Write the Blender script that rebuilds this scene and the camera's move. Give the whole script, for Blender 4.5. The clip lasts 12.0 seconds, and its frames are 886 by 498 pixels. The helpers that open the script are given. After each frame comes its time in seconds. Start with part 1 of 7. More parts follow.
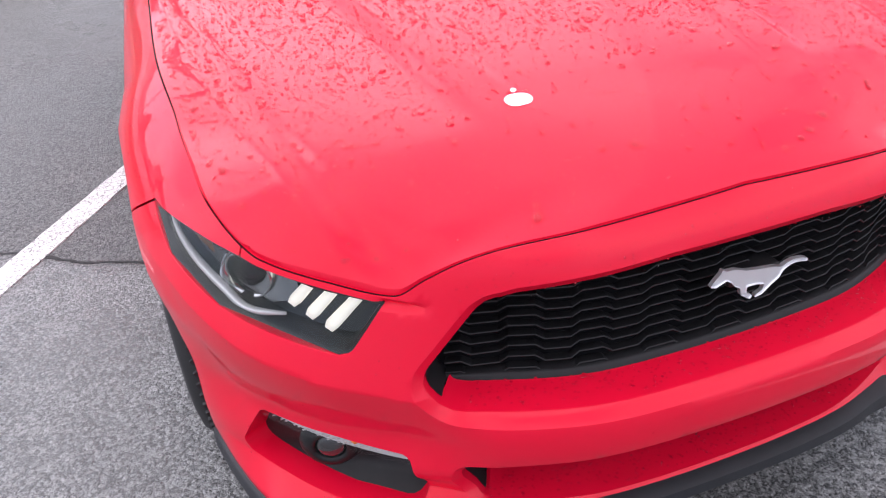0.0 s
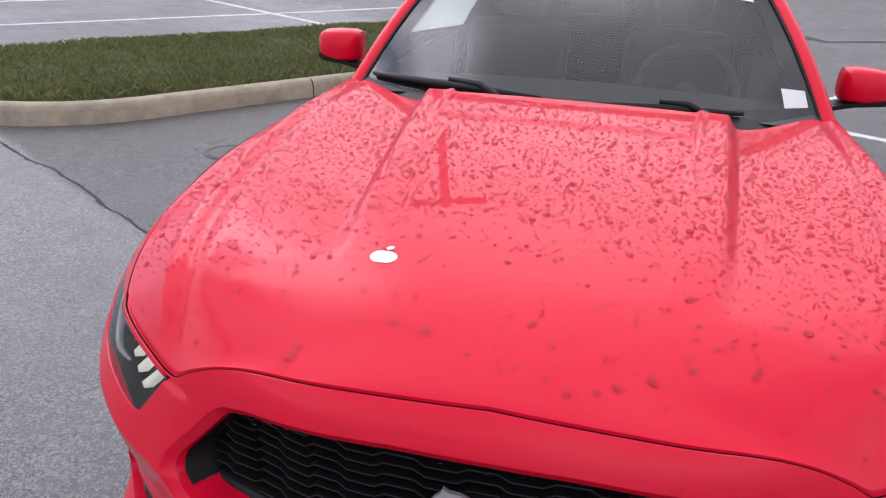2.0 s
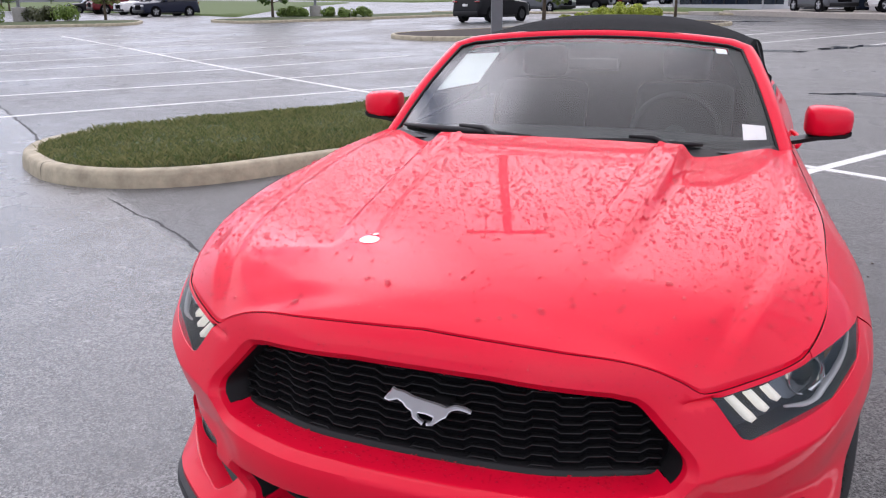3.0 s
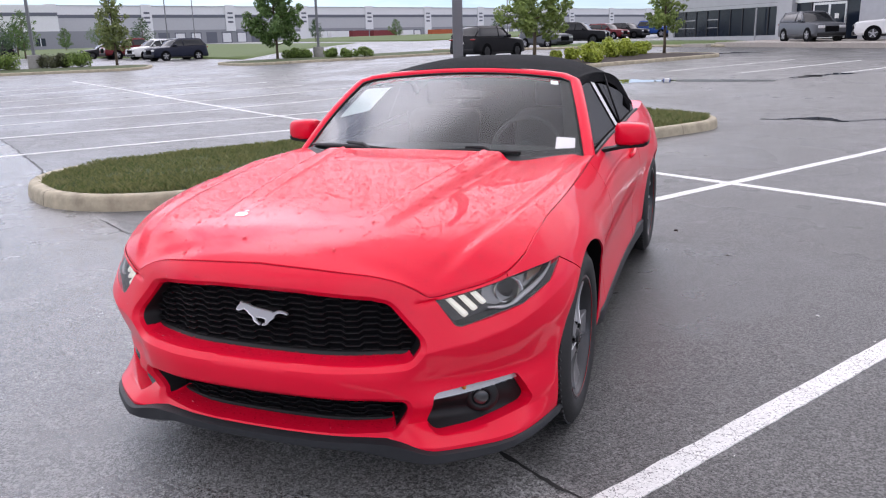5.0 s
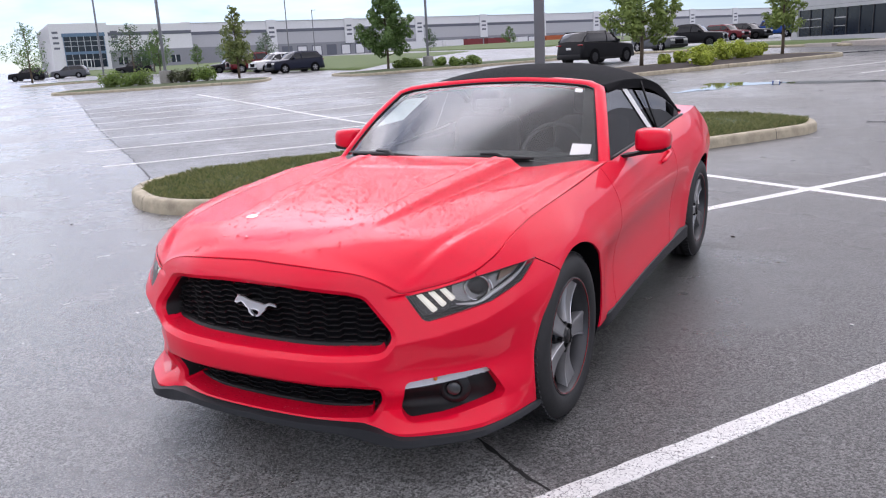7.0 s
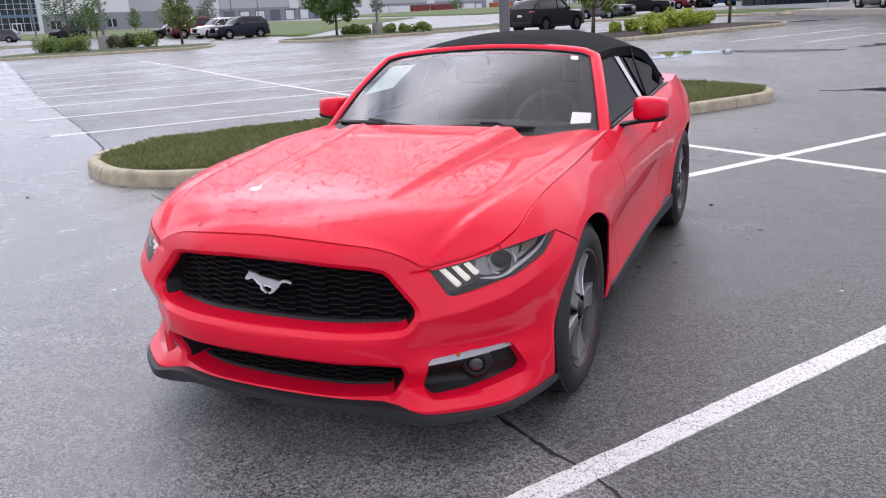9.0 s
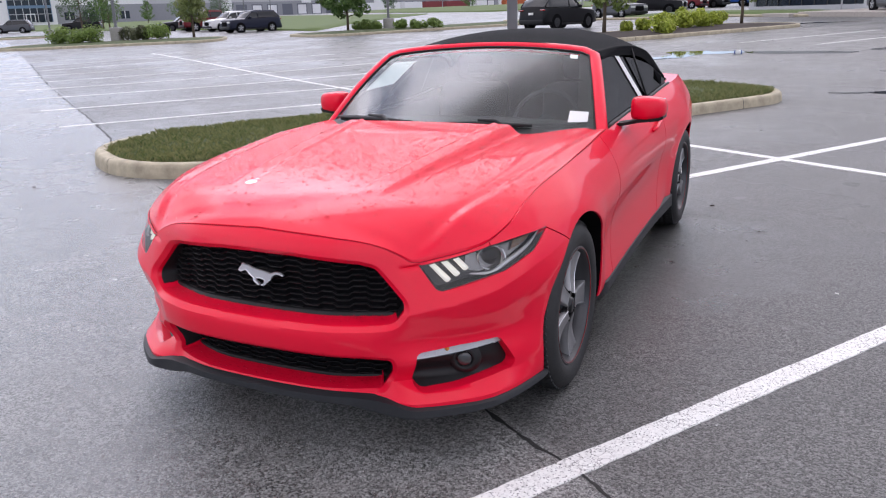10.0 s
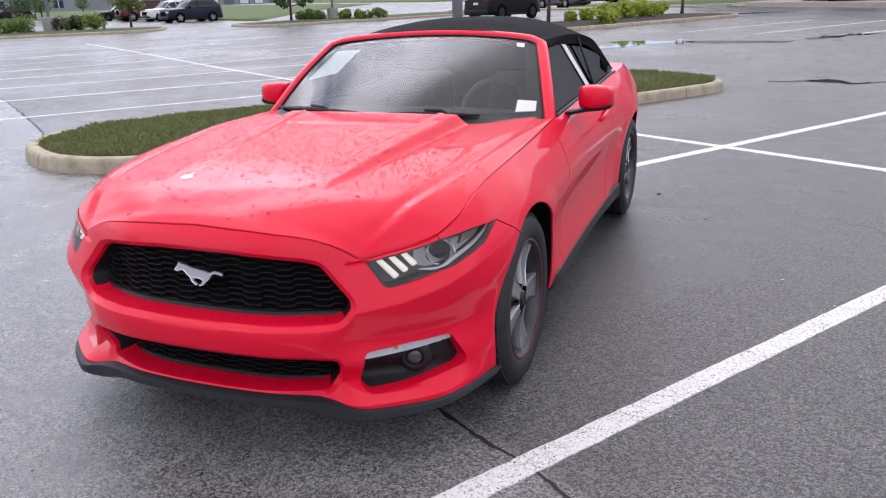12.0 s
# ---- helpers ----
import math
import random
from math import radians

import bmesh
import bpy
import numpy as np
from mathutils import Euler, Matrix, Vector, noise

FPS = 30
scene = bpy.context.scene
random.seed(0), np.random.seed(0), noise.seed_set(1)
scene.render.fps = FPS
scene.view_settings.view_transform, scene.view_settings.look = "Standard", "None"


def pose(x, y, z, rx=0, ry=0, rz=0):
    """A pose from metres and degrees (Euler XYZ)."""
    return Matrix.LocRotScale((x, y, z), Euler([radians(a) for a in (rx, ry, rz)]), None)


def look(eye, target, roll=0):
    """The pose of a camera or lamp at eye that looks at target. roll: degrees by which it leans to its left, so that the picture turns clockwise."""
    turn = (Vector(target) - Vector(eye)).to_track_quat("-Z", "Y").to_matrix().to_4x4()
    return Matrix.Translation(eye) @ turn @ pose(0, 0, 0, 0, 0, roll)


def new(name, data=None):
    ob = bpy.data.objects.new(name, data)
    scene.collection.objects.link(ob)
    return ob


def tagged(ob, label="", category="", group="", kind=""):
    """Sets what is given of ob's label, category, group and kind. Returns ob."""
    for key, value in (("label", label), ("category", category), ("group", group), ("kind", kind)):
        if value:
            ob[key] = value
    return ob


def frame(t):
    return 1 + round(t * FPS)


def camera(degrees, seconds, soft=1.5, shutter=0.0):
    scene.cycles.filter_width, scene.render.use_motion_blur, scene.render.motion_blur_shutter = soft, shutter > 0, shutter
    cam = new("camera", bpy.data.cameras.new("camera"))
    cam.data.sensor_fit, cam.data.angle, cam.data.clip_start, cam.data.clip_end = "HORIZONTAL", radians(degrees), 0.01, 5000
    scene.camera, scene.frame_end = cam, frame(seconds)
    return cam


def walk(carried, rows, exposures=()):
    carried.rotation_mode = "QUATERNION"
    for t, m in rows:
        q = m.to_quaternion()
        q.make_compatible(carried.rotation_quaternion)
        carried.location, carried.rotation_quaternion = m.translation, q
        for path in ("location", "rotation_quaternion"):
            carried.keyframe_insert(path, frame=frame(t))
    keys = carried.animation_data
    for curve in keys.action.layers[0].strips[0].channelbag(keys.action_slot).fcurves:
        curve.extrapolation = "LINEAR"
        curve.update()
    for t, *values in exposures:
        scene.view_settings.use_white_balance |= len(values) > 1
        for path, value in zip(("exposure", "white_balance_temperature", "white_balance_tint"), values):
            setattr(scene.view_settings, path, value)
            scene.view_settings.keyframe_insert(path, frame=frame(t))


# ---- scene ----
cam = camera(59.0, 12.0, 1.15)
PATH = [
    (0, (-0.801, -0.773, 1.411), (-0.274, 0.829, 0.336), -4.4),
    (0.5, (-0.52, -0.667, 1.407), (-0.143, 0.972, 0.326), -0.0),
    (0.7, (-0.453, -0.636, 1.412), (-0.156, 1.036, 0.357), 2.3),
    (1, (-0.287, -0.62, 1.448), (-0.211, 1.095, 0.422), 1.6),
    (1.2, (-0.177, -0.614, 1.441), (-0.241, 1.145, 0.49), 2.7),
    (1.5, (-0.043, -0.634, 1.456), (-0.288, 1.145, 0.577), 2.2),
    (2, (0.125, -0.864, 1.453), (-0.26, 0.944, 0.689), 2.7),
    (2.5, (0.29, -1.107, 1.484), (-0.198, 0.712, 0.81), 3.3),
    (3, (0.543, -1.315, 1.451), (-0.089, 0.486, 0.854), -0.2),
    (3.5, (0.767, -1.571, 1.483), (0.151, 0.226, 0.855), -1.7),
    (3.6, (0.782, -1.63, 1.467), (0.187, 0.173, 0.839), -1.9),
    (3.7, (0.818, -1.702, 1.471), (0.224, 0.099, 0.837), -1.4),
    (5.3, (1.573, -2.114, 1.486), (0.875, -0.308, 0.988), -1.5),
    (5.5, (1.664, -2.2, 1.466), (0.932, -0.41, 0.955), -1.2),
    (6, (1.822, -2.235, 1.484), (1.011, -0.485, 0.955), -1.8),
    (6.5, (1.925, -2.078, 1.511), (1.038, -0.358, 1.005), -2.4),
    (7, (1.938, -1.989, 1.492), (1.005, -0.288, 1.009), -3.0),
    (8.8, (1.638, -2.036, 1.492), (0.834, -0.291, 0.936), -2.5),
    (9, (1.672, -2.028, 1.497), (0.863, -0.288, 0.931), -2.6),
    (9.5, (1.731, -2.017, 1.5), (0.914, -0.284, 0.925), -2.3),
    (10, (1.741, -2.03, 1.499), (0.914, -0.302, 0.926), -1.8),
    (10.5, (1.738, -2.025, 1.488), (0.906, -0.299, 0.914), -1.8),
    (11, (1.726, -1.992, 1.487), (0.925, -0.256, 0.902), -1.9),
    (11.5, (1.715, -1.961, 1.482), (0.971, -0.203, 0.886), -1.9),
    (12, (1.708, -1.945, 1.484), (1.002, -0.172, 0.885), -1.7),
]
STOPS = ((0.0, 0.96), (0.5, 0.84), (1.0, 0.64), (1.5, 0.42), (2.0, 0.38), (2.5, 0.50), (3.0, 0.64), (3.5, 0.68), (5.5, 0.68), (7.0, 0.65), (12.0, 0.65))
walk(cam, [(t, look(eye, target, roll)) for t, eye, target, roll in PATH], [(t, stops + 0.10, 6420, 16) for t, stops in STOPS])

# ---- world ----
SUN_ELEV, SUN_AZ = 38.0, 316.0          # degrees; azimuth clockwise from +y


def build_light():
    w = bpy.data.worlds.new("sky")
    w.use_nodes = True
    scene.world = w
    nt = w.node_tree
    nt.nodes.clear()
    out = nt.nodes.new("ShaderNodeOutputWorld")
    bg = nt.nodes.new("ShaderNodeBackground")
    sky = nt.nodes.new("ShaderNodeTexSky")
    sky.sky_type = "NISHITA"
    sky.sun_disc = False
    sky.sun_elevation, sky.sun_rotation = radians(SUN_ELEV), radians(SUN_AZ)
    sky.air_density, sky.dust_density = 1.0, 0.25
    # broken cloud over the whole sky
    co = nt.nodes.new("ShaderNodeTexCoord")
    sep = nt.nodes.new("ShaderNodeSeparateXYZ")
    nt.links.new(co.outputs["Generated"], sep.inputs[0])
    up = nt.nodes.new("ShaderNodeMath")
    up.operation = "ADD"
    up.inputs[1].default_value = 0.12
    up.use_clamp = True
    nt.links.new(sep.outputs["Z"], up.inputs[0])
    lim = nt.nodes.new("ShaderNodeMath")
    lim.operation = "MAXIMUM"
    lim.inputs[1].default_value = 0.05
    nt.links.new(up.outputs[0], lim.inputs[0])
    div = nt.nodes.new("ShaderNodeVectorMath")
    div.operation = "DIVIDE"
    nt.links.new(co.outputs["Generated"], div.inputs[0])
    comb = nt.nodes.new("ShaderNodeCombineXYZ")
    for i in range(3):
        nt.links.new(lim.outputs[0], comb.inputs[i])
    nt.links.new(comb.outputs[0], div.inputs[1])
    n1 = nt.nodes.new("ShaderNodeTexNoise")
    n1.inputs["Scale"].default_value = 0.9
    n1.inputs["Detail"].default_value = 7.0
    n1.inputs["Roughness"].default_value = 0.55
    n1.inputs["Distortion"].default_value = 0.35
    nt.links.new(div.outputs[0], n1.inputs["Vector"])
    cover = nt.nodes.new("ShaderNodeMapRange")
    cover.inputs["From Min"].default_value, cover.inputs["From Max"].default_value = 0.29, 0.44
    nt.links.new(n1.outputs["Fac"], cover.inputs["Value"])
    tone = nt.nodes.new("ShaderNodeValToRGB")
    tone.color_ramp.elements[0].position, tone.color_ramp.elements[0].color = 0.40, (4.6, 4.7, 5.3, 1)
    tone.color_ramp.elements[1].position, tone.color_ramp.elements[1].color = 0.72, (11.0, 10.8, 11.5, 1)
    nt.links.new(n1.outputs["Fac"], tone.inputs["Fac"])
    # thin cloud glows round the hidden sun
    a, e = radians(SUN_AZ), radians(SUN_ELEV)
    way = Vector((math.sin(a) * math.cos(e), math.cos(a) * math.cos(e), math.sin(e)))
    dot = nt.nodes.new("ShaderNodeVectorMath")
    dot.operation = "DOT_PRODUCT"
    dot.inputs[1].default_value = way
    nt.links.new(co.outputs["Generated"], dot.inputs[0])
    def fall(a, b, lo, hi):
        n = nt.nodes.new("ShaderNodeMapRange")
        n.interpolation_type = "SMOOTHERSTEP"
        for k, v in (("From Min", a), ("From Max", b), ("To Min", lo), ("To Max", hi)):
            n.inputs[k].default_value = v
        nt.links.new(dot.outputs["Value"], n.inputs["Value"])
        return n

    near = nt.nodes.new("ShaderNodeMath")
    near.operation = "ADD"
    nt.links.new(fall(0.35, 0.97, 0.97, 1.22).outputs[0], near.inputs[0])
    nt.links.new(fall(0.935, 1.0, 0.0, 3.0).outputs[0], near.inputs[1])
    glow = nt.nodes.new("ShaderNodeVectorMath")
    glow.operation = "SCALE"
    nt.links.new(tone.outputs[0], glow.inputs[0])
    nt.links.new(near.outputs[0], glow.inputs["Scale"])
    # the cover thins towards the horizon, where blue shows
    thin = nt.nodes.new("ShaderNodeMapRange")
    thin.inputs["From Min"].default_value, thin.inputs["From Max"].default_value = 0.02, 0.30
    thin.inputs["To Min"].default_value, thin.inputs["To Max"].default_value = 0.08, 1.0
    nt.links.new(sep.outputs["Z"], thin.inputs["Value"])
    veil = nt.nodes.new("ShaderNodeMath")
    veil.operation = "MULTIPLY"
    nt.links.new(cover.outputs[0], veil.inputs[0])
    nt.links.new(thin.outputs[0], veil.inputs[1])
    mix = nt.nodes.new("ShaderNodeMix")
    mix.data_type = "RGBA"
    nt.links.new(veil.outputs[0], mix.inputs["Factor"])
    blue = nt.nodes.new("ShaderNodeVectorMath")
    blue.operation = "MULTIPLY"
    blue.inputs[1].default_value = (0.36, 0.47, 0.68)
    nt.links.new(sky.outputs[0], blue.inputs[0])
    nt.links.new(blue.outputs[0], mix.inputs["A"])
    nt.links.new(glow.outputs[0], mix.inputs["B"])
    nt.links.new(mix.outputs["Result"], bg.inputs["Color"])
    bg.inputs["Strength"].default_value = 0.11
    nt.links.new(bg.outputs[0], out.inputs[0])
    sun = new("sun", bpy.data.lights.new("sun", "SUN"))
    sun.data.energy, sun.data.angle, sun.data.color = 0.5, radians(130), (1.0, 0.96, 0.9)
    a, e = radians(SUN_AZ), radians(SUN_ELEV)
    way = Vector((math.sin(a) * math.cos(e), math.cos(a) * math.cos(e), math.sin(e)))
    sun.matrix_world = look(way * 50, (0, 0, 0))


build_light()


# ---- materials ----
def mat(name, color, rough=0.5, metal=0.0, coat=0.0, noise_scale=0.0, vary=0.0, bump=0.0, bump_scale=200.0, spec=0.5, trans=0.0, coat_rough=0.03):
    """A Principled material with colour variation at two scales and fine relief, in object space."""
    m = bpy.data.materials.new(name)
    m.use_nodes = True
    nt = m.node_tree
    b = nt.nodes["Principled BSDF"]
    b.inputs["Base Color"].default_value = (*color, 1)
    b.inputs["Roughness"].default_value = rough
    b.inputs["Metallic"].default_value = metal
    b.inputs["Coat Weight"].default_value = coat
    b.inputs["Coat Roughness"].default_value = coat_rough
    b.inputs["Coat IOR"].default_value = 1.45
    b.inputs["Specular IOR Level"].default_value = spec
    b.inputs["Transmission Weight"].default_value = trans
    co = nt.nodes.new("ShaderNodeTexCoord")
    if vary:
        n = nt.nodes.new("ShaderNodeTexNoise")
        n.inputs["Scale"].default_value = noise_scale
        n.inputs["Detail"].default_value = 6
        n.inputs["Roughness"].default_value = 0.65
        nt.links.new(co.outputs["Object"], n.inputs["Vector"])
        r = nt.nodes.new("ShaderNodeMapRange")
        r.inputs["From Min"].default_value, r.inputs["From Max"].default_value = 0.3, 0.7
        r.inputs["To Min"].default_value, r.inputs["To Max"].default_value = 1 - vary, 1 + vary
        nt.links.new(n.outputs["Fac"], r.inputs["Value"])
        mul = nt.nodes.new("ShaderNodeVectorMath")
        mul.operation = "SCALE"
        mul.inputs[0].default_value = color
        nt.links.new(r.outputs[0], mul.inputs["Scale"])
        nt.links.new(mul.outputs[0], b.inputs["Base Color"])
    if bump:
        n2 = nt.nodes.new("ShaderNodeTexNoise")
        n2.inputs["Scale"].default_value = bump_scale
        n2.inputs["Detail"].default_value = 3
        nt.links.new(co.outputs["Object"], n2.inputs["Vector"])
        bp = nt.nodes.new("ShaderNodeBump")
        bp.inputs["Strength"].default_value = bump
        bp.inputs["Distance"].default_value = 0.002
        nt.links.new(n2.outputs["Fac"], bp.inputs["Height"])
        nt.links.new(bp.outputs[0], b.inputs["Normal"])
    return m


LOT = radians(57.5)                       # the parking bays' direction
DX, DY = math.cos(LOT), math.sin(LOT)


def asphalt_mat():
    """Wet asphalt: stone grain, darker damp stains, and smooth films of water between."""
    m = bpy.data.materials.new("wet_asphalt")
    m.use_nodes = True
    nt = m.node_tree
    b = nt.nodes["Principled BSDF"]
    co = nt.nodes.new("ShaderNodeTexCoord")

    def tex(kind, scale, detail=2.0, vec=None):
        n = nt.nodes.new(kind)
        n.inputs["Scale"].default_value = scale
        if "Detail" in n.inputs:
            n.inputs["Detail"].default_value = detail
        nt.links.new(vec or co.outputs["Object"], n.inputs["Vector"])
        return n

    def ramp(src, a, bb, lo, hi):
        r = nt.nodes.new("ShaderNodeMapRange")
        for k, v in (("From Min", a), ("From Max", bb), ("To Min", lo), ("To Max", hi)):
            r.inputs[k].default_value = v
        nt.links.new(src, r.inputs["Value"])
        return r.outputs[0]

    def math2(op, x, y):
        n = nt.nodes.new("ShaderNodeMath")
        n.operation = op
        for i, v in enumerate((x, y)):
            if isinstance(v, (int, float)):
                n.inputs[i].default_value = v
            else:
                nt.links.new(v, n.inputs[i])
        return n.outputs[0]

    grain = tex("ShaderNodeTexVoronoi", 115.0)
    fine = tex("ShaderNodeTexVoronoi", 270.0)
    grain2 = tex("ShaderNodeTexNoise", 60.0, 4)
    patch = tex("ShaderNodeTexNoise", 0.33, 5)
    mid = tex("ShaderNodeTexNoise", 3.2, 5)

    def rand(t):
        sp = nt.nodes.new("ShaderNodeSeparateColor")
        nt.links.new(t.outputs["Color"], sp.inputs[0])
        return sp.outputs[0]

    # pale and dark stones in a dark binder
    stone = math2("ADD", ramp(rand(grain), 0.0, 0.8, 0.20, 1.20), ramp(rand(grain), 0.82, 1.0, 0.0, 9.0))
    stone = math2("MULTIPLY", stone, ramp(grain.outputs["Distance"], 0.28, 0.55, 1.0, 0.25))
    chip = math2("ADD", 0.22, ramp(rand(fine), 0.70, 1.0, 0.0, 3.2))
    g = math2("ADD", math2("MULTIPLY", stone, 0.75), math2("MULTIPLY", chip, 0.45))
    g = math2("MULTIPLY", g, ramp(grain2.outputs["Fac"], 0.3, 0.7, 0.75, 1.25))
    # the driving lane was paved apart, smoother and wetter than the bays
    dot = nt.nodes.new("ShaderNodeVectorMath")
    dot.operation = "DOT_PRODUCT"
    dot.inputs[1].default_value = (DX, DY, 0)
    nt.links.new(co.outputs["Object"], dot.inputs[0])
    off = nt.nodes.new("ShaderNodeVectorMath")
    off.operation = "DOT_PRODUCT"
    off.inputs[1].default_value = (DY, -DX, 0)
    nt.links.new(co.outputs["Object"], off.inputs[0])
    skew = math2("MULTIPLY", math2("MINIMUM", math2("ADD", off.outputs["Value"], 4.0), 0.0), 0.055)
    lane = ramp(math2("ADD", dot.outputs["Value"], skew), 0.80, 0.87, 1.0, 0.0)
    wet = math2("ADD", ramp(patch.outputs["Fac"], 0.42, 0.60, 0.0, 1.0), math2("MULTIPLY", lane, 0.30))
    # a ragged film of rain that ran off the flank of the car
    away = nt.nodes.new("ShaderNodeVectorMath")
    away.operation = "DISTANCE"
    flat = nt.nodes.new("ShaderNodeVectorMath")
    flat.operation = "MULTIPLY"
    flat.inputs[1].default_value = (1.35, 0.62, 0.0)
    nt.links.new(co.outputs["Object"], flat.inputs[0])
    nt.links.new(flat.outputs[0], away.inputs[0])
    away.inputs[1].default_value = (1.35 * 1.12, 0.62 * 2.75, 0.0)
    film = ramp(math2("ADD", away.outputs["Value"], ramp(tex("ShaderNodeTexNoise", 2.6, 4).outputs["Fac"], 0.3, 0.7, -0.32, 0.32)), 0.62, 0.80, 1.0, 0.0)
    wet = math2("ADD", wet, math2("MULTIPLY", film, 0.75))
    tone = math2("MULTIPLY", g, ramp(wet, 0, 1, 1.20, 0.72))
    tone = math2("MULTIPLY", tone, ramp(lane, 0, 1, 0.78, 1.45))
    tone = math2("MULTIPLY", tone, ramp(mid.outputs["Fac"], 0.3, 0.7, 0.85, 1.15))
    sc = nt.nodes.new("ShaderNodeVectorMath")
    sc.operation = "SCALE"
    sc.inputs[0].default_value = (0.066, 0.066, 0.064)
    nt.links.new(tone, sc.inputs["Scale"])
    nt.links.new(sc.outputs[0], b.inputs["Base Color"])
    rg = math2("ADD", ramp(wet, 0, 1, 0.46, 0.22), ramp(mid.outputs["Fac"], 0.35, 0.65, -0.06, 0.06))
    nt.links.new(math2("ADD", rg, ramp(lane, 0, 1, 0.10, 0.0)), b.inputs["Roughness"])
    nt.links.new(math2("MULTIPLY", ramp(lane, 0, 1, 0.36, 0.50), ramp(rand(grain), 0.0, 1.0, 1.25, 0.55)), b.inputs["Coat Weight"])
    nt.links.new(ramp(wet, 0, 1, 0.30, 0.16), b.inputs["Coat Roughness"])
    nt.links.new(ramp(lane, 0, 1, 0.30, 0.42), b.inputs["Specular IOR Level"])
    bp = nt.nodes.new("ShaderNodeBump")
    bp.inputs["Distance"].default_value = 0.0032
    nt.links.new(ramp(wet, 0, 1, 1.0, 0.55), bp.inputs["Strength"])
    nt.links.new(math2("ADD", math2("SUBTRACT", 1.0, grain.outputs["Distance"]), math2("MULTIPLY", fine.outputs["Distance"], -0.35)), bp.inputs["Height"])
    nt.links.new(bp.outputs[0], b.inputs["Normal"])
    cb = nt.nodes.new("ShaderNodeBump")
    cb.inputs["Distance"].default_value = 0.0018
    nt.links.new(math2("SUBTRACT", 1.0, grain.outputs["Distance"]), cb.inputs["Height"])
    nt.links.new(cb.outputs[0], b.inputs["Coat Normal"])
    return m


def line_mat():
    """White road paint, crazed and chipped down to the dark stone."""
    m = mat("road_paint", (0.74, 0.74, 0.72), 0.6, vary=0.14, noise_scale=60, bump=0.7, bump_scale=190)
    nt = m.node_tree
    b = nt.nodes["Principled BSDF"]
    base = b.inputs["Base Color"].links[0].from_socket
    co = nt.nodes.new("ShaderNodeTexCoord")
    vo = nt.nodes.new("ShaderNodeTexVoronoi")
    vo.feature = "DISTANCE_TO_EDGE"
    vo.inputs["Scale"].default_value = 26.0
    n1, n2 = nt.nodes.new("ShaderNodeTexNoise"), nt.nodes.new("ShaderNodeTexNoise")
    n1.inputs["Scale"].default_value, n1.inputs["Detail"].default_value = 140.0, 3.0
    n2.inputs["Scale"].default_value = 4.0
    warp = nt.nodes.new("ShaderNodeVectorMath")
    warp.operation = "MULTIPLY_ADD"
    warp.inputs[1].default_value = (0.03, 0.03, 0.03)
    nw = nt.nodes.new("ShaderNodeTexNoise")
    nw.inputs["Scale"].default_value = 30.0
    for n in (n1, n2, nw):
        nt.links.new(co.outputs["Object"], n.inputs["Vector"])
    nt.links.new(nw.outputs["Color"], warp.inputs[0])
    nt.links.new(co.outputs["Object"], warp.inputs[2])
    nt.links.new(warp.outputs[0], vo.inputs["Vector"])

    def step(src, a, b2, lo, hi):
        r = nt.nodes.new("ShaderNodeMapRange")
        for k, v in (("From Min", a), ("From Max", b2), ("To Min", lo), ("To Max", hi)):
            r.inputs[k].default_value = v
        nt.links.new(src, r.inputs["Value"])
        return r.outputs[0]

    def both(op, x, y):
        n = nt.nodes.new("ShaderNodeMath")
        n.operation = op
        nt.links.new(x, n.inputs[0])
        nt.links.new(y, n.inputs[1])
        return n.outputs[0]

    crazed = both("MAXIMUM", step(vo.outputs["Distance"], 0.008, 0.03, 0.15, 1.0), step(n2.outputs["Fac"], 0.36, 0.50, 0.0, 1.0))
    chips = step(n1.outputs["Fac"], 0.36, 0.41, 0.0, 1.0)
    keep = both("MULTIPLY", crazed, chips)
    mx = nt.nodes.new("ShaderNodeMix")
    mx.data_type = "RGBA"
    nt.links.new(keep, mx.inputs["Factor"])
    mx.inputs["A"].default_value = (0.10, 0.10, 0.10, 1)
    nt.links.new(base, mx.inputs["B"])
    nt.links.new(mx.outputs["Result"], b.inputs["Base Color"])
    return m


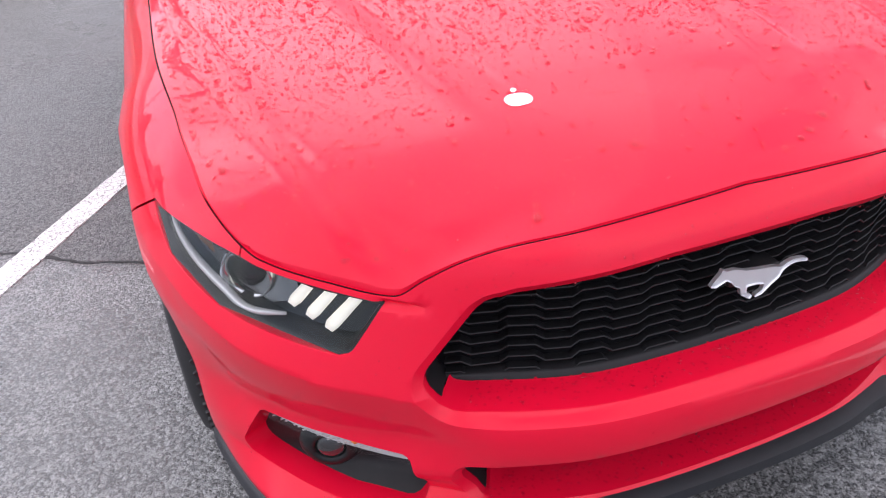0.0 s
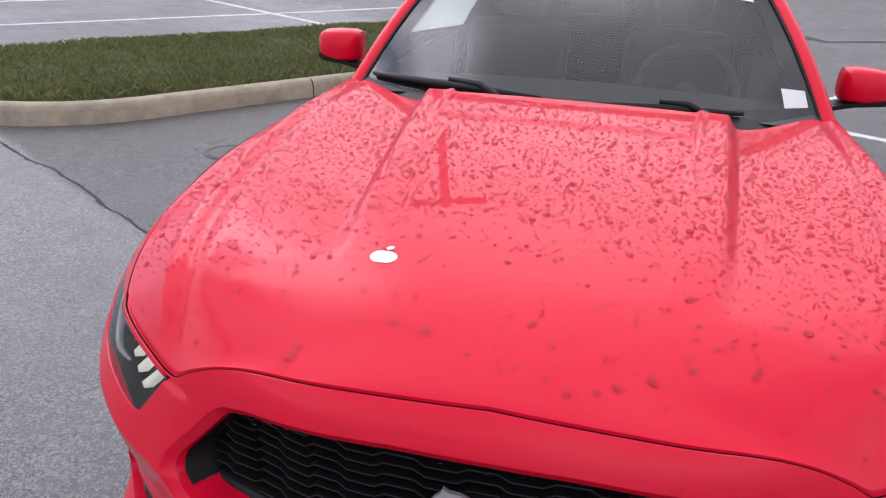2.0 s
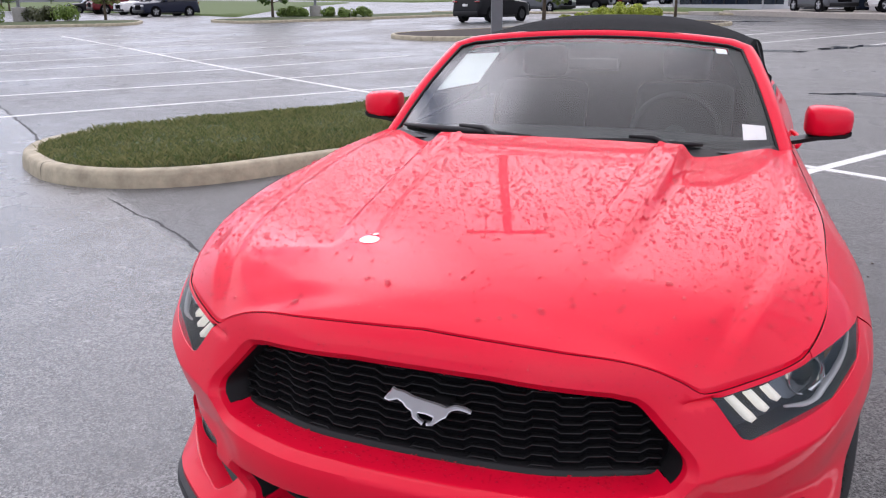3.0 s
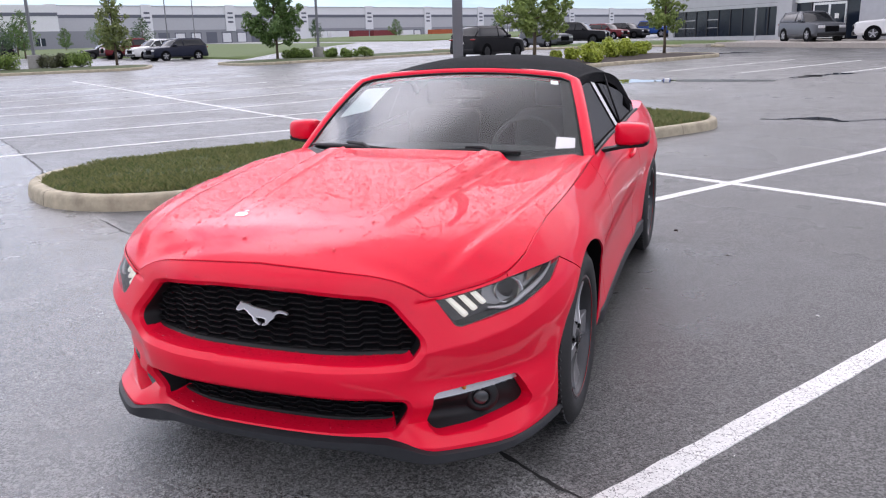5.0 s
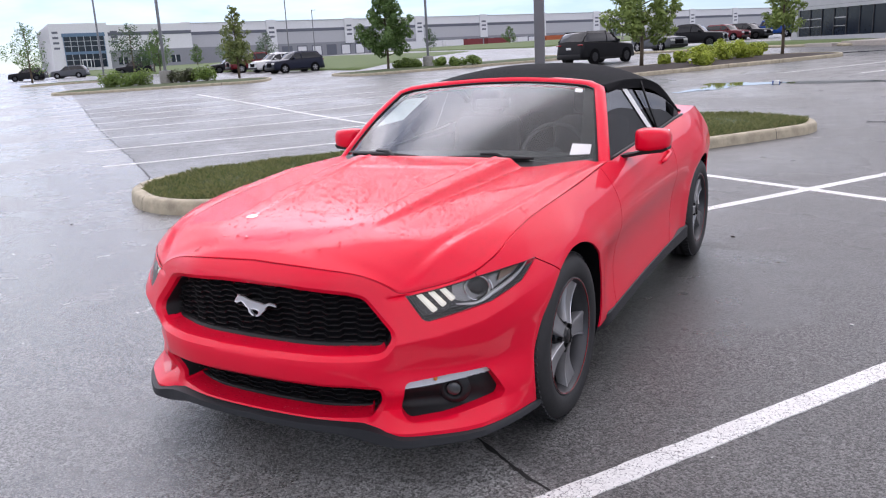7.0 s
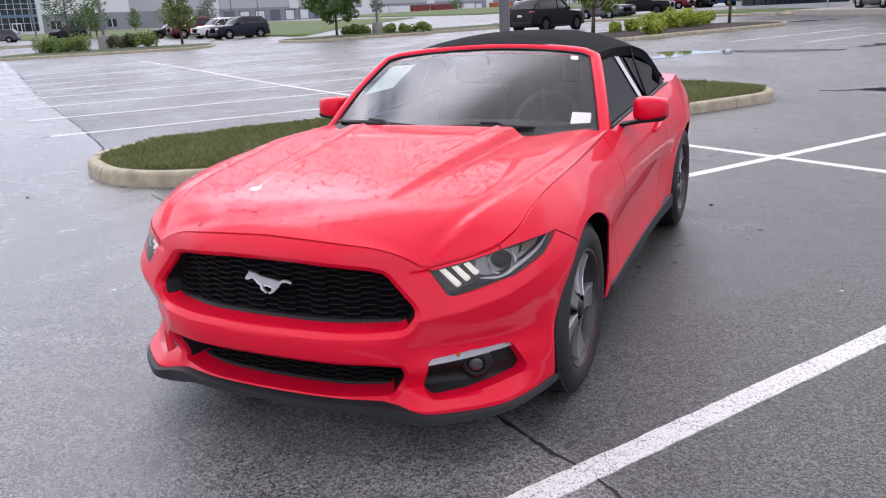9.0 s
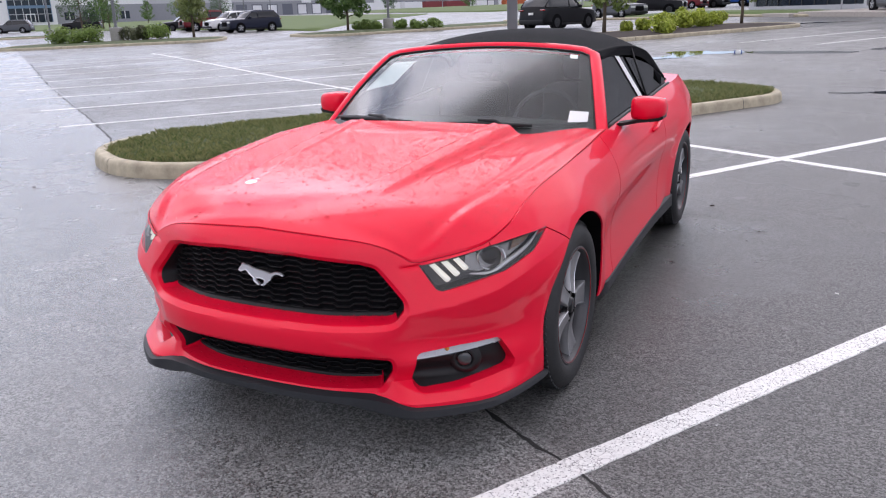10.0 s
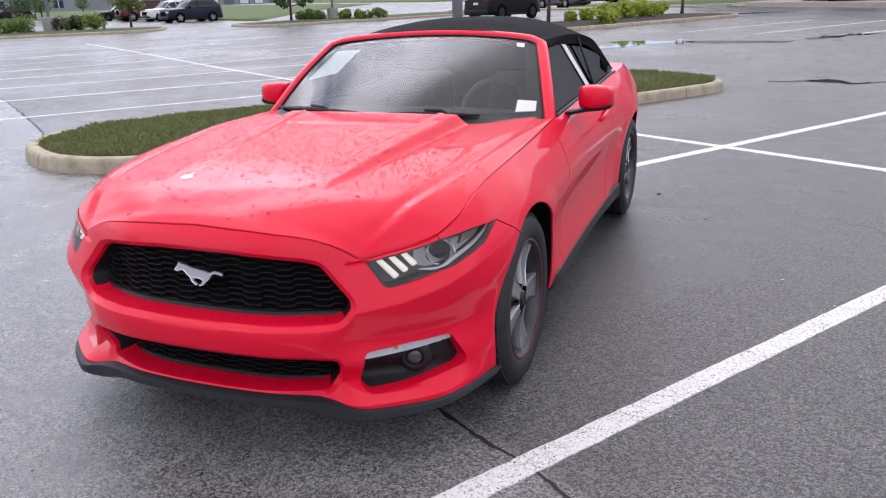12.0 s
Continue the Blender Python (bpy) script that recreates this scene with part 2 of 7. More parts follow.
M = {
    "asphalt": asphalt_mat(),
    "paint_line": line_mat(),
    "kerb": mat("kerb_concrete", (0.40, 0.35, 0.25), 0.75, vary=0.3, noise_scale=5, bump=0.5, bump_scale=90),
    "soil": mat("lawn_soil", (0.055, 0.075, 0.022), 0.95, vary=0.35, noise_scale=6, bump=0.6, bump_scale=40),
    "red": mat("red_car_paint", (0.82, 0.004, 0.034), 0.5, coat=0.62, vary=0.03, noise_scale=900, coat_rough=0.015, spec=0.1),
    "black_plastic": mat("black_plastic", (0.013, 0.013, 0.014), 0.45, spec=0.3, vary=0.15, noise_scale=40, bump=0.15, bump_scale=700),
    "gloss_black": mat("gloss_black", (0.010, 0.010, 0.011), 0.18, spec=0.4),
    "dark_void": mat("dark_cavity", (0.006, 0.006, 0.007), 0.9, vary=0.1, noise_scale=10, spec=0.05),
    "rubber": mat("tyre_rubber", (0.018, 0.018, 0.019), 0.62, vary=0.2, noise_scale=30, bump=0.2, bump_scale=300),
    "splitter": mat("dark_grey_plastic", (0.020, 0.021, 0.024), 0.5, spec=0.35, vary=0.12, noise_scale=25, bump=0.2, bump_scale=500),
    "chrome": mat("chrome", (0.75, 0.75, 0.76), 0.16, 1.0),
    "rim_dark": mat("dark_wheel_paint", (0.055, 0.056, 0.06), 0.35, 0.5, vary=0.08, noise_scale=20),
    "rim_cut": mat("machined_wheel", (0.62, 0.62, 0.63), 0.28, 1.0),
    "canvas": mat("soft_top_canvas", (0.010, 0.0105, 0.012), 0.9, spec=0.12, vary=0.12, noise_scale=8, bump=0.4, bump_scale=900),
    "tail": mat("tail_lamp_red", (0.25, 0.005, 0.008), 0.15, coat=1.0),
    "lamp_black": mat("lamp_housing_black", (0.022, 0.023, 0.025), 0.28, vary=0.1, noise_scale=30),
    "badge_silver": mat("badge_silver", (0.80, 0.80, 0.82), 0.36, 0.8),
    "chrome_soft": mat("ribbed_reflector", (0.76, 0.76, 0.75), 0.25, 0.35),
    "amber": mat("amber_bulb", (0.8, 0.28, 0.02), 0.3),
    "amber_dark": mat("amber_marker", (0.16, 0.07, 0.025), 0.2, coat=0.5),
    "fog_glass": mat("fog_lamp_glass", (0.035, 0.035, 0.036), 0.1, 0.0, coat=1.0),
    "rim_face": mat("grey_wheel_paint", (0.32, 0.32, 0.325), 0.36, 0.6, vary=0.06, noise_scale=20),
    "lamp_grey": mat("lamp_reflector_grey", (0.20, 0.20, 0.20), 0.25, 0.75, vary=0.1, noise_scale=30),
    "disc": mat("brake_disc", (0.22, 0.21, 0.2), 0.4, 0.9, vary=0.15, noise_scale=60),
    "decal": mat("white_vinyl", (0.82, 0.82, 0.84), 0.35),
    "paper": mat("white_paper", (0.8, 0.8, 0.78), 0.6, vary=0.03, noise_scale=12),
    "interior": mat("dark_interior", (0.06, 0.06, 0.064), 0.65, vary=0.12, noise_scale=15, bump=0.2, bump_scale=400),
}


for key, *args in (
    ("crack", (0.012, 0.012, 0.012), 0.7), ("iron", (0.05, 0.048, 0.045), 0.5), ("kerb_grey", (0.33, 0.32, 0.30), 0.8), ("bark", (0.10, 0.075, 0.05), 0.9), ("mulch", (0.035, 0.024, 0.018), 0.95),
    ("lawn_far", (0.085, 0.125, 0.032), 0.95), ("wall_white", (0.74, 0.75, 0.76), 0.7), ("wall_pale", (0.47, 0.48, 0.50), 0.7), ("wall_grey", (0.27, 0.28, 0.30), 0.7), ("wall_dark", (0.13, 0.14, 0.17), 0.6),
    ("wall_blue", (0.12, 0.2, 0.3), 0.6), ("glass_far", (0.012, 0.018, 0.03), 0.12), ("frame_dark", (0.03, 0.03, 0.035), 0.4), ("container_red", (0.20, 0.03, 0.035), 0.6), ("container_orange", (0.42, 0.10, 0.03), 0.6),
    ("concrete_light", (0.42, 0.38, 0.34), 0.7), ("car_glass", (0.01, 0.012, 0.014), 0.12), ("rim_far", (0.4, 0.4, 0.42), 0.35), ("lamp_far", (0.6, 0.6, 0.6), 0.2), ("lamp_glass", (0.6, 0.6, 0.58), 0.3),
):
    M[key] = mat(key, args[0], args[1], vary=0.05 if key.startswith("wall") else 0.14, noise_scale=3.0 if key.startswith("wall") else 8.0, bump=0.15, bump_scale=60)
M["pole"] = mat("pole_paint", (0.20, 0.205, 0.22), 0.45, 0.2, vary=0.08, noise_scale=4)
for key, c in (("black", (0.01, 0.01, 0.012)), ("grey", (0.09, 0.095, 0.105)), ("red", (0.13, 0.010, 0.014)), ("blue", (0.02, 0.07, 0.28)), ("white", (0.7, 0.7, 0.7)), ("navy", (0.015, 0.018, 0.035))):
    M["car_" + key] = mat("car_paint_" + key, c, 0.4, coat=0.15 if max(c) < 0.05 else 0.35, vary=0.04, noise_scale=5, spec=0.15)


def leaf_mat(name, low, high):
    """Leaves that differ one by one, a little light passing through."""
    m = bpy.data.materials.new(name)
    m.use_nodes = True
    nt = m.node_tree
    b = nt.nodes["Principled BSDF"]
    g = nt.nodes.new("ShaderNodeNewGeometry")
    r = nt.nodes.new("ShaderNodeValToRGB")
    r.color_ramp.elements[0].color, r.color_ramp.elements[1].color = (*low, 1), (*high, 1)
    nt.links.new(g.outputs["Random Per Island"], r.inputs["Fac"])
    nt.links.new(r.outputs[0], b.inputs["Base Color"])
    b.inputs["Roughness"].default_value = 0.55
    tr = nt.nodes.new("ShaderNodeBsdfTranslucent")
    nt.links.new(r.outputs[0], tr.inputs["Color"])
    mx = nt.nodes.new("ShaderNodeMixShader")
    mx.inputs[0].default_value = 0.3
    nt.links.new(b.outputs[0], mx.inputs[1])
    nt.links.new(tr.outputs[0], mx.inputs[2])
    nt.links.new(mx.outputs[0], nt.nodes["Material Output"].inputs[0])
    return m


for key, lo, hi in (("leaf", (0.06, 0.12, 0.03), (0.16, 0.26, 0.07)), ("leaf_dark", (0.03, 0.07, 0.025), (0.08, 0.15, 0.05)), ("leaf_light", (0.12, 0.18, 0.04), (0.30, 0.38, 0.10)), ("leaf_pale", (0.12, 0.16, 0.05), (0.26, 0.30, 0.10)),
                    ("shrub", (0.09, 0.15, 0.03), (0.24, 0.34, 0.07)), ("shrub_dark", (0.05, 0.06, 0.025), (0.10, 0.11, 0.045)), ("shrub_bright", (0.20, 0.26, 0.02), (0.50, 0.56, 0.08))):
    M[key] = leaf_mat(key, lo, hi)
M["grass"] = leaf_mat("grass", (0.075, 0.118, 0.03), (0.27, 0.26, 0.11))
M["puddle"] = mat("puddle_water", (0.03, 0.03, 0.032), 0.03, vary=0.1, noise_scale=2)


def glass_mat(name, tint, rough=0.0, gloss=1.55):
    """Thin glass: a dark tint over clear, with a mirror gloss by Fresnel."""
    m = bpy.data.materials.new(name)
    m.use_nodes = True
    nt = m.node_tree
    nt.nodes.remove(nt.nodes["Principled BSDF"])
    tr = nt.nodes.new("ShaderNodeBsdfTransparent")
    tr.inputs["Color"].default_value = (*tint, 1)
    gl = nt.nodes.new("ShaderNodeBsdfGlossy")
    gl.inputs["Roughness"].default_value = rough
    fr = nt.nodes.new("ShaderNodeFresnel")
    fr.inputs["IOR"].default_value = gloss
    mx = nt.nodes.new("ShaderNodeMixShader")
    nt.links.new(fr.outputs[0], mx.inputs[0])
    nt.links.new(tr.outputs[0], mx.inputs[1])
    nt.links.new(gl.outputs[0], mx.inputs[2])
    nt.links.new(mx.outputs[0], nt.nodes["Material Output"].inputs[0])
    return m


M["windshield"] = glass_mat("tinted_glass", (0.74, 0.84, 0.82), gloss=1.57)
M["dark_glass"] = glass_mat("dark_glass", (0.10, 0.11, 0.12), gloss=1.55)
M["lens"] = glass_mat("clear_lens", (0.88, 0.89, 0.90), gloss=1.42)


def lamp_mat(name, color, strength):
    m = mat(name, color, 0.3)
    b = m.node_tree.nodes["Principled BSDF"]
    b.inputs["Emission Color"].default_value = (*color, 1)
    b.inputs["Emission Strength"].default_value = strength
    return m


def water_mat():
    """Beads of water; the tint paints in the darker look that refraction gives them."""
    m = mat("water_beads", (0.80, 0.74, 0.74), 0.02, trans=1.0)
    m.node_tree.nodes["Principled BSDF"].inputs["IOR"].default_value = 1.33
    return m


M["drl"] = lamp_mat("light_bar", (0.98, 0.96, 0.84), 0.28)
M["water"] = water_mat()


# ---- building tools ----
def mesh_of(name, bm, material=None, smooth=True):
    me = bpy.data.meshes.new(name)
    bmesh.ops.recalc_face_normals(bm, faces=bm.faces) if not bm.faces or smooth != "keep" else None
    bm.to_mesh(me)
    bm.free()
    if material is not None:
        me.materials.append(M[material] if isinstance(material, str) else material)
    if smooth:
        me.shade_smooth()
    return me


def part(name, bm, material, parent=None, label="", smooth=True, sharp=None):
    ob = new(name, mesh_of(name, bm, material, smooth))
    if sharp:
        ob.data.set_sharp_from_angle(angle=radians(sharp))
    if parent is not None:
        ob.parent = parent
    if label:
        tagged(ob, label)
    return ob


def thing(name, label, category, m=None, group="", kind=""):
    ob = new(name)
    ob.empty_display_size = 0.2
    if m is not None:
        ob.matrix_basis = m
    return tagged(ob, label, category, group, kind)


def spline(knots, values):
    """Monotone-parameter cubic through (knot, value) pairs; values may be numbers or tuples."""
    ks = np.array(knots, float)
    vs = np.array(values, float)
    flat = vs.ndim == 1
    vs = vs.reshape(len(ks), -1)
    d = np.zeros_like(vs)
    h = np.diff(ks)[:, None]
    s = np.diff(vs, axis=0) / h
    # limited tangents, so that no curve overshoots
    for i in range(1, len(ks) - 1):
        w1, w2 = 2 * h[i] + h[i - 1], h[i] + 2 * h[i - 1]
        for c in range(vs.shape[1]):
            if s[i - 1, c] * s[i, c] > 0:
                d[i, c] = (w1[0] + w2[0]) / (w1[0] / s[i - 1, c] + w2[0] / s[i, c])
    d[0], d[-1] = s[0], s[-1]

    def f(x):
        x = min(max(float(x), ks[0]), ks[-1])
        i = min(int(np.searchsorted(ks, x, side="right")) - 1, len(ks) - 2)
        t = (x - ks[i]) / h[i, 0]
        a = (2 * t**3 - 3 * t**2 + 1) * vs[i] + (t**3 - 2 * t**2 + t) * h[i] * d[i] + (3 * t**2 - 2 * t**3) * vs[i + 1] + (t**3 - t**2) * h[i] * d[i + 1]
        return float(a[0]) if flat else a

    return f


def table(*pairs):
    return spline([p[0] for p in pairs], [p[1] for p in pairs])


def box_bm(x0, x1, y0, y1, z0, z1, bevel=0.0, seg=2, bm=None):
    bm = bm or bmesh.new()
    r = bmesh.ops.create_cube(bm, size=1.0, matrix=Matrix.LocRotScale(((x0 + x1) / 2, (y0 + y1) / 2, (z0 + z1) / 2), None, (x1 - x0, y1 - y0, z1 - z0)))
    if bevel:
        es = list({e for v in r["verts"] for e in v.link_edges})
        bmesh.ops.bevel(bm, geom=es, offset=bevel, segments=seg, affect="EDGES", profile=0.5)
    return bm


def cyl_bm(r0, r1, depth, seg=24, m=None, bm=None, caps=True):
    bm = bm or bmesh.new()
    bmesh.ops.create_cone(bm, cap_ends=caps, segments=seg, radius1=r0, radius2=r1, depth=depth, matrix=m or Matrix())
    return bm


def tube_bm(points, radius, seg=10, bm=None, closed=False, flat=1.0):
    """A round rod along a line of points; radius may be one number or one for each point."""
    bm = bm or bmesh.new()
    pts = [Vector(p) for p in points]
    n = len(pts)
    rings = []
    side = None
    for i, p in enumerate(pts):
        a = pts[(i - 1) % n] if closed or i else p
        b = pts[(i + 1) % n] if closed or i < n - 1 else p
        d = (b - a).normalized()
        if side is None:
            side = d.cross(Vector((0, 0, 1)))
            if side.length < 0.1:
                side = d.cross(Vector((1, 0, 0)))
        side = (side - d * side.dot(d)).normalized()
        up = side.cross(d)
        r = radius[i] if isinstance(radius, (list, tuple)) else radius
        rings.append([bm.verts.new(p + side * math.cos(k * math.tau / seg) * r + up * math.sin(k * math.tau / seg) * r * flat) for k in range(seg)])
    for i in range(n if closed else n - 1):
        a, b = rings[i], rings[(i + 1) % n]
        for k in range(seg):
            bm.faces.new((a[k], a[(k + 1) % seg], b[(k + 1) % seg], b[k]))
    if not closed:
        bm.faces.new(rings[0])
        bm.faces.new(list(reversed(rings[-1])))
    return bm


def inside(poly, a, b):
    hit = False
    for (x0, y0), (x1, y1) in zip(poly, poly[1:] + poly[:1]):
        if (y0 > b) != (y1 > b) and a < (x1 - x0) * (b - y0) / (y1 - y0) + x0:
            hit = not hit
    return hit


def rounded(poly, r, seg=5):
    """The polygon with its corners rounded by about r."""
    out = []
    n = len(poly)
    for i in range(n):
        p, a, b = Vector(poly[i]), Vector(poly[i - 1]), Vector(poly[(i + 1) % n])
        da, db = (a - p), (b - p)
        k = min(r, 0.45 * da.length, 0.45 * db.length)
        s, e = p + da.normalized() * k, p + db.normalized() * k
        for j in range(seg + 1):
            t = j / seg
            q = s * (1 - t) ** 2 + p * 2 * t * (1 - t) + e * t * t
            out.append((q.x, q.y))
    return out


def grow(poly, d):
    """The polygon (either turning) pushed outwards by d."""
    n = len(poly)
    area = sum(poly[i][0] * poly[(i + 1) % n][1] - poly[(i + 1) % n][0] * poly[i][1] for i in range(n))
    sg = 1 if area > 0 else -1
    out = []
    for i in range(n):
        t = Vector(poly[(i + 1) % n]) - Vector(poly[i - 1])
        t.normalize()
        out.append((poly[i][0] + sg * t.y * d, poly[i][1] - sg * t.x * d))
    return out


def knife(bm, poly):
    """Scores a flat sheet (its x, y) along a polygon's edges."""
    for (x0, y0), (x1, y1) in zip(poly, poly[1:] + poly[:1]):
        if abs(x0 - x1) + abs(y0 - y1) < 1e-6:
            continue
        lo, hi = (min(x0, x1) - 1e-4, min(y0, y1) - 1e-4), (max(x0, x1) + 1e-4, max(y0, y1) + 1e-4)
        faces = []
        for f in bm.faces:
            xs = [v.co.x for v in f.verts]
            if max(xs) < lo[0] or min(xs) > hi[0]:
                continue
            ys = [v.co.y for v in f.verts]
            if max(ys) < lo[1] or min(ys) > hi[1]:
                continue
            faces.append(f)
        geom = list({e for f in faces for e in f.edges} | {v for f in faces for v in f.verts}) + faces
        bmesh.ops.bisect_plane(bm, geom=geom, dist=1e-5, plane_co=(x0, y0, 0), plane_no=(y1 - y0, x0 - x1, 0))


def keep_faces(bm, test):
    gone = []
    for f in bm.faces:
        c = f.calc_center_median()
        if not test(c.x, c.y):
            gone.append(f)
    bmesh.ops.delete(bm, geom=gone, context="FACES")


def sheet(us, lo, hi, nv):
    """A flat sheet in (u, z): columns at us, from lo(u) to hi(u)."""
    bm = bmesh.new()
    cols = [[bm.verts.new((u, lo(u) + (hi(u) - lo(u)) * j / nv, 0)) for j in range(nv + 1)] for u in us]
    for a, b in zip(cols, cols[1:]):
        for j in range(nv):
            bm.faces.new((a[j], b[j], b[j + 1], a[j + 1]))
    return bm


def mirror_bm(bm, weld=0.0004):
    """Adds the mirror image across x = 0."""
    r = bmesh.ops.duplicate(bm, geom=bm.verts[:] + bm.edges[:] + bm.faces[:])
    new_faces = [g for g in r["geom"] if isinstance(g, bmesh.types.BMFace)]
    for g in r["geom"]:
        if isinstance(g, bmesh.types.BMVert):
            g.co.x = -g.co.x
    bmesh.ops.reverse_faces(bm, faces=new_faces)
    bmesh.ops.remove_doubles(bm, verts=[v for v in bm.verts if abs(v.co.x) < weld], dist=weld)
    return bm


def rim(bm, way, test=None):
    """Folds the open edges in by way(co), which gives a panel its thickness or an opening its lip."""
    es = [e for e in bm.edges if e.is_boundary and (test is None or test(e))]
    r = bmesh.ops.extrude_edge_only(bm, edges=es)
    for g in r["geom"]:
        if isinstance(g, bmesh.types.BMVert):
            g.co += way(g.co)
    return bm


# ---- ground ----
def ease(t):
    t = min(max(t, 0.0), 1.0)
    return t * t * (3 - 2 * t)


def rise(x, y):
    """The lot is level round the car and climbs gently away behind it."""
    s = min(0.0165 * (y - 10) + 0.002 * x, 3.1)
    return s * ease(s / 0.15) if s > 0 else 0.0


def lot(a, b, z=0.0):
    """a metres along the bays, b across them to the right."""
    x, y = a * DX + b * DY, a * DY - b * DX
    return Vector((x, y, z + rise(x, y)))


def build_ground():
    bm = bmesh.new()
    xs = [-2500, -400, -120, -75] + [-50 + 2.5 * i for i in range(57)] + [110, 180, 400, 2500]
    ys = [-2500, -300, -60, 0] + [8 + 0.5 * i for i in range(60)] + [38 + 2.5 * i for i in range(41)] + [160, 180, 200, 240, 400, 2500]
    grid = [[bm.verts.new((x, y, rise(x, y))) for x in xs] for y in ys]
    for p, q in zip(grid, grid[1:]):
        for i in range(len(xs) - 1):
            bm.faces.new((p[i], p[i + 1], q[i + 1], q[i]))
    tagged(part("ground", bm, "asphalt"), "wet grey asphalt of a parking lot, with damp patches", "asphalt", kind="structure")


def stripe(a0, b0, a1, b1, width=0.11, lift=0.0):
    p, q = lot(a0, b0), lot(a1, b1)
    d = (q - p).normalized()
    n = Vector((-d.y, d.x, 0)) * width / 2
    bm = bmesh.new()
    length = (q - p).length
    k = min(220, max(2, int(length / 0.05)))
    rows = []
    for i in range(k + 1):
        c = p + d * length * i / k
        e1, e2 = random.uniform(-0.05, 0.05), random.uniform(-0.05, 0.05)
        c.z = rise(c.x, c.y)
        up, down = Vector((0, 0, 0.004 + lift)), Vector((0, 0, -0.004))
        l, r = c + n * (1 + e1), c - n * (1 + e2)
        rows.append([bm.verts.new(q) for q in (l + n * 0.05 + down, l + up, r + up, r - n * 0.05 + down)])
    for u, v in zip(rows, rows[1:]):
        for i in range(3):
            bm.faces.new((u[i], u[i + 1], v[i + 1], v[i]))
    ob = part("bay_line", bm, "paint_line", smooth=False)
    return tagged(ob, "worn white painted parking line on wet asphalt", "parking line", "parking lines", "structure")


build_ground()
ROW = 6.25                                 # centre line of the double row
stripe(0.42, -2.25, 12.0, -2.25, 0.112)
stripe(-0.6, 0.795, 12.0, 0.71, 0.104)
stripe(ROW, -5.1, ROW, 12.0, 0.11, 0.0025)
stripe(ROW + 0.3, -8.2, ROW + 1.5, -36.0, 0.10, 0.0025)
for k in range(9):
    stripe(0.70 + 0.05 * k, -11.0 - 2.95 * k, 11.8 + 0.05 * k, -10.6 - 2.95 * k)
for b in (3.7, 6.65, 9.6):
    stripe(0.0, b, 12.0, b)

for b in (-15.3, -12.5, -9.7):
    stripe(22.5, b, 31.0, b)


def crack(points, width, wobble, seed):
    """A crooked dark crack in the paving."""
    rng = random.Random(seed)
    bm = bmesh.new()
    rows = []
    for (p, q) in zip(points, points[1:]):
        p, q = Vector(p), Vector(q)
        n = max(2, int((q - p).length / 0.035))
        n = min(n, 260)
        for i in range(n):
            c = p.lerp(q, i / n)
            d = (q - p).normalized()
            side = Vector((-d.y, d.x, 0))
            c = c + side * (wobble * noise.noise(Vector((c.x * 3.1, c.y * 3.1, seed))) * 2 + rng.uniform(-0.2, 0.2) * wobble)
            w = width * (0.35 + 0.9 * abs(noise.noise(Vector((c.x * 9, c.y * 9, seed + 5)))) * 1.6 + rng.uniform(0, 0.35)) / 2
            rows.append((bm.verts.new(c + side * w + Vector((0, 0, 0.002))), bm.verts.new(c - side * w + Vector((0, 0, 0.002)))))
    for u, v in zip(rows, rows[1:]):
        bm.faces.new((u[0], u[1], v[1], v[0]))
    return tagged(part("pavement_crack", bm, "crack", smooth=False), "dark crooked crack along a joint in the asphalt", "crack", kind="structure")


crack([lot(0.78, 9), lot(0.80, 1.2), lot(0.82, 0.2), lot(0.86, -3.0), lot(0.88, -4.2), lot(0.80, -5.2)], 0.019, 0.022, 3)
crack([lot(0.95, -8.1), lot(1.10, -9.0), lot(1.27, -11.7), lot(1.43, -15.4), lot(1.66, -20.1), lot(2.0, -25.5), lot(2.46, -33), lot(2.57, -41), lot(2.7, -50), lot(2.9, -62)], 0.032, 0.012, 4)


